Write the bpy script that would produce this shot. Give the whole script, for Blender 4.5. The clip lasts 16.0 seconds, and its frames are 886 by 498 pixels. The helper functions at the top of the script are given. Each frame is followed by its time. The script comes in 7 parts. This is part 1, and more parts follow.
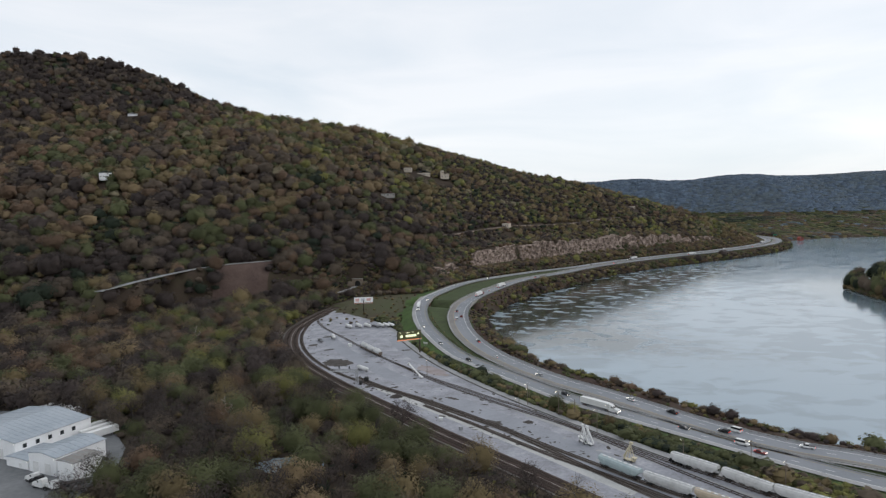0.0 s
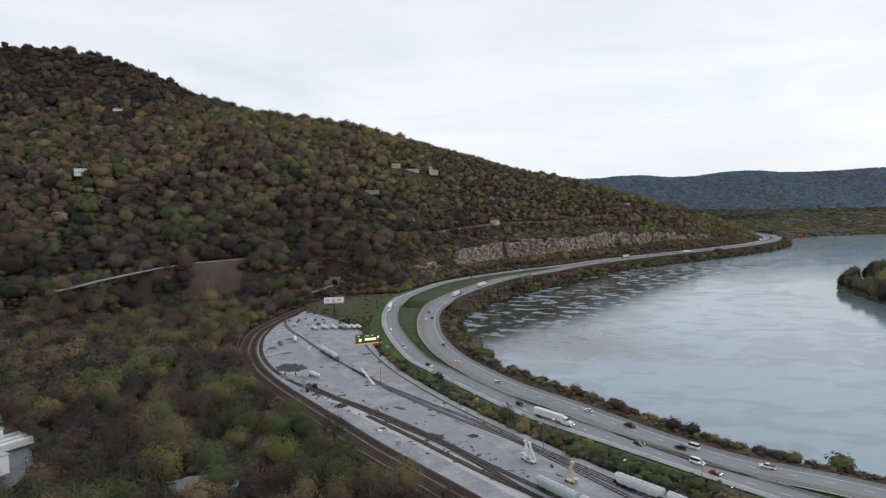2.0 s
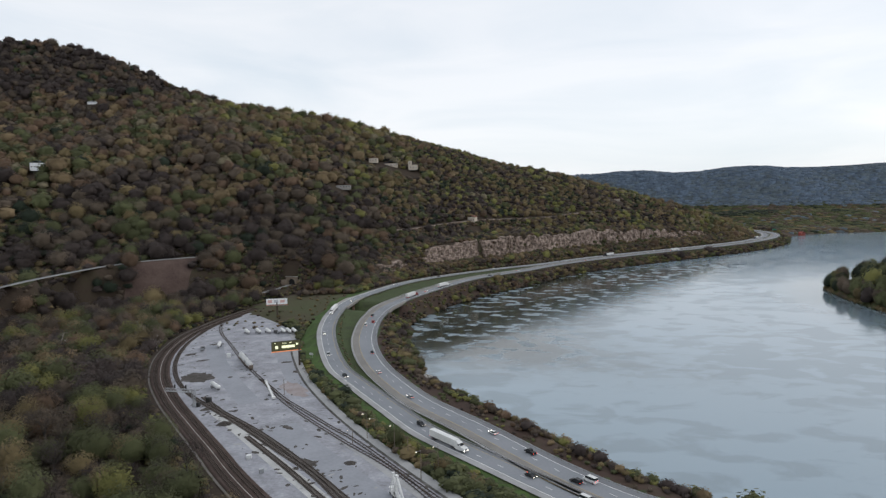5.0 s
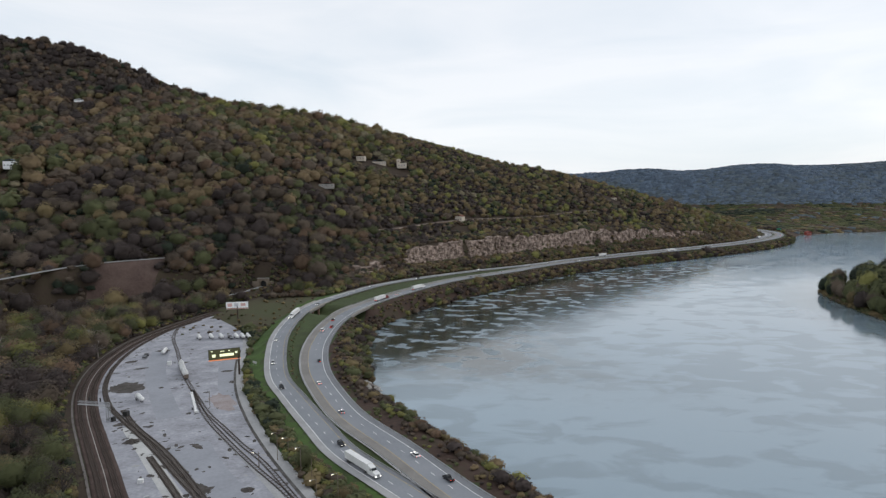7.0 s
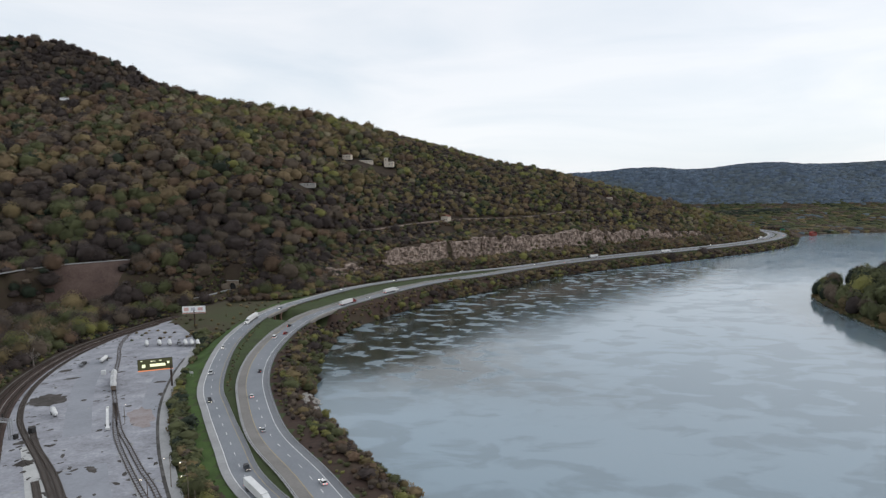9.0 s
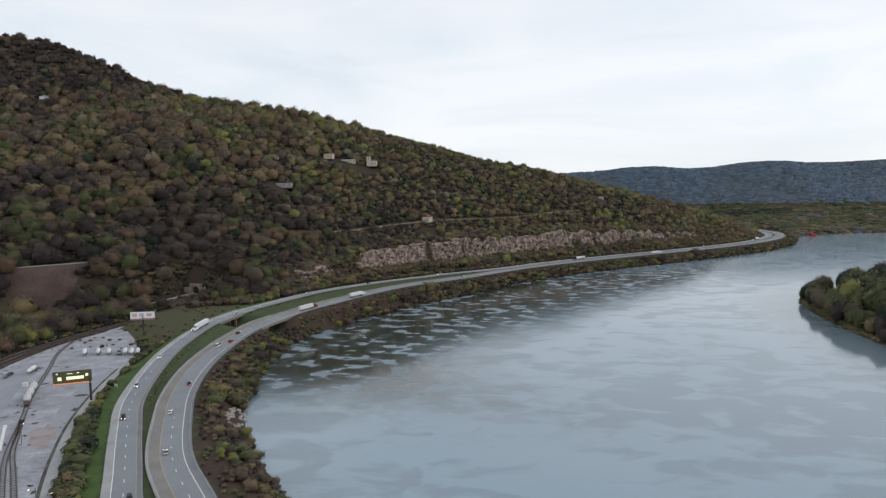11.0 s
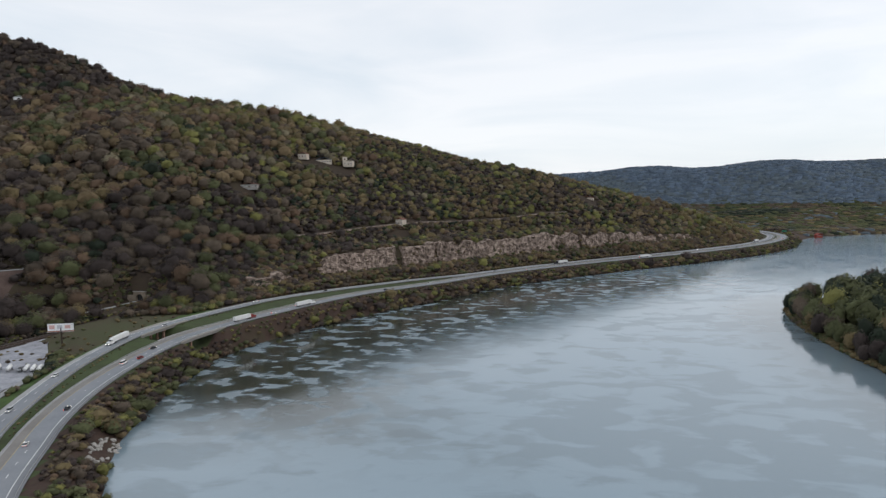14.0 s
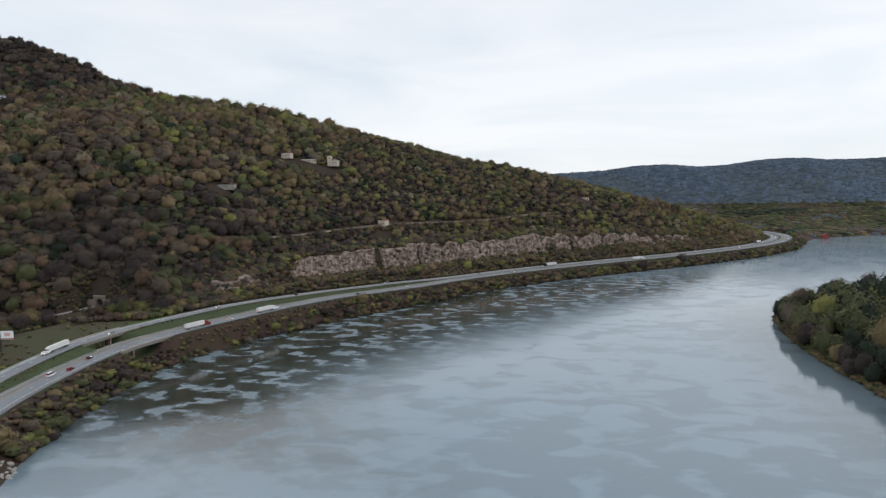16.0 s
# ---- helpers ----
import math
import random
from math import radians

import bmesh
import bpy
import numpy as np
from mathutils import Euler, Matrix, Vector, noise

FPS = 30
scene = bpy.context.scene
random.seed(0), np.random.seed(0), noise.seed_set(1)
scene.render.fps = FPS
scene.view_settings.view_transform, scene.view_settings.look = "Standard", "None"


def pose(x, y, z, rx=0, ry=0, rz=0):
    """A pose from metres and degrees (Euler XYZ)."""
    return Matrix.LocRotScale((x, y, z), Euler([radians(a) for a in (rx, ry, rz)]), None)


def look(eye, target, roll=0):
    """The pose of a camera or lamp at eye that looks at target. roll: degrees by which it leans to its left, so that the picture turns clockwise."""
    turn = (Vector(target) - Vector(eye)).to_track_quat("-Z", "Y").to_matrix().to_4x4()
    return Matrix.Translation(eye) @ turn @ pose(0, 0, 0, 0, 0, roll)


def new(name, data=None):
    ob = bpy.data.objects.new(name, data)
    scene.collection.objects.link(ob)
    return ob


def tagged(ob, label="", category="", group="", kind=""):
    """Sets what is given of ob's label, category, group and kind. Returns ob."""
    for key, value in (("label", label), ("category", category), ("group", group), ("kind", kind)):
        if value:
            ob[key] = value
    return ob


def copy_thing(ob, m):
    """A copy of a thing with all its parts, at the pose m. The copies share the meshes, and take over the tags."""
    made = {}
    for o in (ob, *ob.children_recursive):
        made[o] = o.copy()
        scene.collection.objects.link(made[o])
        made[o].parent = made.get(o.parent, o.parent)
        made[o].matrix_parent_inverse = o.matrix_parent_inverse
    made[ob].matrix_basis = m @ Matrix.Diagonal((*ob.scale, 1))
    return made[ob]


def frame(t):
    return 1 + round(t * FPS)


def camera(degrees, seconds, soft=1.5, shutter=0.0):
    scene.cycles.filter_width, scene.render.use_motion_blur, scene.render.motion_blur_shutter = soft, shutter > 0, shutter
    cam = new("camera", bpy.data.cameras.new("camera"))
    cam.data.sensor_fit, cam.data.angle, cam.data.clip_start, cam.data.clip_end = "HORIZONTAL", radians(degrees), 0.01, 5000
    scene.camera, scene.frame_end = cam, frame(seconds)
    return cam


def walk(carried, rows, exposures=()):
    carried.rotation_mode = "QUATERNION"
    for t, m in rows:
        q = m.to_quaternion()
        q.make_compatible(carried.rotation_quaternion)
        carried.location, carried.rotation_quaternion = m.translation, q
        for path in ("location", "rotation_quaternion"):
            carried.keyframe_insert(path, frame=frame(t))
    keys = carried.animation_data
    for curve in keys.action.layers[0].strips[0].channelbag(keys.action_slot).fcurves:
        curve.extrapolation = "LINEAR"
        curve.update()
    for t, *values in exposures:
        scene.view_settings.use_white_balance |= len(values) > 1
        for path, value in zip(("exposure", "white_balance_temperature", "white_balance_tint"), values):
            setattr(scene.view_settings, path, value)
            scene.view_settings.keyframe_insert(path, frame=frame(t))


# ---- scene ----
# ---------------------------------------------------------------- camera
cam = camera(68.1, 16.0, soft=1.35)
walk(cam, [
    (0, look((1.26, 2.38, 110.76), (1.62, 201.82, 95.85), -1.04)),
    (1, look((14.94, 12.73, 110.71), (14.24, 212.13, 95.32), -1.04)),
    (2, look((30.37, 23.38, 110.60), (28.75, 222.73, 94.63), -0.97)),
    (3, look((47.38, 34.17, 110.47), (44.96, 233.49, 94.08), -0.90)),
    (4, look((65.07, 45.16, 110.34), (61.28, 244.41, 93.40), -0.92)),
    (6.5, look((110.10, 75.64, 110.21), (101.67, 274.68, 92.53), -0.89)),
    (7.5, look((127.91, 88.49, 110.17), (117.57, 287.42, 92.31), -0.93)),
    (8, look((136.60, 95.09, 110.14), (125.48, 293.97, 92.20), -0.90)),
    (9, look((153.30, 108.24, 110.05), (140.32, 307.00, 92.04), -0.92)),
    (11.5, look((194.74, 142.28, 109.67), (178.81, 340.83, 91.58), -1.03)),
    (12.5, look((211.17, 156.10, 109.66), (193.69, 354.53, 91.74), -1.10)),
    (13, look((219.32, 163.14, 109.69), (201.07, 361.50, 91.78), -1.14)),
    (14, look((235.70, 177.75, 109.77), (215.58, 375.93, 91.89), -1.19)),
    (15, look((252.16, 193.03, 109.83), (229.91, 390.98, 91.87), -1.24)),
    (16, look((268.51, 208.50, 109.85), (244.44, 406.23, 91.81), -1.25)),
], exposures=[(0.0, 0.0, 6420, 11), (16.0, 0.0, 6420, 11)])

# ---------------------------------------------------------------- sky and sun
world = bpy.data.worlds.new("world")
scene.world = world
world.use_nodes = True
wt = world.node_tree
wt.nodes.clear()


def wnode(kind, **inputs):
    n = wt.nodes.new(kind)
    for key, value in inputs.items():
        n.inputs[key].default_value = value
    return n


SUN_ELEVATION, SUN_ROTATION = radians(28), radians(70)
w_out = wnode("ShaderNodeOutputWorld")
w_bg = wnode("ShaderNodeBackground")
w_bg.inputs["Strength"].default_value = 1.0
w_sky = wnode("ShaderNodeTexSky")
w_sky.sky_type = "NISHITA"
w_sky.sun_disc = False
w_sky.sun_elevation, w_sky.sun_rotation = SUN_ELEVATION, SUN_ROTATION
w_dim = wnode("ShaderNodeVectorMath")
w_dim.operation = "SCALE"
w_dim.inputs["Scale"].default_value = 0.13
w_co = wnode("ShaderNodeTexCoord")
w_map = wnode("ShaderNodeMapping")
w_map.inputs["Scale"].default_value = (1.0, 1.0, 5.0)
w_map.inputs["Rotation"].default_value = (0.0, 0.16, 0.3)
w_noise = wnode("ShaderNodeTexNoise", Scale=2.1, Detail=5.0, Roughness=0.52, Distortion=0.5)
w_ramp = wnode("ShaderNodeValToRGB")
w_ramp.color_ramp.elements[0].position, w_ramp.color_ramp.elements[0].color = 0.34, (0.76, 0.825, 0.88, 1)
w_ramp.color_ramp.elements[1].position, w_ramp.color_ramp.elements[1].color = 0.62, (0.925, 0.945, 0.965, 1)
w_mix = wnode("ShaderNodeMix")
w_mix.data_type = "RGBA"
w_mix.inputs["Factor"].default_value = 0.88
wt.links.new(w_co.outputs["Generated"], w_map.inputs["Vector"])
wt.links.new(w_map.outputs["Vector"], w_noise.inputs["Vector"])
wt.links.new(w_noise.outputs["Fac"], w_ramp.inputs["Fac"])
wt.links.new(w_sky.outputs["Color"], w_dim.inputs[0])
wt.links.new(w_dim.outputs["Vector"], w_mix.inputs["A"])
wt.links.new(w_ramp.outputs["Color"], w_mix.inputs["B"])
w_sep = wnode("ShaderNodeSeparateXYZ")
w_low = wnode("ShaderNodeMapRange")
for key, value in (("From Min", 0.0), ("From Max", 0.45), ("To Min", 1.08), ("To Max", 1.0)):
    w_low.inputs[key].default_value = value
w_gain = wnode("ShaderNodeVectorMath")
w_gain.operation = "SCALE"
wt.links.new(w_co.outputs["Generated"], w_sep.inputs[0])
wt.links.new(w_sep.outputs["Z"], w_low.inputs["Value"])
wt.links.new(w_mix.outputs["Result"], w_gain.inputs[0])
wt.links.new(w_low.outputs["Result"], w_gain.inputs["Scale"])
wt.links.new(w_gain.outputs["Vector"], w_bg.inputs["Color"])
wt.links.new(w_bg.outputs["Background"], w_out.inputs["Surface"])

sun = new("sun", bpy.data.lights.new("sun", "SUN"))
sun.data.energy, sun.data.angle, sun.data.color = 0.6, radians(25), (1.0, 0.95, 0.9)
sun.matrix_world = look((0, 0, 0), (-math.sin(SUN_ROTATION) * math.cos(SUN_ELEVATION), -math.cos(SUN_ROTATION) * math.cos(SUN_ELEVATION), -math.sin(SUN_ELEVATION)))

# ---------------------------------------------------------------- materials


def material(name, colours, roughness=0.9, scale=0.1, fine=2.0, bump=0.0, metallic=0.0, per_island=0.0, per_object=0.0, strength=0.5, soft=0.0):
    """A procedural surface: a ramp over noise at two sizes, with relief; may vary from piece to piece."""
    m = bpy.data.materials.new(name)
    m.use_nodes = True
    t = m.node_tree
    t.nodes.clear()
    add, link = t.nodes.new, t.links.new
    out, bsdf = add("ShaderNodeOutputMaterial"), add("ShaderNodeBsdfPrincipled")
    link(bsdf.outputs["BSDF"], out.inputs["Surface"])
    bsdf.inputs["Roughness"].default_value = roughness
    bsdf.inputs["Metallic"].default_value = metallic
    bsdf.inputs["Specular IOR Level"].default_value = 0.3
    geo = add("ShaderNodeNewGeometry")
    n1, n2 = add("ShaderNodeTexNoise"), add("ShaderNodeTexNoise")
    for n, s, d in ((n1, scale, 4.0), (n2, fine, 3.0)):
        n.inputs["Scale"].default_value, n.inputs["Detail"].default_value = s, d
        link(geo.outputs["Position"], n.inputs["Vector"])
    mix = add("ShaderNodeMath")
    mix.operation = "MULTIPLY_ADD"
    mix.inputs[1].default_value = 0.4
    link(n2.outputs["Fac"], mix.inputs[0])
    low = add("ShaderNodeMath")
    low.operation = "MULTIPLY"
    low.inputs[1].default_value = 0.6
    link(n1.outputs["Fac"], low.inputs[0])
    link(low.outputs[0], mix.inputs[2])
    value = mix.outputs[0]
    for amount, kind, socket in ((per_island, "ShaderNodeNewGeometry", "Random Per Island"), (per_object, "ShaderNodeObjectInfo", "Random")):
        if amount:
            src, mm = add(kind), add("ShaderNodeMath")
            mm.operation = "MULTIPLY_ADD"
            mm.inputs[1].default_value = amount
            off = add("ShaderNodeMath")
            off.operation = "SUBTRACT"
            off.inputs[1].default_value = amount / 2
            link(value, off.inputs[0])
            link(src.outputs[socket], mm.inputs[0])
            link(off.outputs[0], mm.inputs[2])
            value = mm.outputs[0]
    ramp = add("ShaderNodeValToRGB")
    els = ramp.color_ramp.elements
    while len(els) < len(colours):
        els.new(0.5)
    for i, c in enumerate(colours):
        els[i].position = 0.3 + 0.4 * i / max(1, len(colours) - 1)
        els[i].color = (*c, 1)
    link(value, ramp.inputs["Fac"])
    link(ramp.outputs["Color"], bsdf.inputs["Base Color"])
    if soft:
        # clumps take part of their shading from the whole crown's rounding
        att, tr, mul, plus, unit = add("ShaderNodeAttribute"), add("ShaderNodeVectorTransform"), add("ShaderNodeVectorMath"), add("ShaderNodeVectorMath"), add("ShaderNodeVectorMath")
        att.attribute_name = "crown_normal"
        tr.vector_type, tr.convert_from, tr.convert_to = "NORMAL", "OBJECT", "WORLD"
        mul.operation, plus.operation, unit.operation = "SCALE", "ADD", "NORMALIZE"
        mul.inputs["Scale"].default_value = soft
        link(att.outputs["Vector"], tr.inputs[0])
        link(tr.outputs[0], mul.inputs[0])
        link(mul.outputs[0], plus.inputs[0])
        link(geo.outputs["Normal"], plus.inputs[1])
        link(plus.outputs[0], unit.inputs[0])
        link(unit.outputs[0], bsdf.inputs["Normal"])
    if bump:
        b = add("ShaderNodeBump")
        b.inputs["Strength"].default_value, b.inputs["Distance"].default_value = strength, bump
        link(n2.outputs["Fac"], b.inputs["Height"])
        link(b.outputs["Normal"], bsdf.inputs["Normal"])
    return m


def shades(c, spread=0.35):
    return [tuple(v * (1 - spread) for v in c), c, tuple(v * (1 + spread) for v in c)]


M_GROUND = material("forest_floor", [(0.030, 0.021, 0.015), (0.050, 0.035, 0.024), (0.048, 0.042, 0.020)], scale=0.03, fine=0.4, bump=0.4)
M_GRASS = material("grass", [(0.034, 0.050, 0.014), (0.050, 0.088, 0.020), (0.066, 0.112, 0.026)], scale=0.12, fine=1.6, bump=0.15)
M_MEADOW = material("rough_meadow", [(0.062, 0.042, 0.028), (0.060, 0.058, 0.028), (0.050, 0.066, 0.024)], scale=0.035, fine=0.7, bump=0.2)
M_ASPHALT = material("asphalt", [(0.15, 0.157, 0.17), (0.19, 0.197, 0.21), (0.225, 0.232, 0.245)], roughness=0.85, scale=0.07, fine=1.5)
M_LANE = material("worn_lane", [(0.175, 0.187, 0.205), (0.215, 0.228, 0.247), (0.25, 0.26, 0.28)], roughness=0.8, scale=0.05, fine=1.0)
M_SHOULDER = material("concrete_shoulder", [(0.25, 0.25, 0.25), (0.315, 0.315, 0.315), (0.375, 0.375, 0.375)], scale=0.1, fine=1.2)
M_BROWN = material("stained_shoulder", [(0.165, 0.155, 0.145), (0.21, 0.198, 0.185), (0.25, 0.238, 0.225)], scale=0.08, fine=1.0)
M_LINE = material("road_paint", [(0.66, 0.66, 0.65), (0.82, 0.82, 0.81)], scale=0.4, fine=3.0)
M_YELLOW = material("faded_yellow_paint", [(0.36, 0.29, 0.17), (0.46, 0.38, 0.22)], scale=0.4, fine=3.0)
M_YARD = material("yard_gravel", [(0.165, 0.165, 0.178), (0.255, 0.258, 0.282), (0.32, 0.325, 0.355), (0.42, 0.425, 0.455)], scale=0.11, fine=0.8, bump=0.05)
M_BALLAST = material("rail_ballast", [(0.09, 0.078, 0.07), (0.15, 0.135, 0.125), (0.20, 0.185, 0.175)], scale=0.2, fine=2.0, bump=0.1)
M_ROCK = material("limestone", [(0.03, 0.024, 0.02), (0.09, 0.066, 0.053), (0.235, 0.178, 0.147), (0.42, 0.33, 0.275), (0.55, 0.45, 0.385)], scale=0.22, fine=0.9, bump=0.9)
M_CONCRETE = material("concrete", [(0.27, 0.255, 0.235), (0.34, 0.32, 0.295), (0.40, 0.385, 0.36)], scale=0.3, fine=3.0)
M_EARTH = material("bare_brown_earth", [(0.05, 0.032, 0.027), (0.082, 0.054, 0.045), (0.11, 0.078, 0.064)], scale=0.08, fine=0.6, bump=0.3)
M_STEEL = material("galvanised_steel", [(0.33, 0.34, 0.35), (0.45, 0.46, 0.47)], roughness=0.5, metallic=0.5, scale=0.5)
M_RAIL = material("rusty_rail", [(0.055, 0.04, 0.032), (0.10, 0.076, 0.062)], roughness=0.6, metallic=0.5, scale=0.5)
M_TIE = material("old_sleeper", [(0.045, 0.035, 0.03), (0.075, 0.06, 0.05)], scale=0.7, per_object=0.3)
M_WHITE = material("white_paint", [(0.62, 0.62, 0.61), (0.76, 0.76, 0.75)], roughness=0.5, scale=0.3)
M_DARK = material("rubber_and_tunnel_black", [(0.016, 0.016, 0.017), (0.03, 0.03, 0.03)], roughness=0.7)
M_WOOD = material("weathered_wood", [(0.13, 0.10, 0.08), (0.21, 0.17, 0.14)], scale=0.5, fine=4)
M_BARK = material("bark", [(0.05, 0.042, 0.036), (0.10, 0.085, 0.075)], scale=0.6, fine=4)
M_PALEBARK = material("pale_bark", [(0.22, 0.19, 0.17), (0.36, 0.32, 0.29)], scale=0.6, fine=4)

SPECIES = {
    "budding_maple": (0.135, 0.084, 0.056),
    "bare_oak": (0.098, 0.074, 0.058),
    "olive_oak": (0.164, 0.124, 0.060),
    "green_poplar": (0.074, 0.088, 0.036),
    "fresh_green": (0.168, 0.163, 0.052),
    "pale_blossom": (0.205, 0.178, 0.115),
    "tan_oak": (0.195, 0.140, 0.078),
    "dark_bare": (0.052, 0.040, 0.036),
    "dark_pine": (0.024, 0.033, 0.021),
    # far ridge woods: the blue of distance haze is put into both colours
    "hazed_blue_wood": (0.118, 0.155, 0.205),
    "hazed_grey_wood": (0.122, 0.150, 0.172),
}
# each kind in a darker and a lighter growth
MEAN_LEAF = (0.105, 0.085, 0.05)
SPECIES = {k: tuple(0.78 * v + 0.22 * w for v, w in zip(c, MEAN_LEAF)) if k not in ("dark_bare", "dark_pine", "hazed_blue_wood", "hazed_grey_wood", "fresh_green") else c for k, c in SPECIES.items()}
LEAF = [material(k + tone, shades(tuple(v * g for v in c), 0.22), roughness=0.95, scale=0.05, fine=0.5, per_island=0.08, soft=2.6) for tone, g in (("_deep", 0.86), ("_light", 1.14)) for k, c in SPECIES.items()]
MAPLE, BARE, OLIVE, GREEN, FRESH, BLOSSOM, TAN, DARKBARE, PINE, HAZED_BLUE, HAZED_GREY = range(11)


def water_material():
    """Silty water: smooth patches mirror the banks, ruffled ones the open sky; part of both reflections is painted into
    the base colour.
    """
    m = bpy.data.materials.new("river_water")
    m.use_nodes = True
    t = m.node_tree
    t.nodes.clear()
    add, link = t.nodes.new, t.links.new

    def noise(size, detail, distortion, stretch=(1.0, 1.0, 1.0), turn=0.0):
        mp, n = add("ShaderNodeMapping"), add("ShaderNodeTexNoise")
        mp.inputs["Scale"].default_value, mp.inputs["Rotation"].default_value = stretch, (0.0, 0.0, turn)
        n.inputs["Scale"].default_value, n.inputs["Detail"].default_value, n.inputs["Distortion"].default_value = 1.0 / size, detail, distortion
        link(geo.outputs["Position"], mp.inputs["Vector"])
        link(mp.outputs["Vector"], n.inputs["Vector"])
        return n.outputs["Fac"]

    def ranged(value, a, b, lo, hi, kind="SMOOTHSTEP"):
        r = add("ShaderNodeMapRange")
        r.interpolation_type = kind
        for key, v in (("From Min", a), ("From Max", b), ("To Min", lo), ("To Max", hi)):
            r.inputs[key].default_value = v
        link(value, r.inputs["Value"])
        return r.outputs["Result"]

    def maths(kind, a, b):
        n = add("ShaderNodeMath")
        n.operation = kind
        for k, v in enumerate((a, b)):
            if isinstance(v, float):
                n.inputs[k].default_value = v
            else:
                link(v, n.inputs[k])
        return n.outputs[0]

    out, bsdf, geo = add("ShaderNodeOutputMaterial"), add("ShaderNodeBsdfPrincipled"), add("ShaderNodeNewGeometry")
    link(bsdf.outputs["BSDF"], out.inputs["Surface"])
    bsdf.inputs["IOR"].default_value = 1.56
    lee, shelter = add("ShaderNodeAttribute"), add("ShaderNodeAttribute")
    lee.attribute_name, shelter.attribute_name = "lee", "shelter"
    eddies = noise(17.0, 5.0, 0.3, (1.0, 1.5, 1.0), 0.5)
    broad = noise(130.0, 3.0, 0.6)
    both = maths("ADD", maths("MULTIPLY", eddies, 0.75), maths("MULTIPLY", broad, 0.25))
    ruffle = ranged(both, 0.51, 0.57, 0.0, 1.0)
    # open water: wind streaks; in the lee of the hill: mirror patches among ruffled ones; under the far bank a mirror
    streaks = maths("ADD", maths("MULTIPLY", noise(30.0, 5.0, 0.5, (1.0, 1.7, 1.0), 0.9), 0.65), maths("MULTIPLY", broad, 0.35))
    open_rough = ranged(streaks, 0.40, 0.60, 0.16, 0.06)
    lee_rough = ranged(ruffle, 0.0, 1.0, 0.05, 0.34, "LINEAR")
    mix = add("ShaderNodeMix")
    link(lee.outputs["Fac"], mix.inputs["Factor"])
    link(open_rough, mix.inputs["A"])
    link(lee_rough, mix.inputs["B"])
    link(maths("ADD", maths("MULTIPLY", mix.outputs["Result"], maths("SUBTRACT", 1.0, shelter.outputs["Fac"])), 0.02), bsdf.inputs["Roughness"])
    # pale base holds silt and painted sky sheen, lighter along the streaks
    silt_sheen, col = add("ShaderNodeMix"), add("ShaderNodeMix")
    silt_sheen.data_type = col.data_type = "RGBA"
    silt_sheen.inputs["A"].default_value, silt_sheen.inputs["B"].default_value = (0.180, 0.240, 0.280, 1), (0.228, 0.302, 0.354, 1)
    link(ranged(streaks, 0.44, 0.53, 0.0, 1.0), silt_sheen.inputs["Factor"])
    link(silt_sheen.outputs["Result"], col.inputs["A"])
    # painted bank reflections: darker base colour in the lee and under the far bank
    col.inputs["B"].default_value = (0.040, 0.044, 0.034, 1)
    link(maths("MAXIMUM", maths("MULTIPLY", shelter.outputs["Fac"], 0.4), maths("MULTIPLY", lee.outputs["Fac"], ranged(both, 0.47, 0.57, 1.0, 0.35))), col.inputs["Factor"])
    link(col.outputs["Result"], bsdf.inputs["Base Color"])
    b = add("ShaderNodeBump")
    b.inputs["Strength"].default_value, b.inputs["Distance"].default_value = 0.3, 0.15
    link(noise(3.0, 4.0, 0.2), b.inputs["Height"])
    link(b.outputs["Normal"], bsdf.inputs["Normal"])
    return m


M_WATER = water_material()

# ---------------------------------------------------------------- plan: curves and the lie of the land


def smooth(points, step=4.0):
    """A Catmull-Rom curve through points, at even steps of about that length."""
    p = np.array(points, float)
    p = np.vstack([2 * p[0] - p[1], p, 2 * p[-1] - p[-2]])
    out = []
    for i in range(1, len(p) - 2):
        n = max(2, int(np.linalg.norm(p[i + 1] - p[i]) / 2))
        s = np.linspace(0, 1, n, endpoint=False)[:, None]
        a, b, c, d = p[i - 1], p[i], p[i + 1], p[i + 2]
        out.append(0.5 * (2 * b + (c - a) * s + (2 * a - 5 * b + 4 * c - d) * s**2 + (3 * b - a - 3 * c + d) * s**3))
    q = np.vstack(out + [p[-2:-1]])
    length = np.r_[0, np.cumsum(np.linalg.norm(np.diff(q[:, :2], axis=0), axis=1))]
    at = np.linspace(0, length[-1], max(2, int(length[-1] / step) + 1))
    return np.stack([np.interp(at, length, q[:, k]) for k in range(q.shape[1])], 1)


def normals(line):
    """Unit vectors to the right of a curve."""
    d = np.gradient(line[:, :2], axis=0)
    d /= np.linalg.norm(d, axis=1)[:, None]
    return np.stack([d[:, 1], -d[:, 0]], 1)


def near(P, line):
    """For points P: distance to a curve, which side (+ right), and the place along it (0 to n-1)."""
    best = np.full(len(P), 1e9)
    side, at = np.zeros(len(P)), np.zeros(len(P))
    for i in range(len(line) - 1):
        a, b = line[i, :2], line[i + 1, :2]
        ab = b - a
        s = np.clip(((P - a) @ ab) / (ab @ ab), 0, 1)
        off = P - a - s[:, None] * ab
        d = np.hypot(off[:, 0], off[:, 1])
        m = d < best
        best[m], at[m] = d[m], i + s[m]
        side[m] = np.sign(ab[1] * off[m, 0] - ab[0] * off[m, 1])
    return best, side, at


def along(line, at, k=2):
    return np.interp(at, np.arange(len(line)), line[:, k])


def road_z(y):
    return np.interp(y, [425, 588, 730, 870], [8, 16, 16, 12])


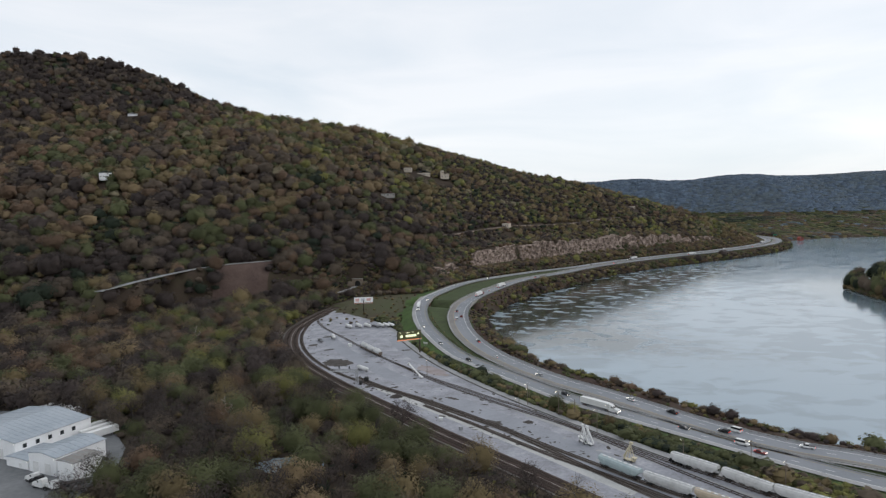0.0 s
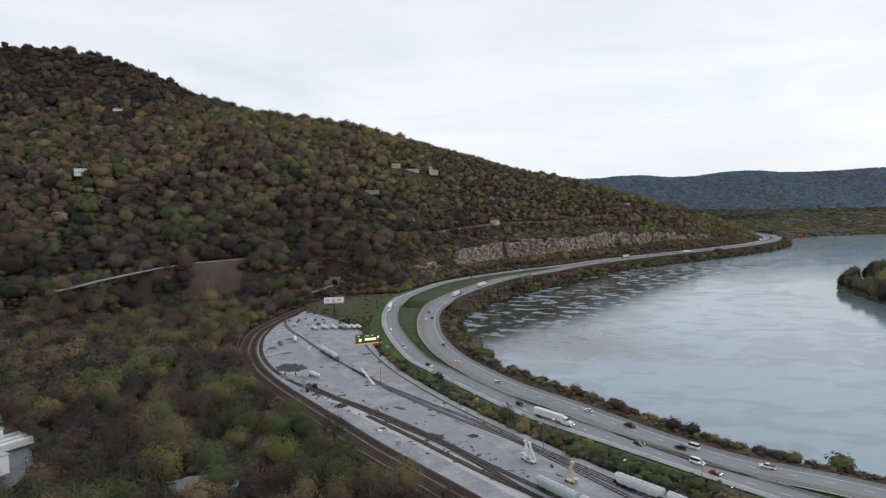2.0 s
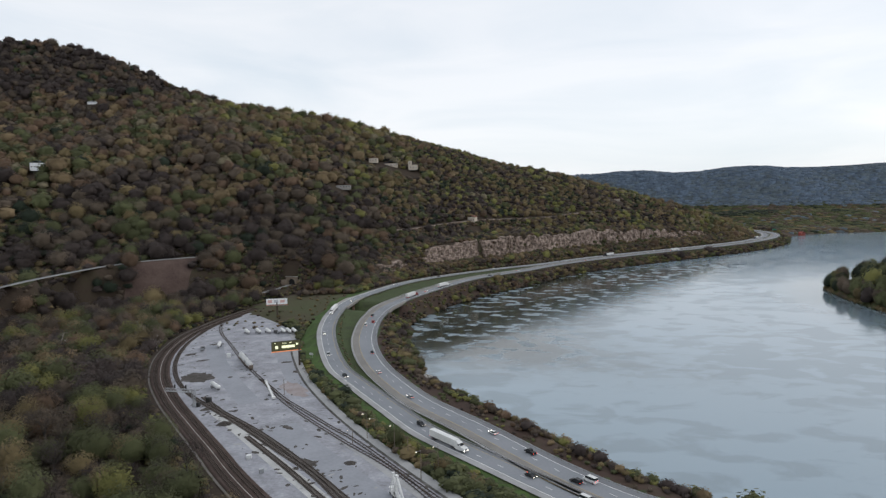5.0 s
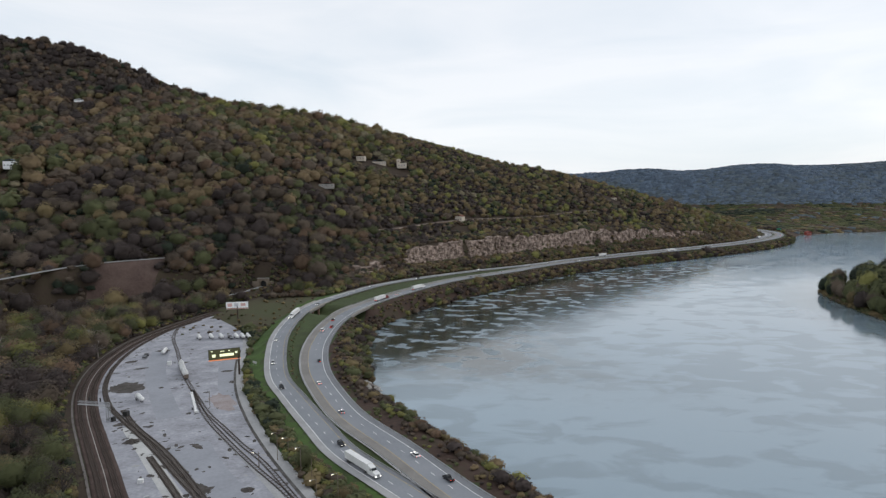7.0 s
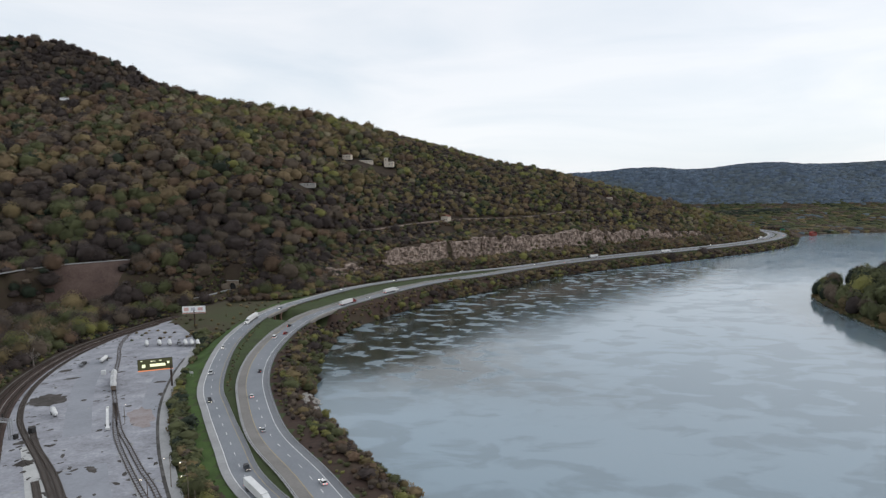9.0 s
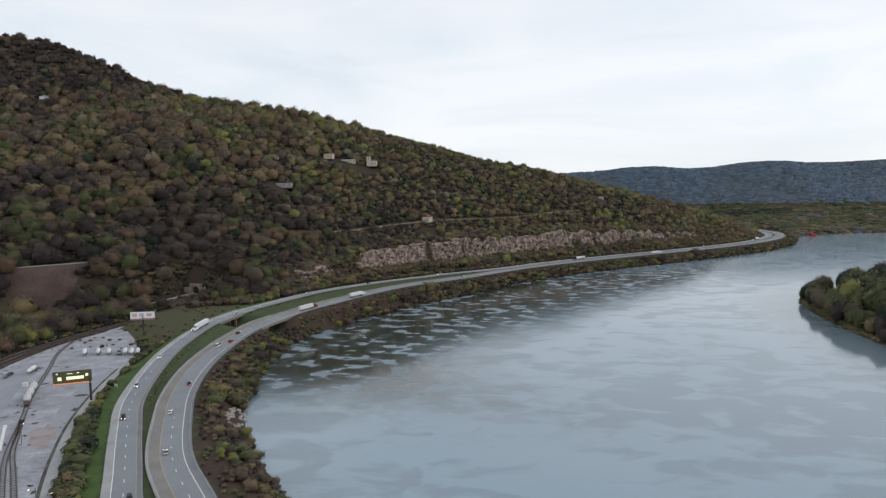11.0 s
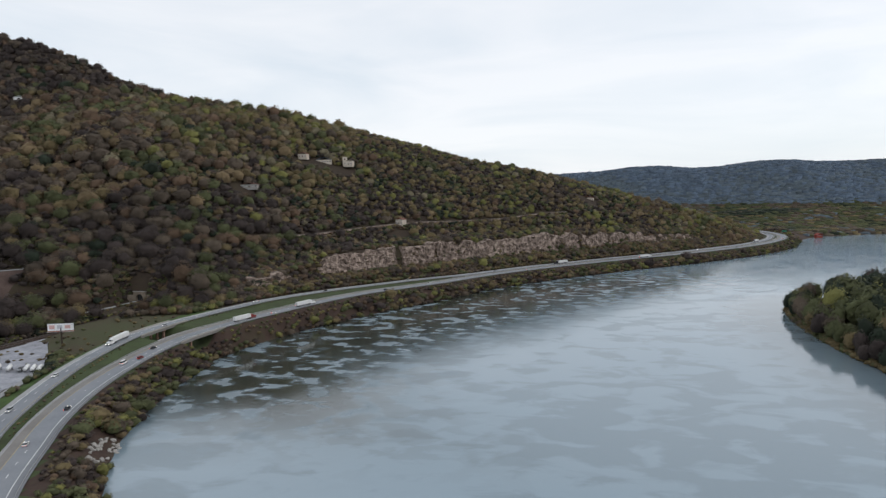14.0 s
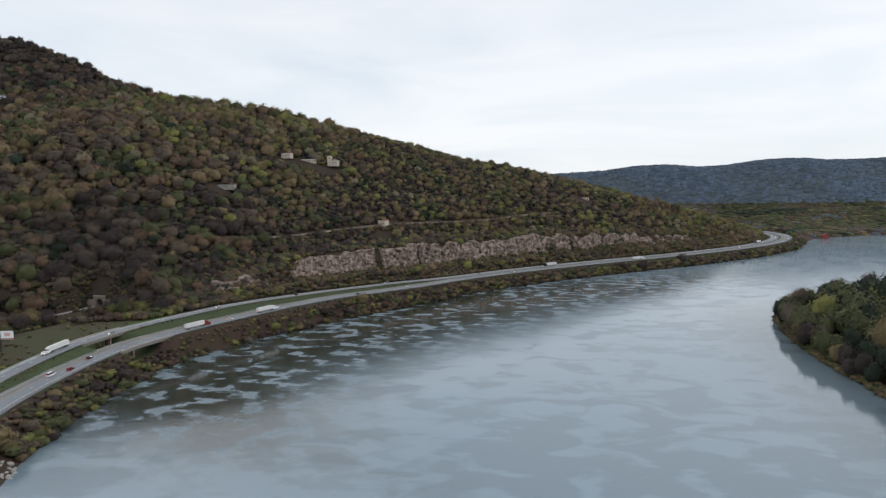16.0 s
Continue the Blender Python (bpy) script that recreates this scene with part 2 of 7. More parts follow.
FAR_MID = np.array([(196, 924), (266, 992), (365, 1071), (488, 1160), (600, 1255), (678, 1345), (728, 1440), (746, 1530), (738, 1620), (705, 1700)], float)
_n = normals(FAR_MID)
EDGE_A = smooth([(246.8, 135.5), (194, 185.3), (152.6, 220.1), (131.8, 241.4), (85.6, 296.2), (60.7, 326.6), (43.8, 355.7), (20.1, 398.5), (0.4, 438.1), (-17.5, 500.1), (-24.4, 545.7), (-25.2, 587.2),
                 (-20.9, 632.4), (-11, 667.4), (10.2, 724.7), (37.5, 781.2), (79.3, 840.5), (121.7, 887.2)] + [tuple(p) for p in FAR_MID - 17 * _n], 5.0)
EDGE_B = smooth([(294.4, 139.6), (232.5, 198.8), (174.2, 249.4), (145.1, 269.7), (123.1, 295.6), (94.5, 338.9), (67.9, 377.2), (45.5, 424.4), (34, 454.7), (25.7, 490.8), (22.5, 528.2), (23.3, 560.2), (29, 595.9),
                 (40.6, 635.3), (60, 682.2), (79.8, 723.7), (107.8, 779.2), (147.1, 831.4)] + [tuple(p) for p in FAR_MID + 17 * _n], 5.0)
SHORE = smooth([(420, -400), (400, -100), (326.3, 133.7), (249.8, 208.7), (196.3, 256.5), (165.3, 279.7), (144.5, 304.4), (115.1, 350.1), (85.8, 394.9), (60.5, 446.9), (46.5, 508.7), (40.4, 560.2), (40.1, 597.1), (53.6, 646),
                (85.4, 707.6), (131.7, 778.2), (178.3, 838.7)] + [tuple(p) for p in FAR_MID[:7] + 34 * _n[:7]] + [(808, 1520), (880, 1583), (1000, 1620), (1200, 1655), (1700, 1690), (5000, 1900)], 20.0)
TRACK = smooth([(126, 105), (64, 190), (30, 237), (-4, 281), (-23, 308), (-43, 336), (-68, 372), (-91, 411), (-109, 454), (-119, 494), (-123, 530), (-120.5, 564), (-115, 601), (-106, 634), (-88, 660), (-54, 684)], 4.0)
YARD_R = smooth([(183.2, 135.6), (114.2, 224.9), (92.5, 253.6), (66.7, 290.3), (40.7, 330.4), (17.8, 370.5), (-3, 414.2), (-21.4, 465.1), (-38.5, 523.3), (-59.9, 562.8), (-89.5, 602.5)], 4.0)
BEND = smooth([(470, -400), (446, 92), (450, 394), (449, 556), (450, 640), (458, 708), (475, 770), (512, 806), (590, 826), (699, 795), (980, 800), (1820, 800), (5000, 1000)], 30.0)
TOE = smooth([(-1700, 380), (-810.9, 473.4), (-449.5, 504.4), (-278, 576.3), (-164, 636.5), (-100, 681.9), (-53.6, 701.7), (-11.3, 715.2), (21.4, 771.6), (62.1, 840), (116.2, 905.8)]
             + [tuple(p) for p in FAR_MID[1:] - 32 * _n[1:]], 24.0)
HILL_ROAD = smooth([(-286, 545), (-284, 552), (-270, 592), (-245, 641), (-222, 672), (-197, 697), (-165, 728)], 4.0)
TUN = smooth([(-95, 733, 16.6), (-98, 714, 16.4), (-104, 697, 15.8), (-115, 683, 14.6), (-130, 676, 13.6), (-147, 686, 13), (-170, 673, 12), (-200, 648, 11), (-236, 622, 10.2), (-270, 600, 10)], 4.0)
SPINE = smooth([(-1700, 1500, 456), (-936, 1440, 432), (-820, 1425, 422), (-720, 1400, 412), (-580, 1354, 370), (-460, 1336, 314), (-380, 1334, 284), (-300, 1335, 266), (-165, 1340, 243),
                (-30, 1340, 212), (80, 1340, 184), (180, 1341, 156), (270, 1345, 135), (377, 1364, 109), (460, 1388, 88), (546, 1423, 63), (615, 1480, 43), (660, 1550, 30), (672, 1640, 18), (655, 1760, 10)], 40.0)
RIDGE = smooth([(-900, 2550, 80), (300, 2450, 110), (475, 2430, 140), (560, 2410, 162), (700, 2372, 173), (850, 2324, 160), (1030, 2278, 180), (1140, 2264, 170), (1300, 2255, 172), (1500, 2240, 184), (2000, 2200, 190), (2800, 2150, 200)], 90.0)


def step01(v, a, b):
    s = np.clip((v - a) / (b - a), 0, 1)
    return s * s * (3 - 2 * s)


def wave(P, size, seed=0.0):
    """Cheap smooth unevenness, about -1 to 1."""
    x, y = P[:, 0] / size + seed, P[:, 1] / size - seed * 1.7
    return (np.sin(x * 1.9 + 1.3 * np.sin(y * 1.1)) + np.sin(y * 2.3 + 1.7 * np.sin(x * 0.9 + 1)) + 0.6 * np.sin(3.1 * x + 2.7 * y)) / 2.6


def land(P):
    """Height of the ground at points P (N x 2)."""
    P = np.asarray(P, float)
    x, y = P[:, 0], P[:, 1]
    d_toe, s_toe, _ = near(P, TOE)
    d_sp, s_sp, at_sp = near(P, SPINE)
    top = along(SPINE, at_sp)
    low = 8.0 + 1.0 * wave(P, 60)
    low = low + np.clip(road_z(y) - 9, 0, 8) * step01(y, 550, 680) * step01(x, -140, -60)
    u = d_toe / (d_toe + d_sp + 1e-6)
    bulge = np.interp(x, [-600, -100], [0.95, 1.9])
    hill = low + (top - low) * (1 - (1 - u) ** bulge) + 3.5 * wave(P, 70, 3) * step01(d_toe, 20, 120) + 8 * wave(P, 210, 5) * step01(d_toe, 60, 300) * step01(d_sp, 0, 150)
    # the rock cut along the highway
    cut = step01(x, 5, 48) * (1 - step01(x, 500, 570)) * (1 - step01(y, 1290, 1340))
    bench = 17 + 0.25 * np.clip(d_toe, 0, 40) + (np.interp(x, [60, 300, 420, 540], [21, 21, 17, 7]) + 2 * wave(P, 45, 9)) * step01(d_toe, 17, 24)
    hill = hill * (1 - cut) + np.where(d_toe < 45, np.minimum(bench, np.maximum(hill, bench)), np.maximum(hill, np.interp(x, [60, 300, 420, 540], [46, 46, 42, 34]) + (d_toe - 45) * 0.40)) * cut
    back = top - 0.3 * d_sp
    ground = np.where(s_toe < 0, hill, low)
    behind = (s_sp < 0) & (s_toe < 0)
    ground = np.where(behind, np.maximum(back, 8), ground)
    # cliff band under the mountain's brow
    ground = ground + np.where(behind, 0, 14 * step01(-x, 560, 760) * (step01(d_sp, 60, 0) - 0.0))
    # the bed of the hillside road
    dh, sh, _ = near(P, HILL_ROAD[::3])
    kh = 1 - step01(dh, 5, 16)
    ground = ground * (1 - kh) + np.interp(y, [480, 552, 641, 672], [36, 40, 47, 48.5]) * kh
    # the level approach to the tunnel
    du, su, au = near(P, TUN[::2])
    ku = (1 - step01(du, 6, 13)) * (y < 734)
    ground = ground * (1 - ku) + along(TUN[::2], au) * ku
    k2 = step01(x, -112, -104) * (1 - step01(x, -72, -58)) * (1 - step01(y, 727, 733)) * step01(y, 660, 680)
    ground = ground * (1 - k2) + np.minimum(ground, 17) * k2
    # highway bed
    da, sa, _ = near(P, EDGE_A[::3])
    db, sb, _ = near(P, EDGE_B[::3])
    between = (sa > 0) & (sb < 0) & (da + db < 70)
    bed = road_z(y) - 0.45
    out = np.where(between, 0, np.minimum(da, db))
    gap = np.exp(-((y - 597 - 0.4 * (20 - x)) / 15.0) ** 4)
    bed = bed - gap * 8.5 * (x < 120)
    k = step01(out, 2, 14)
    on = between | (out < 14)
    ground = np.where(on, bed * (1 - k) + ground * k, ground)
    # a shallow dip in the median
    ground = np.where(between, ground - 0.5 * step01(np.minimum(da, db), 13, 19), ground)
    # the yard, flat
    dt, st, _ = near(P, TRACK[::3])
    dy, sy, _ = near(P, YARD_R[::3])
    flat = (st > 0) & (sy < 0) & (y < 690)
    k = step01(np.where(flat, 0, np.minimum(dt, dy)), 4, 16)
    keep = (y < 640) & (x < EDGE_LIMIT(y))
    ground = np.where(keep & (k < 1), 7.75 * (1 - k) + ground * k, ground)
    # banks and river bed
    ds, ss, _ = near(P, SHORE)
    db2, sb2, _ = near(P, BEND)
    wet = (ss > 0) & (sb2 < 0)
    bank = np.where((sb > 0) & (ds + db < 36), np.maximum(ds * 0.62, bed * ds / (ds + np.clip(db - 3, 0, None) + 0.1)), ds * 0.62)
    ground = np.where((ss < 0) & (sb > 0) & (ds < 30) & (sb2 < 0), np.minimum(ground, bank), ground)
    east = np.minimum(db2 * 0.3, 5.5 + 1.2 * wave(P, 60, 2)) + 5 * step01(db2, 60, 200)
    ground = np.where(sb2 > 0, east, ground)
    ground = np.where(wet, -np.minimum(4, 0.4 * np.minimum(ds, db2)), ground)
    # beyond the river: shore woods, low hills and the far ridge
    dr, sr, ar = near(P, RIDGE)
    rise = np.where((ss < 0) & (s_toe > 0), step01(ds, 0, 60) * step01(y, 1560, 1680), step01(y, 1760, 2080))
    rise = np.where(sb2 > 0, 0, np.where(ss < 0, rise, 0))
    rise = rise * (1 - (1 - step01(out, 18, 60)) * (1 - step01(y, 1680, 1760)))
    hills = 10 + 40 * np.exp(-((x - 1050) / 560) ** 2 - ((y - 1860) / 110) ** 2) + 4 * wave(P, 130, 4)
    crest = along(RIDGE, ar) * (1 + 0.03 * wave(P, 330, 2)) * np.exp(-((dr / 290) ** 2)) * (1 + 0.18 * wave(P, 160, 8) * step01(dr, 30, 200))
    crest2 = 188 * np.exp(-(((y - 4300 + 0.25 * x) / 420) ** 2)) * (1 + 0.06 * wave(P, 500, 1))
    ground = np.where(rise > 0, np.maximum(ground, np.maximum(np.where(s_toe > 0, hills, 0), np.maximum(crest, crest2)) * rise), ground)
    return ground


def EDGE_LIMIT(y):
    return np.interp(y, EDGE_A[:, 1][EDGE_A[:, 1] < 700], EDGE_A[:, 0][EDGE_A[:, 1] < 700]) - 3


def mesh_object(name, verts, faces, mats, parent=None, mat_index=None, shade=False):
    me = bpy.data.meshes.new(name)
    me.from_pydata(np.asarray(verts, float).tolist(), [], [tuple(f) for f in np.asarray(faces).tolist()] if isinstance(faces, np.ndarray) else faces)
    for m in mats if isinstance(mats, (list, tuple)) else [mats]:
        me.materials.append(m)
    if mat_index is not None:
        me.polygons.foreach_set("material_index", np.asarray(mat_index, np.int32))
    if shade:
        me.polygons.foreach_set("use_smooth", np.ones(len(me.polygons), bool))
    me.update()
    ob = new(name, me)
    if parent is not None:
        ob.parent = parent
    return ob


def axis(*runs):
    """Grid lines: (from, to, step) runs joined."""
    return np.unique(np.round(np.concatenate([np.arange(a, b + 0.1, s) for a, b, s in runs]), 3))


gx = axis((-4800, -1600, 200), (-1600, -700, 45), (-700, -240, 16), (-240, 300, 5), (300, 1100, 16), (1100, 2400, 50), (2400, 4900, 250))
gy = axis((-2000, -400, 200), (-400, 120, 40), (120, 960, 5), (960, 1500, 10), (1500, 3000, 35), (3000, 4900, 120))
GX, GY = np.meshgrid(gx, gy)
flatp = np.stack([GX.ravel(), GY.ravel()], 1)
gz = land(flatp)
nx, ny = len(gx), len(gy)
idx = np.arange(nx * ny).reshape(ny, nx)
quads = np.stack([idx[:-1, :-1], idx[:-1, 1:], idx[1:, 1:], idx[1:, :-1]], -1).reshape(-1, 4)
mid = flatp[quads].mean(1)
region = np.zeros(len(quads), int)
_da, _sa, _ = near(mid, EDGE_A[::3])
_db, _sb, _ = near(mid, EDGE_B[::3])
_dt, _st, _ = near(mid, TRACK[::3])
_ds, _ss, _ = near(mid, SHORE)
_dn, _sn, _ = near(mid, BEND)
_my = mid[:, 1]
region[(_st > 0) & (_sa < 0) & (_my > 300) & (_my < 700) & (mid[:, 0] < 0)] = 2
region[(_sa < 0) & (_da < 34) & (_my < 560) & (_my > 100)] = 5
region[(_sa < 0) & (_da < 12.5) & (_my < 690)] = 1
region[(_sa > 0) & (_sb < 0) & (_da + _db < 70)] = 6
region[(_sb > 0) & (_ss < 0) & (_ds < 60)] = 3
region[(_sn > 0) & (_dn < 45)] = 2
_dh, _sh, _ = near(mid, HILL_ROAD[::3])
region[(_sh > 0) & (_dh < 46) & (_dh > 4) & (_my > 628) & (mid[:, 0] > -226) & (mid[:, 0] < -180)] = 4

region[(_sn > 0) & (_dn < 9)] = 3
_mz = gz[quads].mean(1)
region[(_my > 1630) & (_mz > 9) & (mid[:, 0] > 300)] = 5
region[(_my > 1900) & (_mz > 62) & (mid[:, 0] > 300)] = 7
M_MEDIAN = material("median_grass", [(0.034, 0.038, 0.018), (0.046, 0.062, 0.022), (0.056, 0.084, 0.028)], scale=0.12, fine=1.2, bump=0.2)
M_HEDGE = material("hedge_floor", [(0.025, 0.03, 0.014), (0.04, 0.05, 0.02), (0.05, 0.06, 0.026)], scale=0.1, fine=0.8, bump=0.3)
# floor of the far ridge, its colour tinted blue to paint in haze
M_FARHAZE = material("hazed_woodland_floor", [(0.070, 0.092, 0.115), (0.085, 0.110, 0.135), (0.105, 0.128, 0.148)], scale=0.012, fine=0.11, bump=1.0)
M_SCRUB = material("bank_scrub", [(0.026, 0.017, 0.013), (0.055, 0.033, 0.025), (0.046, 0.042, 0.020)], scale=0.05, fine=0.5, bump=0.3)
ground = mesh_object("ground", np.column_stack([flatp, gz]), quads, [M_GROUND, M_GRASS, M_MEADOW, M_SCRUB, M_EARTH, M_HEDGE, M_MEDIAN, M_FARHAZE], None, region, shade=True)
tagged(ground, "dark leaf-littered ground of valley, hillside and far ridges", "ground", kind="structure")
GZ = gz.reshape(ny, nx)


def height(P):
    """Height of the built ground at points P, read off its grid."""
    P = np.atleast_2d(np.asarray(P, float))
    i = np.clip(np.searchsorted(gx, P[:, 0]) - 1, 0, nx - 2)
    j = np.clip(np.searchsorted(gy, P[:, 1]) - 1, 0, ny - 2)
    u = (P[:, 0] - gx[i]) / (gx[i + 1] - gx[i])
    v = (P[:, 1] - gy[j]) / (gy[j + 1] - gy[j])
    return (GZ[j, i] * (1 - u) + GZ[j, i + 1] * u) * (1 - v) + (GZ[j + 1, i] * (1 - u) + GZ[j + 1, i + 1] * u) * v


wx = axis((-200, 1500, 20), (1500, 4900, 200))
wy = axis((-2000, 0, 200), (0, 2600, 20), (2600, 4900, 200))
WX, WY = np.meshgrid(wx, wy)
wp = np.stack([WX.ravel(), WY.ravel()], 1)
wi = np.arange(len(wp)).reshape(len(wy), len(wx))
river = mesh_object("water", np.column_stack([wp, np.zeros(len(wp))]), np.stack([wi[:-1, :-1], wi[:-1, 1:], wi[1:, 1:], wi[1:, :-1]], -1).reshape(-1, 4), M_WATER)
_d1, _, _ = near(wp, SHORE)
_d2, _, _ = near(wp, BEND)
# stiller under the sheltering bank, more ruffled in mid-stream; both masks also darken the base colour
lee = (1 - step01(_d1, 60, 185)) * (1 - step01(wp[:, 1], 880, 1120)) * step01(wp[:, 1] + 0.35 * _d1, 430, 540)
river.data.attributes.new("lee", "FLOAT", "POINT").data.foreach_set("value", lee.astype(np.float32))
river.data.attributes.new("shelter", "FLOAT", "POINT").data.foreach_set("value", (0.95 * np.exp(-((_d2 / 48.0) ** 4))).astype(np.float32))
tagged(river, "wide calm grey-blue river with swirling ripples", "river", kind="structure")


def strip(name, line, offs, mats, z, parent=None, thick=0.0, mat_of=None):
    """A ribbon along a curve: offs are distances to the right; z a function of the ribbon's points."""
    n = normals(line)
    cols = [line[:, :2] + o * n for o in offs]
    L, K = len(line), len(offs)
    v = np.concatenate([np.column_stack([c, z(line)]) for c in cols])
    ii = np.arange(L - 1)
    f, mi = [], []
    for k in range(K - 1):
        f.append(np.stack([k * L + ii, (k + 1) * L + ii, (k + 1) * L + ii + 1, k * L + ii + 1], 1))
        mi += [mat_of[k] if mat_of else 0] * (L - 1)
    ob = mesh_object(name, v, np.concatenate(f), mats, parent, mi)
    if thick:
        b = ob.modifiers.new("depth", "SOLIDIFY")
        b.thickness, b.offset = thick, -1.0 if v[0, 2] < v[0, 2] + 1 else 1.0
    return ob


def deck_z(lift=0.0):
    return lambda line: road_z(line[:, 1]) + lift


# ---------------------------------------------------------------- highway
road_a = strip("road_inner", EDGE_A, [0.0, 3.2, 11.0, 13.2], [M_SHOULDER, M_LANE, M_ASPHALT], deck_z(), mat_of=[0, 1, 2])
tagged(road_a, "weathered grey two-lane carriageway curving beside the rail yard", "road", kind="structure")
road_b = strip("road_outer", EDGE_B, [-17.6, -16.4, -12.2, -3.6, 0.0], [M_SHOULDER, M_BROWN, M_LANE, M_ASPHALT], deck_z(), mat_of=[0, 1, 2, 3])
tagged(road_b, "weathered grey two-lane carriageway above the river bank", "road", kind="structure")
for ob, line, offs, mat, label in (
    (road_a, EDGE_A, (3.1, 3.35), M_LINE, "white edge line"), (road_a, EDGE_A, (10.95, 11.15), M_YELLOW, "faded yellow edge line"),
    (road_b, EDGE_B, (-3.85, -3.6), M_LINE, "white edge line"), (road_b, EDGE_B, (-12.3, -12.05), M_YELLOW, "faded yellow edge line"),
):
    tagged(strip("edge_line", line, offs, [mat], deck_z(0.03), ob), label)


def boxes(items):
    """Vertices and quads of many upright boxes: (centre x, y, bottom z, half length, half width, height, turn)."""
    v, f = [], []
    for x, y, z, a, b, h, r in items:
        c, s = math.cos(r), math.sin(r)
        k = len(v)
        for dz in (0, h):
            for du, dv in ((-a, -b), (a, -b), (a, b), (-a, b)):
                v.append((x + du * c - dv * s, y + du * s + dv * c, z + dz))
        f += [(k, k + 3, k + 2, k + 1), (k + 4, k + 5, k + 6, k + 7)]
        f += [(k + i, k + (i + 1) % 4, k + 4 + (i + 1) % 4, k + 4 + i) for i in range(4)]
    return v, f


def every(line, gap, off=0.0, lo=-1e9, hi=1e9, start=0.0):
    """Places along a curve at even gaps: x, y, heading."""
    length = np.r_[0, np.cumsum(np.linalg.norm(np.diff(line[:, :2], axis=0), axis=1))]
    at = np.arange(start, length[-1], gap)
    n = normals(line)
    x, y = (np.interp(at, length, line[:, k] + off * n[:, k]) for k in (0, 1))
    tx, ty = np.interp(at, length, -n[:, 1]), np.interp(at, length, n[:, 0])
    keep = (y > lo) & (y < hi)
    return [(a, b, math.atan2(d, c)) for a, b, c, d, k in zip(x, y, tx, ty, keep) if k]


for ob, line, off in ((road_a, EDGE_A, 7.1), (road_b, EDGE_B, -8.0)):
    v, f = boxes([(x, y, float(road_z(y)) + 0.01, 1.6, 0.11, 0.025, r) for x, y, r in every(line, 12.19, off, 150, 1400)])
    tagged(mesh_object("lane_dashes", v, f, [M_LINE], ob), "short white dashes between two lanes", kind="stuff")


def tube(line, z, half_w, half_h):
    """A closed bar of rectangular section along a curve."""
    n = normals(line)
    L = len(line)
    v = []
    for o, dz in ((-half_w, -half_h), (half_w, -half_h), (half_w, half_h), (-half_w, half_h)):
        v.append(np.column_stack([line[:, :2] + o * n, z + dz]))
    v = np.concatenate(v)
    i = np.arange(L - 1)
    f = np.concatenate([np.stack([k * L + i, k * L + i + 1, ((k + 1) % 4) * L + i + 1, ((k + 1) % 4) * L + i], 1) for k in range(4)])
    return v, f


def shifted(line, off):
    out = line.copy()
    out[:, :2] += off * normals(line)
    return out


def guard_rail(line, off, lo, hi, label):
    path = shifted(line, off)
    path = path[(path[:, 1] > lo) & (path[:, 1] < hi)]
    rail = new("guard_rail")
    tagged(rail, label, "guard rail", kind="structure")
    z = road_z(path[:, 1])
    mesh_object("beam", *tube(path, z + 0.62, 0.05, 0.16), [M_STEEL], rail)
    v, f = boxes([(x, y, float(road_z(y)) - 0.4, 0.08, 0.08, 1.1, r) for x, y, r in every(path, 3.8)])
    tagged(mesh_object("posts", v, f, [M_WOOD], rail), kind="stuff")


guard_rail(EDGE_B, -0.9, 150, 1500, "galvanised steel guard rail along the river bank")
guard_rail(EDGE_A, 12.9, 150, 1500, "galvanised steel guard rail beside the median")
guard_rail(EDGE_B, -17.2, 150, 1500, "galvanised steel guard rail on the median's river side")
M_RUSTED = material("rust_stained_concrete", [(0.15, 0.085, 0.06), (0.22, 0.135, 0.10), (0.28, 0.19, 0.15)], scale=0.3, fine=2.0)
# bridge decks and piers where the highway crosses a low gap
for name, line, offs, lo, hi, y0 in (("bridge_inner", EDGE_A, (0.0, 13.2), 588, 645, 617), ("bridge_outer", EDGE_B, (-17.6, 0.0), 572, 620, 590)):
    deck = new(name)
    tagged(deck, "stained concrete highway bridge deck on piers", "bridge", kind="structure")
    for o in offs:
        path = shifted(line, o)
        path = path[(path[:, 1] > lo) & (path[:, 1] < hi)]
        z = road_z(path[:, 1])
        mesh_object("parapet", *tube(path, z + 0.35, 0.18, 0.45), [M_CONCRETE], deck)
        mesh_object("girder", *tube(shifted(path, 0.5 if o <= -1 or o == 0 and name == "bridge_inner" else -0.5), z - 1.0, 0.3, 0.85), [M_BROWN], deck)
    px, py, r = min(every(line, 2.0, sum(offs) / 2), key=lambda p: abs(p[1] - y0))
    v, f = boxes([(px, py, float(road_z(py)) - 2.6, 0.7, 6.6, 0.9, r)] + [(px - o * math.sin(r), py + o * math.cos(r), 2.0, 0.7, 0.7, float(road_z(py)) - 4.5, r) for o in (-5.2, 0, 5.2)])
    mesh_object("pier", v, f, [M_RUSTED], deck)


# ---------------------------------------------------------------- rail yard
ya = YARD_R[YARD_R[:, 1] < 620]
yb = TRACK[TRACK[:, 1] < 640]
N = 140
ya = np.stack([np.interp(np.linspace(0, len(ya) - 1, N), np.arange(len(ya)), ya[:, k]) for k in (0, 1)], 1)
yb = np.stack([np.interp(np.linspace(0, len(yb) - 1, N), np.arange(len(yb)), yb[:, k]) for k in (0, 1)], 1)
K = 16
v = np.concatenate([np.column_stack([yb + (ya - yb) * k / K, np.full(N, 8.0)]) for k in range(K + 1)])
i = np.arange(N - 1)
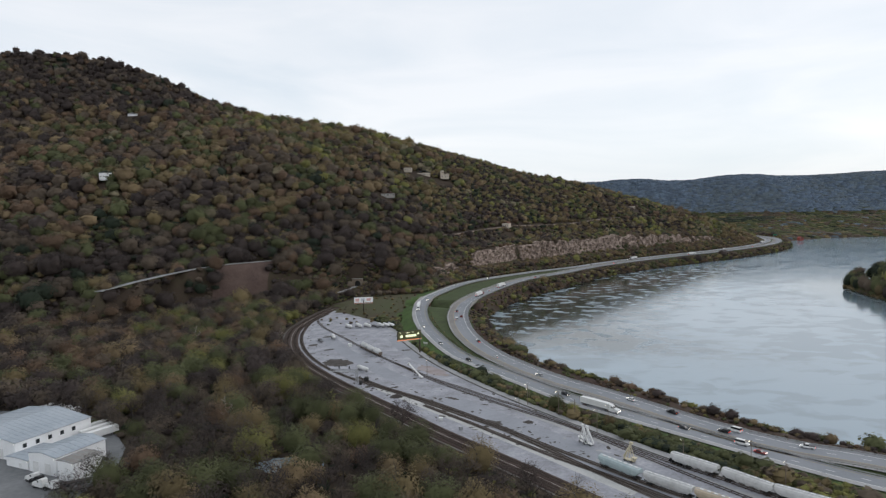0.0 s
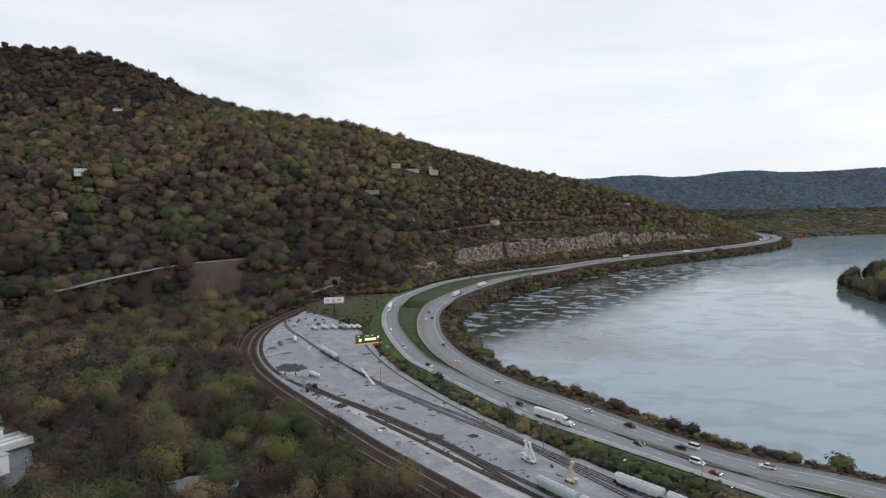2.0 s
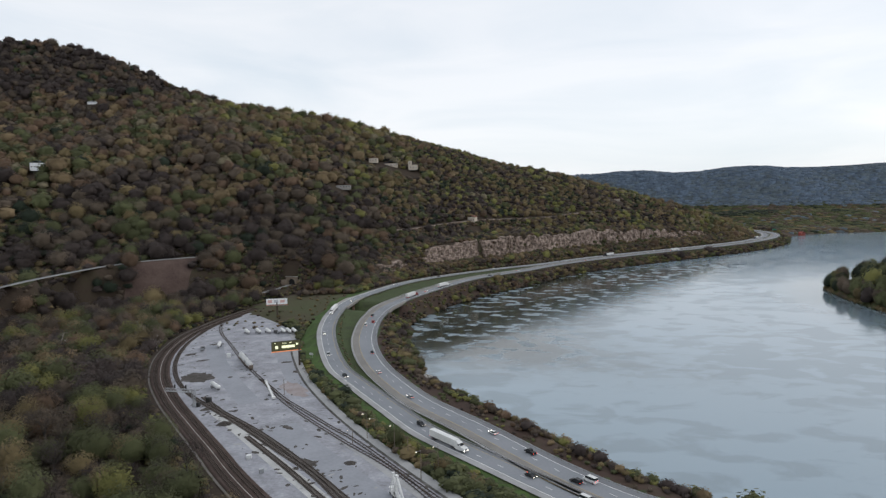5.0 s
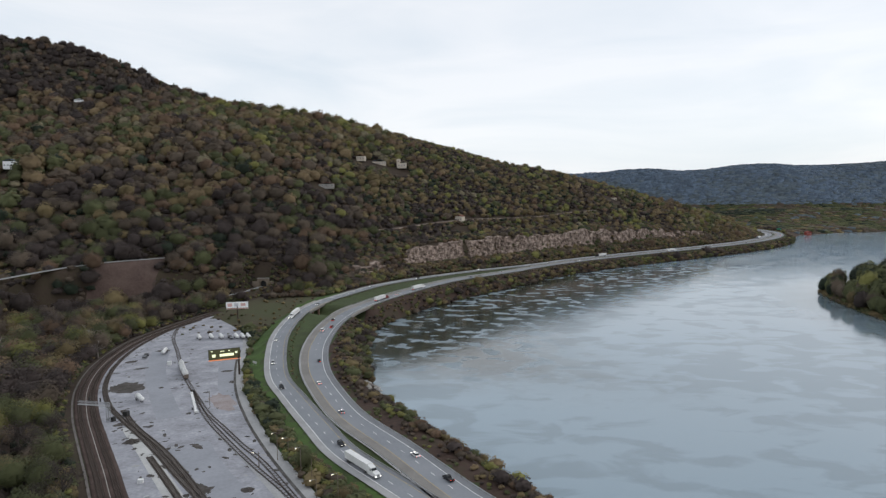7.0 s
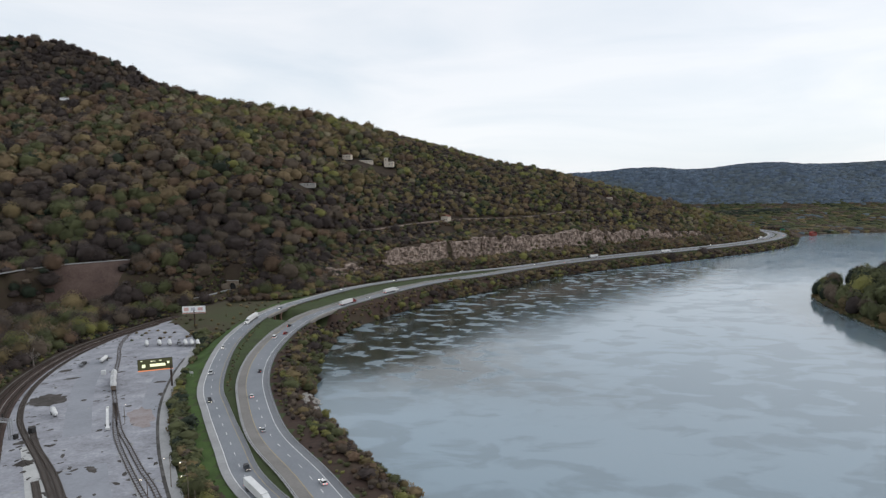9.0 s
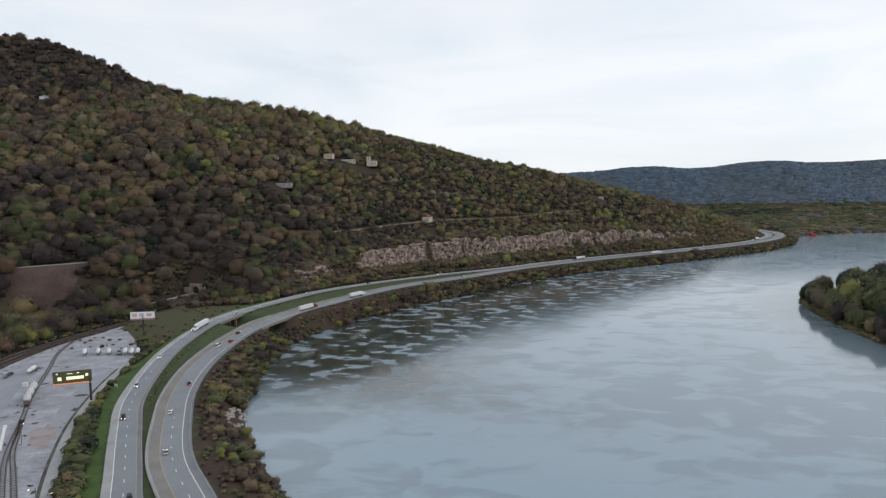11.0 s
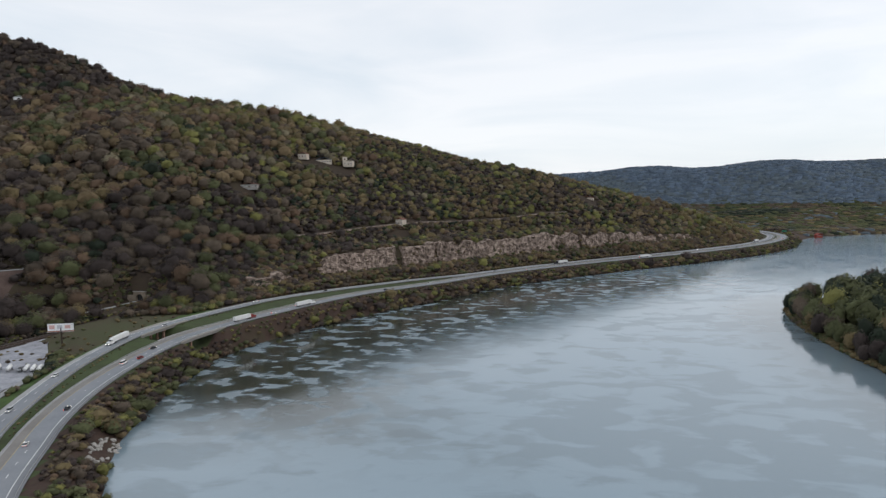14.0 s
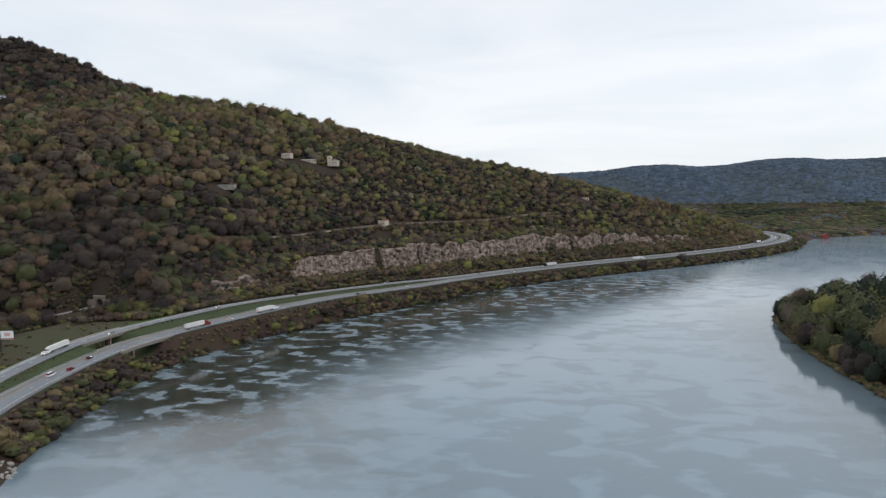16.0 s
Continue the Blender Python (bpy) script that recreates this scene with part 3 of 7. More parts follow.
f = np.concatenate([np.stack([k * N + i, (k + 1) * N + i, (k + 1) * N + i + 1, k * N + i + 1], 1) for k in range(K)])
yard = mesh_object("pavement_yard", v, f, [M_YARD])
tagged(yard, "pale grey gravel and asphalt of a rail yard, patched and stained", "yard", kind="structure")


def railway(name, line, label, ballast=2.1, z=8.0, mat=None):
    """One track: ballast bed, sleepers and two rails."""
    tr = new(name)
    tagged(tr, label, "railway track", kind="structure")
    n = normals(line)
    L = len(line)
    cols = [(-ballast, 0.03), (-ballast + 0.5, 0.22), (ballast - 0.5, 0.22), (ballast, 0.03)]
    v = np.concatenate([np.column_stack([line[:, :2] + o * n, np.full(L, z + h)]) for o, h in cols])
    ii = np.arange(L - 1)
    mesh_object("ballast", v, np.concatenate([np.stack([k * L + ii, (k + 1) * L + ii, (k + 1) * L + ii + 1, k * L + ii + 1], 1) for k in range(3)]), [mat or M_BALLAST], tr)
    for o in (-0.75, 0.75):
        mesh_object("rail", *tube(shifted(line, o), np.full(L, z + 0.42), 0.075 if mat is not M_FLUSH else 0.15, 0.09), [M_RAIL], tr)
    v, f = boxes([(x, y, z + 0.2, 0.13, 1.25, 0.12, r) for x, y, r in every(line, 0.9 if mat is not M_FLUSH else 2.4)])
    tagged(mesh_object("sleepers", v, f, [M_TIE], tr), kind="stuff")
    return tr


def upto(line, lo, hi):
    return line[(line[:, 1] > lo) & (line[:, 1] < hi)]


M_RUSTBED = material("rusty_ballast", [(0.034, 0.021, 0.017), (0.056, 0.036, 0.030), (0.09, 0.064, 0.055)], scale=0.15, fine=1.5, bump=0.1)
M_FLUSH = material("oily_grey_gravel", [(0.20, 0.20, 0.21), (0.27, 0.272, 0.292), (0.33, 0.333, 0.36)], scale=0.25, fine=1.5)
railway("track_main", shifted(TRACK, 2.2), "rusty main-line track on brown ballast round the yard", 2.6, 8.05, M_RUSTBED)
railway("track_second", shifted(TRACK, 7.4), "rusty main-line track on brown ballast round the yard", 2.6, 8.05, M_RUSTBED)
for offs, mat, label in (([4.4, 5.2], M_CONCRETE, "pale gravel strip between two main tracks"), ([-1.7, -0.8], M_BALLAST, "grey gravel path beside the main track")):
    tagged(strip("pavement_trackside", TRACK, offs, [mat], lambda l: np.full(len(l), 8.13)), label, "path", kind="structure")
LEAD = smooth([(111.3, 162.6), (61.7, 235.1), (30, 284), (10, 308), (-7, 328), (-24, 347), (-43, 367), (-61, 388), (-80, 418), (-96, 455), (-107, 496), (-111, 531), (-111, 565), (-104, 600)], 4.0)
railway("track_lead", LEAD, "dark rusty siding track across grey gravel", 1.4)
FAN_A = smooth([(134.3, 162.1), (111.3, 187.3), (85.4, 216), (72.2, 230.9), (59.8, 247.1), (43.9, 267.3), (23.5, 295), (-3.9, 328.6), (-31.1, 357.2), (-49.2, 379.5)], 4.0)
FAN_B = smooth([(174.8, 154.2), (149, 182.5), (113.5, 216.8), (101.2, 232.6), (87.6, 249), (62.8, 284.3), (39.6, 317.9), (24.6, 336), (9.7, 355.2), (-5.3, 374.3), (-18.3, 394.3), (-29.2, 411.3)], 4.0)
railway("track_fan", FAN_A, "dark rusty siding track across grey gravel", 1.35)
railway("track_fan_second", smooth([(121.5, 159.3), (73.7, 222.3), (41.9, 259.6), (15.4, 294.4), (-9, 325)], 4.0), "dark rusty siding track across grey gravel", 1.35)
MIDDLE = smooth([(163.9, 144.5), (109.2, 209.9), (78.7, 256.1), (57.7, 289.7), (33.6, 319.1), (11.6, 347.3), (-6.4, 372.4), (-29.2, 411.3), (-49.2, 444.4), (-74.9, 493.8), (-96.6, 534.6), (-109, 572.6), (-106.9, 605.5)], 4.0)
railway("track_middle", MIDDLE, "pair of rails laid flush in the grey yard", 1.5, 7.86, M_FLUSH)
railway("track_middle_second", FAN_B, "pair of rails laid flush in the grey yard", 1.5, 7.86, M_FLUSH)
slab = strip("pavement_slab", smooth([(149.1, 174.6), (105.8, 219.1), (83.7, 248.2), (56.8, 286.5), (35.6, 316.2), (19.6, 337.2), (7.6, 352.4)], 4.0), [-1.6, 1.2], [M_SHOULDER], lambda l: np.full(len(l), 8.06))
tagged(slab, "pale concrete strip between two yard tracks", "pavement", kind="structure")
edge = strip("pavement_edge", YARD_R[(YARD_R[:, 1] > 150) & (YARD_R[:, 1] < 545)], [-3.4, 0.6], [M_SHOULDER], lambda l: np.full(len(l), 8.05))
tagged(edge, "pale gravel path along the yard's edge", "path", kind="structure")
M_EDGEBLACK = material("black_edge_line", [(0.03, 0.03, 0.03), (0.07, 0.065, 0.06), (0.16, 0.155, 0.15)], scale=0.12, fine=0.8)
drain = strip("pavement_drain", YARD_R[(YARD_R[:, 1] > 150) & (YARD_R[:, 1] < 500)], [-4.7, -3.4], [M_EDGEBLACK], lambda l: np.full(len(l), 8.055))
tagged(drain, "black curb line along the yard's edge", "drain", kind="structure")
M_YARDDARK = material("newer_asphalt", [(0.225, 0.235, 0.258), (0.27, 0.28, 0.307), (0.31, 0.32, 0.35)], scale=0.06, fine=0.7)
M_YARDPALE = material("pale_gravel", [(0.34, 0.34, 0.335), (0.43, 0.43, 0.42), (0.52, 0.515, 0.50)], scale=0.1, fine=0.9)
for line, offs, mat, label in (
    (smooth([(119.3, 173.3), (65.8, 246.9), (41.8, 281.3), (17.3, 314), (1.4, 338.1)], 4.0), [-9.0, 7.5], M_YARDDARK, "smooth darker asphalt lane through the yard"),
    (smooth([(1.8, 388.7), (-12, 416.3), (-25.7, 450.9), (-35.2, 485)], 4.0), [-5.0, 4.0], M_YARDDARK, "smooth darker asphalt lane through the yard"),
    (smooth([(-20.7, 370.3), (-44.6, 410.3), (-66.4, 450.1), (-86.1, 497.5)], 4.0), [-7.0, 4.0], M_YARDDARK, "smooth darker asphalt lane through the yard"),
    (smooth([(66.9, 222.6), (35.9, 265.7), (7.1, 302.8), (-16.1, 333.1), (-35.2, 357.4)], 4.0), [-2.5, 3.5], M_YARDPALE, "pale gravel strip between the tracks"),
):
    ob = strip("pavement_lane", line, offs, [mat], lambda l: np.full(len(l), 8.012))
    tagged(ob, label, "pavement", kind="structure")
# ---------------------------------------------------------------- woods
rng = np.random.default_rng(5)


def corners(p, t, b, s, soft):
    """Three corners a clump, each with the crown's outward direction in columns 3 to 5."""
    v = np.stack([p + t * s, p - 0.5 * t * s + 0.87 * b * s, p - 0.5 * t * s - 0.87 * b * s], 1).reshape(-1, 3)
    soft = soft / np.linalg.norm(soft, axis=1)[:, None]
    return np.column_stack([v, np.repeat(soft, 3, axis=0)])


def crown_template(seed, n, lobes=7, low=0.45, high=1.75, card=0.2, spread=0.55, fuzz=0.2):
    """A crown as n small leaf clumps (triangles) over several lobes: radius 1, heights in radii."""
    r = np.random.default_rng(seed)
    ang = r.uniform(0, 2 * math.pi, lobes) + np.arange(lobes) * 2 * math.pi / lobes
    rad = spread * np.sqrt(r.uniform(0.1, 1, lobes))
    c = np.stack([rad * np.cos(ang), rad * np.sin(ang), low + 0.42 + (high - low - 0.85) * r.uniform(0.1, 1, lobes) * (1 - 0.5 * rad / spread)], 1)
    c[0] = (0, 0, high - 0.45)
    size = r.uniform(0.38, 0.56, lobes)
    k = r.integers(0, lobes, n * 6)
    d = r.normal(size=(n * 6, 3))
    d[:, 2] = np.where(d[:, 2] < -0.3, -d[:, 2], d[:, 2])
    d /= np.linalg.norm(d, axis=1)[:, None]
    p = c[k] + d * (size[k] * (1 - fuzz + (fuzz + 0.3 * fuzz) * r.random(n * 6)))[:, None]
    inside = np.zeros(len(p), bool)
    for j in range(lobes):
        inside |= (np.linalg.norm(p - c[j], axis=1) < size[j] * (0.94 - fuzz))
    p, d = p[~inside][:n], d[~inside][:n]
    m = len(p)
    nrm = d + r.normal(scale=0.3, size=(m, 3)) + (0, 0, 0.5)
    nrm /= np.linalg.norm(nrm, axis=1)[:, None]
    t = np.cross(nrm, r.normal(size=(m, 3)))
    t /= np.linalg.norm(t, axis=1)[:, None]
    b = np.cross(nrm, t)
    s = card * r.uniform(0.6, 1.35, (m, 1))
    whole = (p - (0, 0, low * 0.8)) * (1.0, 1.0, 0.9)
    whole /= np.linalg.norm(whole, axis=1)[:, None] + 1e-6
    return corners(p, t, b, s, 0.55 * d + 0.6 * whole)


def dome_template(seed, n, high=1.35, card=0.2, lumps=10, rings=6, around=11, low=-0.62, skirt=0.0, body_size=0.86, loose=0.90):
    """A rounded crown of radius 1: an uneven leafy body with n loose clumps standing out of it."""
    r = np.random.default_rng(seed)
    c = r.normal(size=(lumps, 3))
    c[:, 2] = np.abs(c[:, 2])
    c /= np.linalg.norm(c, axis=1)[:, None]
    lean = r.normal(scale=0.10, size=2)

    def shaped(d, scale):
        swell = np.exp(-((1 - d @ c.T) / 0.19)).max(1)
        p = d * (scale * (0.66 + 0.34 * swell))[:, None] * (1, 1, high * 0.58) + (0, 0, high * 0.42)
        p[:, :2] += lean * p[:, 2:3]
        near_lump = c[np.argmax(d @ c.T, axis=1)]
        soft = d + 0.45 * (d - near_lump) + (0, 0, 0.12)
        return p, soft / np.linalg.norm(soft, axis=1)[:, None]

    # the body
    lat = np.linspace(1.0, low, rings + 1)
    grid = []
    for k, z in enumerate(lat):
        a = (np.arange(around) + 0.5 * (k % 2)) * 2 * math.pi / around
        w = math.sqrt(max(0.0, 1 - z * z))
        grid.append(np.stack([w * np.cos(a), w * np.sin(a), np.full(around, z)], 1))
    d = np.concatenate(grid)
    p, soft = shaped(d, r.uniform(body_size, body_size + 0.12, len(d)))
    p[-around:, 2] -= skirt
    tri = []
    for k in range(rings):
        for q in range(around):
            a0, a1 = k * around + q, k * around + (q + 1) % around
            b0, b1 = a0 + around, a1 + around
            if k:
                tri.append((a0, b0, a1))
            tri.append((a1, b0, b1))
    tri = np.array(tri).ravel()
    body = np.column_stack([p[tri], soft[tri]])
    # the clumps
    d = r.normal(size=(n, 3))
    d[:, 2] = np.where(d[:, 2] < -0.35, -d[:, 2], d[:, 2])
    d /= np.linalg.norm(d, axis=1)[:, None]
    p, soft = shaped(d, r.uniform(loose, 1.17, n))
    nrm = d + r.normal(scale=0.34, size=(n, 3)) + (0, 0, 0.6)
    nrm /= np.linalg.norm(nrm, axis=1)[:, None]
    t = np.cross(nrm, r.normal(size=(n, 3)))
    t /= np.linalg.norm(t, axis=1)[:, None]
    return np.concatenate([body, corners(p, t, np.cross(nrm, t), card * r.uniform(0.6, 1.35, (n, 1)), soft)])


def pine_template(seed, n):
    r = np.random.default_rng(seed)
    h = r.uniform(0.25, 1, n) ** 0.8
    a = r.uniform(0, 2 * math.pi, n)
    w = (1 - h) * 0.75 * r.uniform(0.75, 1.1, n) + 0.05
    p = np.stack([w * np.cos(a), w * np.sin(a), 0.3 + 2.6 * h], 1)
    nrm = np.stack([np.cos(a), np.sin(a), np.full(n, 0.6)], 1) + r.normal(scale=0.4, size=(n, 3))
    t = np.cross(nrm, r.normal(size=(n, 3)))
    t /= np.linalg.norm(t, axis=1)[:, None]
    b = np.cross(nrm / np.linalg.norm(nrm, axis=1)[:, None], t)
    s = 0.2 * r.uniform(0.6, 1.3, (n, 1))
    return corners(p, t, b, s, np.stack([np.cos(a), np.sin(a), np.full(n, 0.6)], 1))


def leaf_mesh(name, V, mi, mats):
    """A mesh of loose triangles from an array of corners."""
    me = bpy.data.meshes.new(name)
    n = len(V) // 3
    me.vertices.add(len(V))
    me.vertices.foreach_set("co", np.ascontiguousarray(V[:, :3], np.float32).ravel())
    me.attributes.new("crown_normal", "FLOAT_VECTOR", "POINT").data.foreach_set("vector", np.ascontiguousarray(V[:, 3:6], np.float32).ravel())
    me.loops.add(3 * n)
    me.loops.foreach_set("vertex_index", np.arange(3 * n, dtype=np.int32))
    me.polygons.add(n)
    me.polygons.foreach_set("loop_start", np.arange(0, 3 * n, 3, dtype=np.int32))
    for m in mats:
        me.materials.append(m)
    if mi is not None:
        me.polygons.foreach_set("material_index", np.asarray(mi, np.int32))
    me.update(calc_edges=True)
    return me


def woods(name, P, R, kinds, templates, label, sink=0.0, stretch=(0.85, 1.15)):
    """Many trees joined into one object: places P, crown radii R, species, crown templates."""
    z = height(P) - sink
    chunks, mats = [], []
    pick = rng.integers(0, len(templates), len(P))
    turn = rng.uniform(0, 2 * math.pi, len(P))
    tall = R * rng.uniform(*stretch, len(P))
    for k, T in enumerate(templates):
        m = np.where(pick == k)[0]
        if not len(m):
            continue
        c, s = np.cos(turn[m])[:, None], np.sin(turn[m])[:, None]
        X = (T[None, :, 0] * c - T[None, :, 1] * s) * R[m, None] + P[m, 0, None]
        Y = (T[None, :, 0] * s + T[None, :, 1] * c) * R[m, None] + P[m, 1, None]
        Z = T[None, :, 2] * tall[m, None] + z[m, None]
        U = T[None, :, 3] * c - T[None, :, 4] * s
        W = T[None, :, 3] * s + T[None, :, 4] * c
        chunks.append(np.stack([X, Y, Z, U, W, np.broadcast_to(T[None, :, 5], X.shape)], -1).reshape(-1, 6))
        mats.append(np.repeat(kinds[m] + 11 * rng.integers(0, 2, len(m)), len(T) // 3))
    ob = new(name, leaf_mesh(name, np.concatenate(chunks), np.concatenate(mats), LEAF))
    tagged(ob, label, "woods", kind="stuff")
    return ob


def scatter(x0, x1, y0, y1, gap):
    """Jittered places on a grid."""
    X, Y = np.meshgrid(np.arange(float(x0), x1, gap), np.arange(float(y0), y1, gap * 0.9))
    X[1::2] += gap / 2
    P = np.stack([X.ravel(), Y.ravel()], 1)
    return P + rng.uniform(-0.42, 0.42, P.shape) * gap


def choose(P, weights, size=60.0, seed=0.0):
    """Species at places, in drifts: weights by species."""
    u = 0.5 + 0.42 * wave(P, size, seed) + rng.normal(scale=0.20, size=len(P))
    ids = np.array([k for k, _ in weights])
    cum = np.cumsum([w for _, w in weights]) / sum(w for _, w in weights)
    u = (np.argsort(np.argsort(u)) + 0.5) / len(u)
    return ids[np.searchsorted(cum, u)]


LEDGE_ROAD = smooth([(-40, 842), (3, 895), (55, 958), (82, 983), (112, 1010), (129, 1024), (177, 1064), (250, 1124), (320, 1180)], 5.0)


def clear(P):
    """True where trees may stand."""
    x, y = P[:, 0], P[:, 1]
    da, sa, _ = near(P, EDGE_A[::3])
    db, sb, _ = near(P, EDGE_B[::3])
    dt, st, _ = near(P, TRACK[::3])
    ds, ss, _ = near(P, SHORE)
    dh, _, _ = near(P, HILL_ROAD[::3])
    dl, sl, _ = near(P, LEDGE_ROAD[::3])
    ok = (sa < 0) & (da > 16) & (ss < 0)
    ok &= ~((st > 0) & (y < 660) & (x > -135)) & (dt > 6.5) & (near(P, TUN[::2])[0] > 4.2)
    ok &= (dh > 5.5) & ~((dl < 3.6) | ((dl < 6) & (sl > 0)))
    # cleared bank under the hill road, the tunnel mouth, the warehouse lot and a pond
    _, sh, _ = near(P, HILL_ROAD[::3])
    ok &= ~((sh > 0) & (dh < 44) & (y > 632) & (x > -222) & (x < -182))
    ok &= ~((x > -114) & (x < -70) & (y > 670) & (y < 733))
    ok &= ~((x < -126) & (x > -265) & (y > 150) & (y < 280 - 0.55 * (x + 134)) & (y < 331))
    ok &= ~((np.hypot((x + 59) / 1.5, y - 250)) < 9)
    # lawns by the houses on the hill
    for hx, hy, hr in ((6, 1090, 21), (-28, 1092, 20), (-52, 1074, 13), (-75, 934, 16), (-594, 1048, 13), (361, 1246, 17), (100, 984, 13), (-534, 1154, 11), (-413, 810, 10), (-545, 1274, 8)):
        ok &= np.hypot(x - hx, y - hy) > hr
    # the cut's face
    d_toe, s_toe, _ = near(P, TOE)
    ok &= ~((x > 5) & (x < 545) & (y < 1290) & (d_toe < 27) & (d_toe > 3))
    return ok


far_crowns = [dome_template(20 + i, 84, 1.75, 0.15, 7, 4, 9) for i in range(8)]
mid_crowns = [dome_template(40 + i, 460, 1.75, 0.08, 10, 7, 14, -0.62, 0.0, 0.76, 0.82) for i in range(8)]
point_crowns = [dome_template(60 + i, 260, 1.9, 0.10, 8, 6, 11) for i in range(6)]

# hillside
P = np.concatenate([scatter(-1150, -20, 430, 1800, 11.6), scatter(-20, 1010, 430, 1800, 8.8)])
d_toe, s_toe, _ = near(P, TOE)
d_sp, s_sp, _ = near(P, SPINE)
P = P[(s_toe < 0) & ((s_sp > 0) | (d_sp < 32))]
P = P[clear(P)]
P = P[P[:, 0] > -0.78 * P[:, 1] - 40]
zz = height(P)
R = 4.6 + 5.6 * rng.random(len(P)) ** 1.6 + np.where(rng.random(len(P)) < 0.10, 2.6, 0.0)
kinds = choose(P, [(DARKBARE, 3.0), (BARE, 6), (MAPLE, 4.5), (TAN, 2.4), (OLIVE, 3.6), (GREEN, 4.5), (BLOSSOM, 0.4), (PINE, 0.4)], 55, 1)
east = choose(P, [(BARE, 1.0), (MAPLE, 1.2), (TAN, 2.2), (OLIVE, 7), (GREEN, 3.0), (FRESH, 3.4), (BLOSSOM, 1.4)], 45, 2)
foot = choose(P, [(DARKBARE, 6), (BARE, 4), (PINE, 1.4), (GREEN, 3.0), (MAPLE, 1.4), (OLIVE, 0.8)], 40, 31)
high = choose(P, [(DARKBARE, 6), (BARE, 2.5), (MAPLE, 1), (GREEN, 0.7), (PINE, 0.7)], 50, 3)
kinds = np.where(rng.random(len(P)) < step01(P[:, 0] * 0.7 + P[:, 1] - 900, -150, 250), east, kinds)
kinds = np.where((P[:, 0] < 60) & (rng.random(len(P)) < 0.92 * (1 - step01(zz, 55, 120))), foot, kinds)
kinds = np.where(rng.random(len(P)) < step01(zz, 255, 310), high, kinds)
R = np.where(zz > 300, R * 0.8, R)
dist = np.hypot(P[:, 0] - 120, P[:, 1] - 90)
R = R * np.interp(P[:, 0], [-260, -30, 0], [1.14, 1.0, 0.68])
m = dist < 800
woods("woods_slope", P[m], R[m], kinds[m], mid_crowns, "mixed spring woods on the lower slope, russet, olive and green", 2.6)
woods("woods_mountain", P[~m], R[~m], kinds[~m], far_crowns, "mixed spring woods climbing the mountain, darker near the top", 2.6)
bush = [dome_template(160 + i, 80, 1.4, 0.15, 7, 3, 7) for i in range(6)]
# low growth under the nearer trees of the slope
small = [dome_template(120 + i, 20, 1.2, 0.24, 6, 3, 6) for i in range(5)]
Q = scatter(-430, 640, 480, 1350, 7.2)
d_toe, s_toe, _ = near(Q, TOE)
d_sp, s_sp, _ = near(Q, SPINE)
Q = Q[(s_toe < 0) & (s_sp > 0) & (np.hypot(Q[:, 0] - 120, Q[:, 1] - 90) < 1250) & (Q[:, 0] > -0.75 * Q[:, 1] + 60)]
Q = Q[clear(Q)]
Q = Q[(np.hypot(Q[:, 0] - 120, Q[:, 1] - 90) < 830) | (Q[:, 0] > -190)]
# mostly dark kinds: the darkness between the crowns is put into their colour
woods("slope_undergrowth", Q, rng.uniform(3.4, 6.2, len(Q)), choose(Q, [(DARKBARE, 7), (BARE, 1.5), (OLIVE, 0.8), (GREEN, 1.5), (PINE, 1.5)], 40, 17), small, "brown and green undergrowth below the slope's trees", 0.4)
# taller pines that break the skyline
P = np.array([(-388, 1318), (-380, 1322), (-372, 1319), (-395, 1324), (-362, 1325), (-560, 1345), (-330, 1330)]) + rng.uniform(-2, 2, (7, 2))
woods("skyline_pines", P, np.full(len(P), 5.2), np.full(len(P), PINE), [pine_template(3, 160)], "dark pines standing above the wooded skyline")

# valley floor: single trees where they stand close, the rest joined
P = scatter(-460, 150, 120, 720, 10.6)
d_toe, s_toe, _ = near(P, TOE)
dt, st, _ = near(P, TRACK[::3])
P = P[(s_toe > 0) & (st < 0)]
P = P[clear(P)]
P = P[(P[:, 0] > -0.80 * P[:, 1] - 30) & (P[:, 1] > 150) & ((near(P, TRACK[::3])[0] > 9.0) | (P[:, 1] > 400))]
kinds = choose(P, [(DARKBARE, 4.5), (BARE, 3.5), (MAPLE, 1.0), (TAN, 0.4), (OLIVE, 2.6), (GREEN, 6), (FRESH, 1.9), (BLOSSOM, 0.2)], 24, 4)
deep = choose(P, [(DARKBARE, 7), (BARE, 4), (MAPLE, 1.0), (TAN, 0.4), (GREEN, 5), (OLIVE, 1.4), (FRESH, 0.7)], 24, 34)
kinds = np.where(rng.random(len(P)) < 0.9 * step01(near(P, TRACK[::3])[0], 25, 70), deep, kinds)
kinds = np.where((P[:, 0] < -150) & (P[:, 1] > 380) & (rng.random(len(P)) < 0.22), np.where(rng.random(len(P)) < 0.5, TAN, MAPLE), kinds)
R = rng.uniform(5.0, 8.6, len(P))
order = np.argsort(np.hypot(P[:, 0] + 10, P[:, 1] - 60))
P, kinds, R = P[order], kinds[order], R[order]


def limb(r, a, b, r0, r1, n=5):
    """A tapered stick from a to b."""
    a, b = np.array(a, float), np.array(b, float)
    d = (b - a) / np.linalg.norm(b - a)
    u = np.cross(d, (0.3, 0.9, 0.2))
    u /= np.linalg.norm(u)
    w = np.cross(d, u)
    ring = [math.cos(2 * math.pi * k / n) * u + math.sin(2 * math.pi * k / n) * w for k in range(n)]
    v = [tuple(a + q * r0) for q in ring] + [tuple(b + q * r1) for q in ring]
    f = [(k, (k + 1) % n, n + (k + 1) % n, n + k) for k in range(n)]
    return v, f


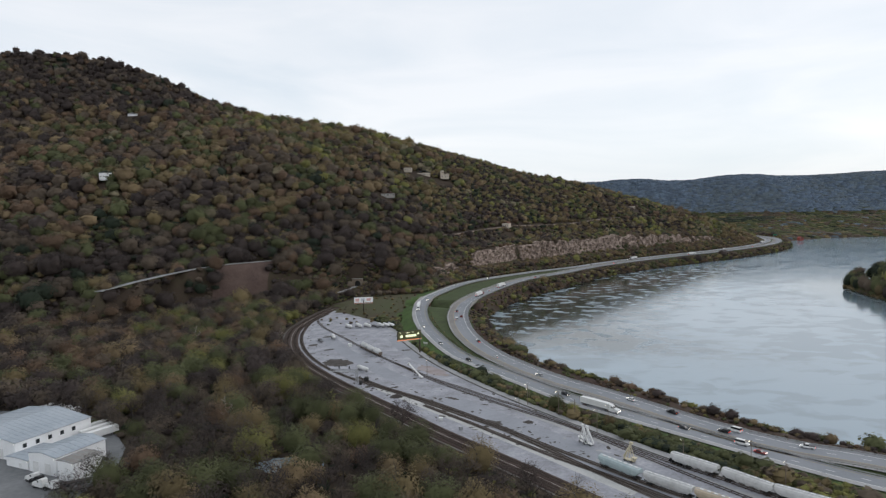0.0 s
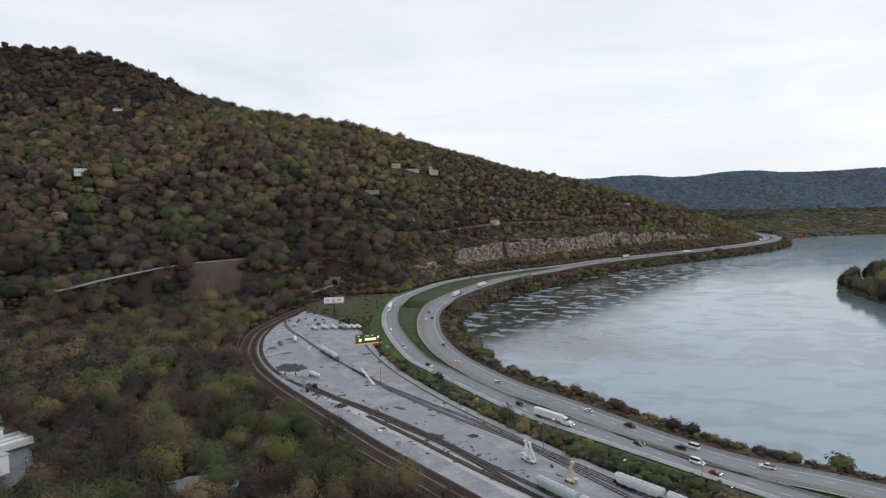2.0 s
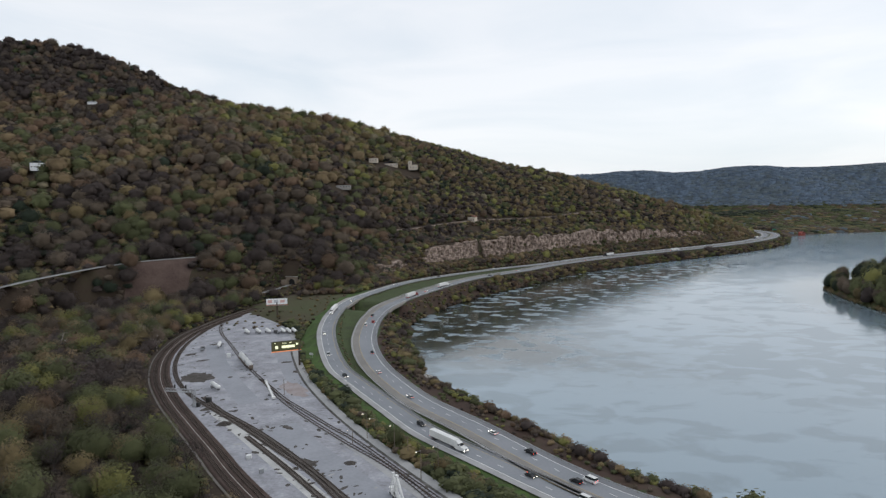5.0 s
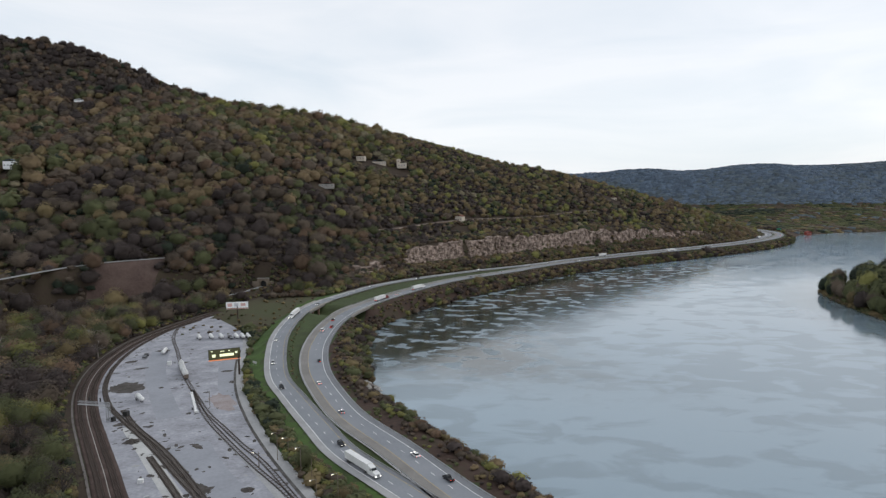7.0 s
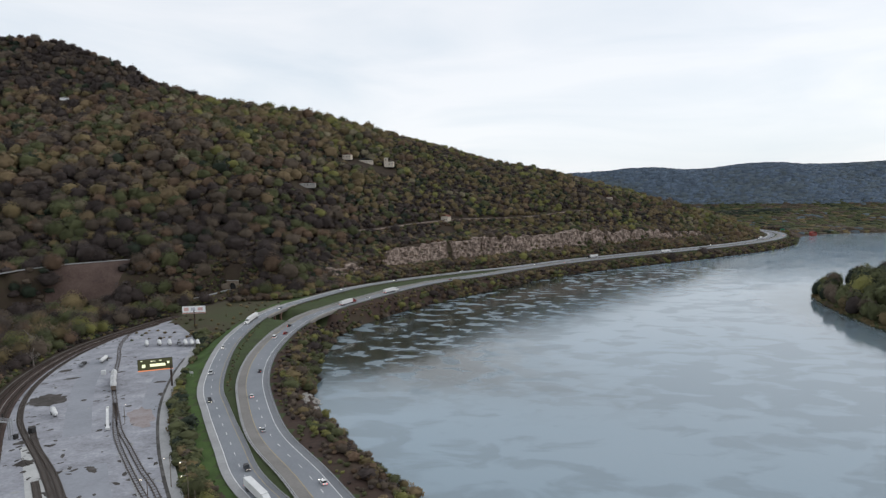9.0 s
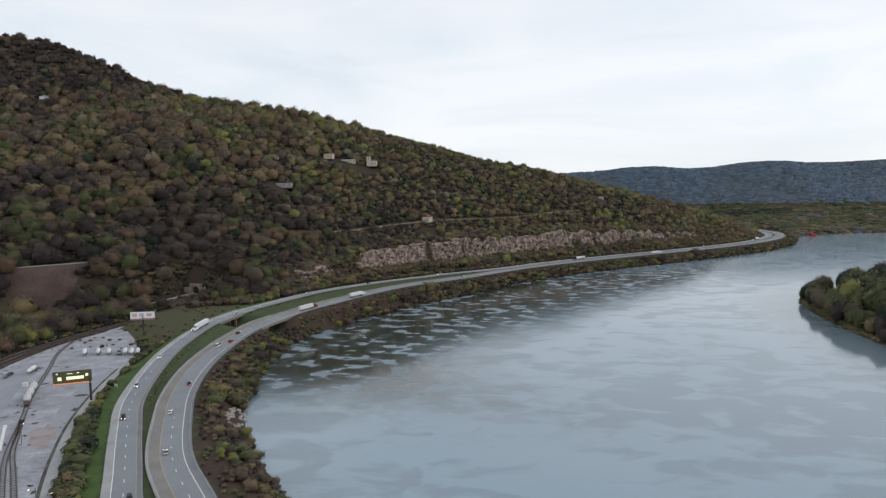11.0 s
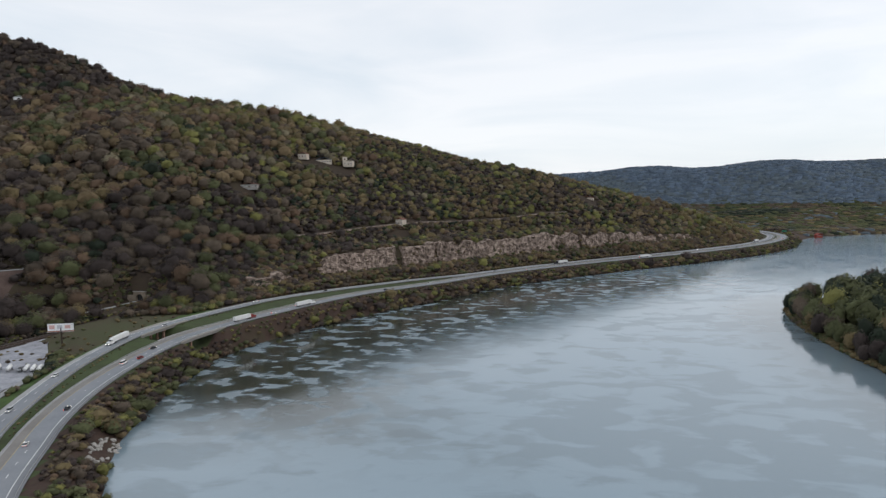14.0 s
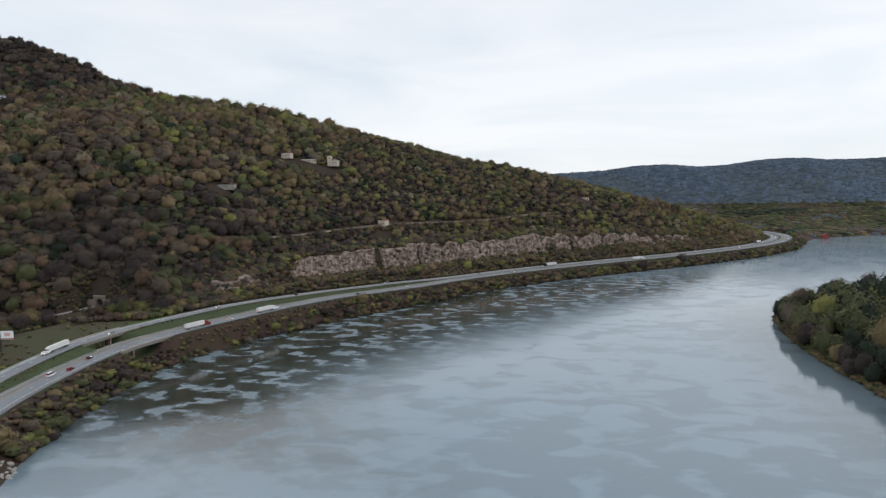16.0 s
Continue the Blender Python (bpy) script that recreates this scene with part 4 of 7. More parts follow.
def skeleton(seed, pale=False, twigs=26):
    """Trunk, limbs and twigs of a tree of crown radius 1."""
    r = np.random.default_rng(seed)
    V, F = [], []

    def add(a, b, r0, r1, n=5):
        v, f = limb(r, a, b, r0, r1, n)
        k = len(V)
        V.extend(v)
        F.extend([tuple(i + k for i in q) for q in f])

    top = np.array((r.normal(scale=0.06), r.normal(scale=0.06), 1.0))
    add((0, 0, -0.1), top, 0.055, 0.03, 6)
    tips = []
    for k in range(7):
        s = r.uniform(0.35, 1.0)
        a = top * s
        ang = k * 2.4 + r.uniform(-0.4, 0.4)
        b = a + np.array((math.cos(ang) * r.uniform(0.35, 0.6), math.sin(ang) * r.uniform(0.35, 0.6), r.uniform(0.3, 0.65)))
        add(a, b, 0.026, 0.012, 4)
        tips.append((a, b))
    for k in range(twigs):
        a, b = tips[k % len(tips)]
        p = a + (b - a) * r.uniform(0.3, 1)
        d = r.normal(size=3)
        d[2] = abs(d[2]) * 0.9 + 0.2
        add(p, p + d / np.linalg.norm(d) * r.uniform(0.18, 0.42), 0.011, 0.003, 3)
    return V, F


near_crowns = [dome_template(70 + i, 1900, 1.7, 0.042, 13, 8, 16, -0.62, 0.0, 0.60, 0.66) for i in range(4)] + [crown_template(74 + i, 1150, 12, 0.34, 1.7, 0.03, 0.6, 0.5) for i in range(2)]
prototypes = []
for sp, name, label in (
    (MAPLE, "budding_tree", "russet budding tree with dark limbs in the valley woods"), (BARE, "bare_tree", "bare grey-brown tree with fine twigs in the valley woods"),
    (OLIVE, "oak_tree", "olive-leaved oak tree in the valley woods"), (GREEN, "poplar_tree", "dark green leafy tree in the valley woods"),
    (FRESH, "willow_tree", "bright yellow-green tree in fresh leaf in the valley woods"), (BLOSSOM, "blossom_tree", "pale budding tree in the valley woods"),
    (TAN, "tan_tree", "golden-tan budding oak in the valley woods"), (DARKBARE, "dark_tree", "dark bare tree in the valley woods"),
):
    meshes = []
    for vnum in range(2):
        bare = sp in (BARE, DARKBARE)
        T = near_crowns[(4 + vnum) if bare else (vnum + sp) % 4]
        V, F = skeleton(sp * 7 + vnum, twigs=44 if bare else 22)
        tm = bpy.data.meshes.new("trunk")
        tm.from_pydata([tuple(c) for c in V], [], F)
        tm.materials.append(M_BARK)
        meshes.append((tm, leaf_mesh("crown", T, None, [LEAF[sp + 11 * vnum]])))
    prototypes.append((sp, name, label, meshes))
by_kind = {p[0]: p for p in prototypes}
SINGLE = 300
for i in range(min(SINGLE, len(P))):
    sp, name, label, meshes = by_kind[int(kinds[i])]
    tm, cm = meshes[i % 2]
    tree = new(name)
    tagged(tree, label, "tree", group="trees of the valley woods")
    r = float(R[i])
    tree.matrix_world = Matrix.Translation((P[i, 0], P[i, 1], float(height(P[i])[0]) - 0.3)) @ Matrix.Rotation(i * 2.4, 4, "Z") @ Matrix.Diagonal((r, r, r * (0.95 + 0.35 * ((i * 0.618) % 1)), 1))
    new("trunk", tm).parent = tree
    new("crown", cm).parent = tree
woods("woods_valley", P[SINGLE:], R[SINGLE:] * 1.05, kinds[SINGLE:], [dome_template(90 + i, 520, 1.7, 0.075, 11, 6, 12, -0.62, 0.0, 0.64, 0.70) for i in range(6)], "mixed spring woods on the valley floor behind the yard")

# undergrowth that fills the gaps between the trees
Q = scatter(-430, 100, 130, 700, 5.8)
d_toe, s_toe, _ = near(Q, TOE)
dt, st, _ = near(Q, TRACK[::3])
Q = Q[(s_toe > 0) & (st < 0) & (Q[:, 0] > -0.80 * Q[:, 1] - 30)]
Q = Q[clear(Q) | (near(Q, TRACK[::3])[0] < 13) & (near(Q, TRACK[::3])[0] > 5.5)]
woods("undergrowth", Q, rng.uniform(1.6, 3.0, len(Q)), choose(Q, [(DARKBARE, 5), (BARE, 3), (PINE, 1), (OLIVE, 1.5), (GREEN, 3)], 20, 6), small, "brown and green undergrowth below the valley trees", 0.3)

Q = []
for x, y, r in every(TRACK, 2.4, 0.0, 150, 660):
    for o in (-5.5, -8, -10.5, -13, -15.5, -18):
        if rng.random() < 0.85:
            Q.append((x + o * math.sin(r) + rng.uniform(-1, 1), y - o * math.cos(r) + rng.uniform(-1, 1)))
Q = np.array(Q)
woods("trackside_bushes", Q, np.minimum(rng.uniform(1.3, 3.4, len(Q)), 0.2 * near(Q, TRACK[::3])[0] + 0.6), choose(Q, [(GREEN, 4), (OLIVE, 1.6), (FRESH, 1.0), (BARE, 2), (DARKBARE, 4), (PINE, 1.5)], 18, 41), bush, "green and brown bushes along the railway", 0.3)

# shrubs: river bank, verge, meadow edge
Q = []
for line, lo, hi, o0, o1, gap, dens in ((EDGE_B, 150, 700, 3.5, 24, 2.9, 0.85), (EDGE_B, 700, 1640, 3.5, 22, 3.5, 0.95)):
    for x, y, r in every(line, gap, 0.0, lo, hi):
        for o in np.arange(o0, o1, gap):
            if rng.random() < dens:
                q = o + rng.uniform(-1, 1) * gap / 2
                Q.append((x + q * math.sin(r) + rng.uniform(-1, 1), y - q * math.cos(r) + rng.uniform(-1, 1)))
Q = np.array(Q)
ds, ss, _ = near(Q, SHORE)
Q = Q[(ss < 0) | (ds < 2.0)]
R = rng.uniform(1.7, 3.4, len(Q)) * np.where(rng.random(len(Q)) < 0.14, 1.7, 1.0)
db, sb, _ = near(Q, EDGE_B[::3])
ds, ss, _ = near(Q, SHORE)
keep = (rng.random(len(Q)) < np.where(Q[:, 1] > 540, 0.97, np.where(ds < 14, 0.85, 0.65))) & ~((Q[:, 0] > 48) & (Q[:, 0] < 72) & (Q[:, 1] > 414) & (Q[:, 1] < 450) & (ds < 10))
R = np.where(db < 9, np.minimum(R, 0.9 + 0.17 * db), R)
R = np.where(Q[:, 1] < 420, R * 0.72, R)
R = np.where((wave(Q, 9, 4) > 0.62) & (db > 9), R * 1.5, R)
Q, R = Q[keep], R[keep]
woods("bank_shrubs", Q, R, choose(Q, [(MAPLE, 1.6), (BARE, 3), (DARKBARE, 4), (TAN, 0.6), (OLIVE, 3), (GREEN, 5), (FRESH, 1.8)], 12, 7), bush, "scrubby russet and green bushes along the river bank", 0.3)
Q = []
for x, y, r in every(EDGE_A, 2.2, 0.0, 150, 690):
    for o in np.arange(-34, -3, 2.2):
        Q.append((x + o * math.sin(r) + rng.uniform(-1, 1), y - o * math.cos(r) + rng.uniform(-1, 1)))
Q = np.array(Q)
dy, sy, _ = near(Q, YARD_R[::3])
dt, st, _ = near(Q, TRACK[::3])
da, sa, _ = near(Q, EDGE_A[::3])
Q = Q[(sy > 0) & (dy > 1.2) & (da > np.interp(Q[:, 1], [330, 420, 470], [5.6, 5.8, 10.5])) & (st > 0) & (Q[:, 1] < 565)]
Q = Q[rng.random(len(Q)) < 0.9]
woods("verge_shrubs", Q, np.minimum(rng.uniform(1.4, 3.2, len(Q)), 0.5 + 0.33 * near(Q, EDGE_A[::3])[0]) * np.where(rng.random(len(Q)) < 0.05, 1.9, 1.0), choose(Q, [(PINE, 2), (GREEN, 7), (OLIVE, 2.4), (BARE, 0.8), (FRESH, 1.8)], 20, 8), small, "dark green bushes between the yard and the highway", 0.3)

# rough bushes under the hill, above the highway and round the meadow
Q = scatter(-150, 40, 600, 860, 4.2)
d_toe, s_toe, _ = near(Q, TOE)
da, sa, _ = near(Q, EDGE_A[::3])
dt, st, _ = near(Q, TRACK[::3])
dq, _, _ = near(Q, TUN[::2])
Q = Q[(sa < 0) & (da > 6) & (d_toe < 34) & (dt > 9) & (Q[:, 1] > 655) & (dq > 5)]
mouth = (np.abs(Q[:, 0] + 90) < 24) & (np.abs(Q[:, 1] - 702) < 33)
woods("foot_shrubs", Q, np.where(mouth, rng.uniform(0.8, 1.9, len(Q)), rng.uniform(2.0, 5.0, len(Q))), choose(Q, [(BARE, 3), (MAPLE, 3), (DARKBARE, 2), (OLIVE, 3), (GREEN, 3), (FRESH, 1.2)], 22, 9), bush, "brown and green bushes at the foot of the wooded hill", 0.3)
Q = scatter(-200, -58, 688, 775, 3.6)
dq, _, _ = near(Q, TUN[::2])
dh, sh, _ = near(Q, HILL_ROAD[::3])
_, s_toe, _ = near(Q, TOE)
beside = np.abs(Q[:, 0] + 95)
Q = Q[(dq > 5.5) & (dh > 5) & ((Q[:, 1] > 737) | (beside > 9.5)) & ~((sh > 0) & (dh < 46) & (Q[:, 0] < -180)) & (s_toe < 0)]
woods("portal_scrub", Q, np.where(Q[:, 1] > 737, rng.uniform(2.2, 4.2, len(Q)), rng.uniform(1.2, 2.3, len(Q))), choose(Q, [(BARE, 3), (MAPLE, 2), (DARKBARE, 5), (OLIVE, 1.6), (GREEN, 4)], 22, 19), bush, "brown and green scrub round the old tunnel mouth", 0.3)
# scrub clinging to the steep face over the tunnel
Q = scatter(-122, -56, 724, 748, 1.7)
Q = Q[(np.abs(Q[:, 0] + 95) > 9.5) | (Q[:, 1] > 737)]
woods("face_scrub", Q, rng.uniform(1.8, 3.2, len(Q)), choose(Q, [(BARE, 3), (MAPLE, 2), (DARKBARE, 5), (OLIVE, 1.6), (GREEN, 4)], 14, 29), bush, "brown and green scrub on the steep face over the tunnel", 0.3)
Q = []
for x, y, r in every(EDGE_A, 4.0, 0.0, 700, 1700):
    for o in np.arange(-30, -6, 4.4):
        if rng.random() < 0.85:
            Q.append((x + o * math.sin(r) + rng.uniform(-1, 1), y - o * math.cos(r) + rng.uniform(-1, 1)))
Q = np.array(Q)
woods("cut_shrubs", Q, rng.uniform(2.0, 4.4, len(Q)), choose(Q, [(BARE, 3), (MAPLE, 2), (OLIVE, 4), (GREEN, 3), (DARKBARE, 1)], 30, 10), small, "scrubby bushes between highway and rock face", 0.3)

Q = []
for x, y, r in every(TOE, 3.4, 0.0, 740, 1300):
    for o in (-5, -9, -12, -14, -18.6, -19.4, -20.5, -22, -27, -30, -33, -36, -40, -44):
        if rng.random() < (0.5 if -22.5 < o < -18 else 0.85) and -20 < x < 570:
            Q.append((x + o * math.sin(r) + rng.uniform(-1.5, 1.5), y - o * math.cos(r) + rng.uniform(-1.5, 1.5)))
Q = np.array(Q)
Q = Q[(Q[:, 0] > 46) | (near(Q, TOE)[0] < 6) | (near(Q, TOE)[0] > 20)]
dq = near(Q, TOE)[0]
woods("brow_shrubs", Q, rng.uniform(2.6, 5.2, len(Q)) * np.where((dq > 17.5) & (dq < 23), 0.6, 1.0), choose(Q, [(BARE, 3), (MAPLE, 2), (OLIVE, 4), (GREEN, 4), (DARKBARE, 1)], 30, 21), small, "green and brown scrub on the cliff's brow and foot", 0.4)

Q = scatter(-120, 0, 548, 690, 6.5)
da, sa, _ = near(Q, EDGE_A[::3])
dt, st, _ = near(Q, TRACK[::3])
Q = Q[(sa < 0) & (da > 9) & (st > 0) & (dt > 14) & (rng.random(len(Q)) < 0.33)]
woods("meadow_shrubs", Q, rng.uniform(0.8, 2.2, len(Q)), choose(Q, [(OLIVE, 4), (BARE, 3), (GREEN, 2), (TAN, 1)], 20, 22), small, "scattered bushes on a rough meadow", 0.3)
Q = []
for x, y, r in every(EDGE_A, 3.0, 15.2, 430, 1000):
    if rng.random() < 0.8:
        Q.append((x + rng.uniform(-1, 2) * math.sin(r), y - rng.uniform(-1, 2) * math.cos(r)))
Q = np.array(Q)
da, sa, _ = near(Q, EDGE_A[::3])
db, sb, _ = near(Q, EDGE_B[::3])
Q = Q[(da > 14.2) & (db > 17.8) & (np.abs(Q[:, 1] - 603) > 26)]
woods("median_shrubs", Q, rng.uniform(0.5, 1.1, len(Q)), choose(Q, [(OLIVE, 4), (GREEN, 4), (BARE, 3)], 20, 23), small, "low bushes along the grassy median", 0.2)

Q = []
for x, y, r in every(LEDGE_ROAD, 3.2):
    for o in (4.5, 7.0, 9.5):
        if rng.random() < 0.8:
            Q.append((x + o * math.sin(r) + rng.uniform(-1, 1), y - o * math.cos(r) + rng.uniform(-1, 1)))
Q = np.array(Q)
woods("ledge_shrubs", Q, rng.uniform(2.0, 4.4, len(Q)), choose(Q, [(BARE, 3), (MAPLE, 2), (OLIVE, 4), (GREEN, 3)], 20, 24), small, "bushes along the slope road", 0.3)

# the wooded point across the river
P = scatter(430, 840, 330, 830, 10.5)
db, sb, _ = near(P, BEND)
P = P[(sb > 0) & (db > 1.0) & ~((db > 17) & (db < 27) & (rng.random(len(P)) < 0.93))]
P = P[(P[:, 0] < 0.55 * P[:, 1] + 270)]
db, sb, _ = near(P, BEND)
kinds = np.where(db < 20, choose(P, [(BARE, 1.5), (OLIVE, 1.4), (GREEN, 5), (PINE, 3), (FRESH, 0.5), (DARKBARE, 1.5)], 30, 11), choose(P, [(GREEN, 5), (PINE, 7), (FRESH, 0.8), (OLIVE, 0.6), (DARKBARE, 1)], 30, 12))
R = np.where(db < 20, rng.uniform(5.0, 7.5, len(P)), rng.uniform(7.5, 11.0, len(P)))
woods("woods_point", P, R, kinds, point_crowns, "dense green woods on a low point across the river", 0.5, (1.2, 1.6))
Q = []
for x, y, r in every(BEND, 2.5, 0.0, 320, 825):
    for o in (1, 3.5, 6):
        Q.append((x + o * math.sin(r) + rng.uniform(-1, 1), y - o * math.cos(r) + rng.uniform(-1, 1)))
Q = np.array(Q)
woods("point_shrubs", Q, rng.uniform(1.5, 3.2, len(Q)), choose(Q, [(OLIVE, 4), (GREEN, 4), (BARE, 2)], 20, 13), small, "green bushes along the low far bank", 0.3)

# far shore, low hills and ridge
tiny = [dome_template(140 + i, 3, 1.1, 0.2, 5, 3, 7, 0.0, 2.6) for i in range(6)]
P = scatter(300, 2300, 1560, 2560, 11.5)
ds, ss, _ = near(P, SHORE)
d_toe, s_toe, _ = near(P, TOE)
dr, sr, _ = near(P, RIDGE)
d_sp, s_sp, _ = near(P, SPINE)
P = P[(ss < 0) & ((s_toe > 0) | (P[:, 1] > 1760) | ((s_sp < 0) & (d_sp > 30))) & ((sr > 0) | (dr < 40))]
da, sa, _ = near(P, EDGE_A[::3])
db, sb, _ = near(P, EDGE_B[::3])
P = P[((np.minimum(da, db) > 9) & ~((sa > 0) & (da < 17)) & ~((sb < 0) & (db < 24))) | (P[:, 1] > 1720)]
P = P[(P[:, 0] < 0.9 * P[:, 1] + 300)]
zz = height(P)
kinds = np.where((zz > 58) & (P[:, 1] > 1960), choose(P, [(HAZED_BLUE, 6), (HAZED_GREY, 3)], 130, 14), choose(P, [(HAZED_GREY, 0.6), (BARE, 3), (OLIVE, 1.2), (GREEN, 5), (PINE, 1)], 60, 16))
kinds = np.where(np.hypot((P[:, 0] - 835) / 100, (P[:, 1] - 1850) / 55) < 1, np.where(rng.random(len(P)) < 0.85, PINE, kinds), kinds)
woods("woods_ridge", P, rng.uniform(10.5, 15.0, len(P)), kinds, tiny, "distant woods on the far shore and haze-tinted blue ridge", 2.5, (0.26, 0.38))
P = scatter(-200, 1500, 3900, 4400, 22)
woods("woods_far_ridge", P, rng.uniform(11, 16, len(P)), choose(P, [(HAZED_BLUE, 4), (HAZED_GREY, 3)], 200, 15), tiny, "distant woods on a second ridge")
# ---------------------------------------------------------------- tools for things


def part(name, bm, mat, parent=None, label="", smooth_shade=False):
    """Links a bmesh as one mesh object under a thing or a part."""
    me = bpy.data.meshes.new(name)
    bm.normal_update()
    bm.to_mesh(me)
    bm.free()
    me.materials.append(mat)
    if smooth_shade:
        me.polygons.foreach_set("use_smooth", np.ones(len(me.polygons), bool))
    ob = new(name, me)
    if parent is not None:
        ob.parent = parent
    if label:
        tagged(ob, label)
    return ob


def box(c, s, bm=None, bevel=0.0, turn=0.0, tilt=0.0):
    """A box of size s round c; turn about z, tilt about y, in degrees."""
    bm = bm or bmesh.new()
    made = bmesh.ops.create_cube(bm, size=1.0)["verts"]
    m = Matrix.Translation(c) @ Euler((0, radians(tilt), radians(turn))).to_matrix().to_4x4() @ Matrix.Diagonal((*s, 1))
    bmesh.ops.transform(bm, matrix=m, verts=made)
    if bevel:
        edges = list({e for v in made for e in v.link_edges})
        bmesh.ops.bevel(bm, geom=edges, offset=bevel, segments=2, affect="EDGES", profile=0.6)
    return bm


def rod(a, b, r0, r1=None, bm=None, n=8):
    """A tapered round bar from a to b."""
    bm = bm or bmesh.new()
    a, b = Vector(a), Vector(b)
    d = b - a
    made = bmesh.ops.create_cone(bm, cap_ends=True, segments=n, radius1=r0, radius2=r0 if r1 is None else r1, depth=d.length)["verts"]
    m = Matrix.Translation((a + b) / 2) @ d.to_track_quat("Z", "Y").to_matrix().to_4x4()
    bmesh.ops.transform(bm, matrix=m, verts=made)
    return bm


def prism(profile, half, bm=None, top_in=0.0, bevel=0.0):
    """A side profile (x, z) drawn out to both sides; top_in narrows the upper half."""
    bm = bm or bmesh.new()
    zs = [p[1] for p in profile]
    lo, hi = min(zs), max(zs)
    rows = []
    for s in (-1, 1):
        rows.append([bm.verts.new((x, s * (half - top_in * (z - lo) / (hi - lo + 1e-9)), z)) for x, z in profile])
    n = len(profile)
    bm.faces.new(rows[0])
    bm.faces.new(rows[1][::-1])
    for i in range(n):
        bm.faces.new((rows[0][i], rows[1][i], rows[1][(i + 1) % n], rows[0][(i + 1) % n]))
    bmesh.ops.recalc_face_normals(bm, faces=bm.faces[:])
    if bevel:
        bmesh.ops.bevel(bm, geom=bm.edges[:], offset=bevel, segments=1, affect="EDGES")
    return bm


def roof_bm(w, d, z0, rise, over=0.4, thick=0.25):
    """A low gabled roof, ridge along y, with thickness."""
    a = w / 2 + over
    prof = [(-a, z0 - rise * over / (w / 2)), (0, z0 + rise), (a, z0 - rise * over / (w / 2)), (a, z0 + thick - rise * over / (w / 2)), (0, z0 + rise + thick), (-a, z0 + thick - rise * over / (w / 2))]
    return prism(prof, d / 2 + over)


def glow(name, colour, strength):
    m = bpy.data.materials.new(name)
    m.use_nodes = True
    b = m.node_tree.nodes["Principled BSDF"]
    b.inputs["Base Color"].default_value = (*colour, 1)
    b.inputs["Emission Color"].default_value = (*colour, 1)
    b.inputs["Emission Strength"].default_value = strength
    return m


M_GLASS = material("tinted_glass", [(0.012, 0.014, 0.016), (0.03, 0.034, 0.038)], roughness=0.08, scale=0.5)
M_TYRE = M_DARK
M_RIM = material("wheel_metal", [(0.25, 0.25, 0.26), (0.4, 0.4, 0.41)], roughness=0.4, metallic=0.7)
M_CHASSIS = material("chassis_steel", [(0.03, 0.03, 0.032), (0.06, 0.058, 0.055)], roughness=0.6, metallic=0.4)
M_HEAD = glow("headlamp", (1.0, 0.93, 0.8), 6.0)
M_TAIL = glow("tail_lamp", (0.9, 0.05, 0.03), 3.0)
M_SODIUM = glow("sodium_lamp", (1.0, 0.86, 0.62), 5.0)
M_METALROOF = material("ribbed_metal_roof", [(0.26, 0.30, 0.34), (0.33, 0.37, 0.41), (0.40, 0.43, 0.46)], roughness=0.45, metallic=0.2, scale=0.08, fine=0.6)
M_SIDING = material("white_metal_siding", [(0.76, 0.77, 0.775), (0.84, 0.845, 0.85), (0.88, 0.885, 0.89)], roughness=0.5, scale=0.15, fine=1.2)
M_LOT = material("worn_lot_asphalt", [(0.10, 0.105, 0.11), (0.15, 0.155, 0.16), (0.20, 0.205, 0.21)], scale=0.06, fine=0.6)
M_STONE = material("buff_stone", [(0.16, 0.125, 0.095), (0.24, 0.19, 0.145), (0.31, 0.26, 0.20)], scale=0.3, fine=1.5)
M_SLATE = material("grey_blue_roof", [(0.07, 0.10, 0.14), (0.10, 0.14, 0.20)], scale=0.3, fine=1.5)
M_BRICKRED = material("red_roof", [(0.16, 0.07, 0.05), (0.24, 0.11, 0.08)], scale=0.3, fine=1.5)
M_HOPPER = {
    "pale blue-green": material("paint_blue_green", [(0.34, 0.42, 0.43), (0.42, 0.50, 0.51), (0.47, 0.54, 0.54)], roughness=0.6, scale=0.2, fine=0.8),
    "pale grey": material("paint_pale_grey", [(0.46, 0.46, 0.45), (0.56, 0.56, 0.55), (0.63, 0.63, 0.62)], roughness=0.6, scale=0.2, fine=0.8),
    "tan": material("paint_tan", [(0.40, 0.32, 0.23), (0.48, 0.40, 0.30), (0.54, 0.46, 0.36)], roughness=0.6, scale=0.2, fine=0.8),
}
PAINT = {
    "white": M_WHITE,
    "black": material("black_car_paint", [(0.010, 0.010, 0.012), (0.02, 0.02, 0.022)], roughness=0.25),
    "silver": material("silver_car_paint", [(0.36, 0.37, 0.38), (0.46, 0.47, 0.48)], roughness=0.3, metallic=0.4),
    "dark red": material("red_car_paint", [(0.16, 0.015, 0.012), (0.24, 0.025, 0.02)], roughness=0.3),
    "dark blue": material("blue_car_paint", [(0.015, 0.02, 0.045), (0.025, 0.035, 0.075)], roughness=0.3),
}


def wheel(parent, x, y, r, w=0.24):
    t = part("wheel", rod((x, y - w / 2, r), (x, y + w / 2, r), r, n=14), M_TYRE, parent)
    s = 1 if y > 0 else -1
    part("rim", rod((x, y + s * w / 2, r), (x, y + s * (w / 2 + 0.02), r), r * 0.6, n=10), M_RIM, t)


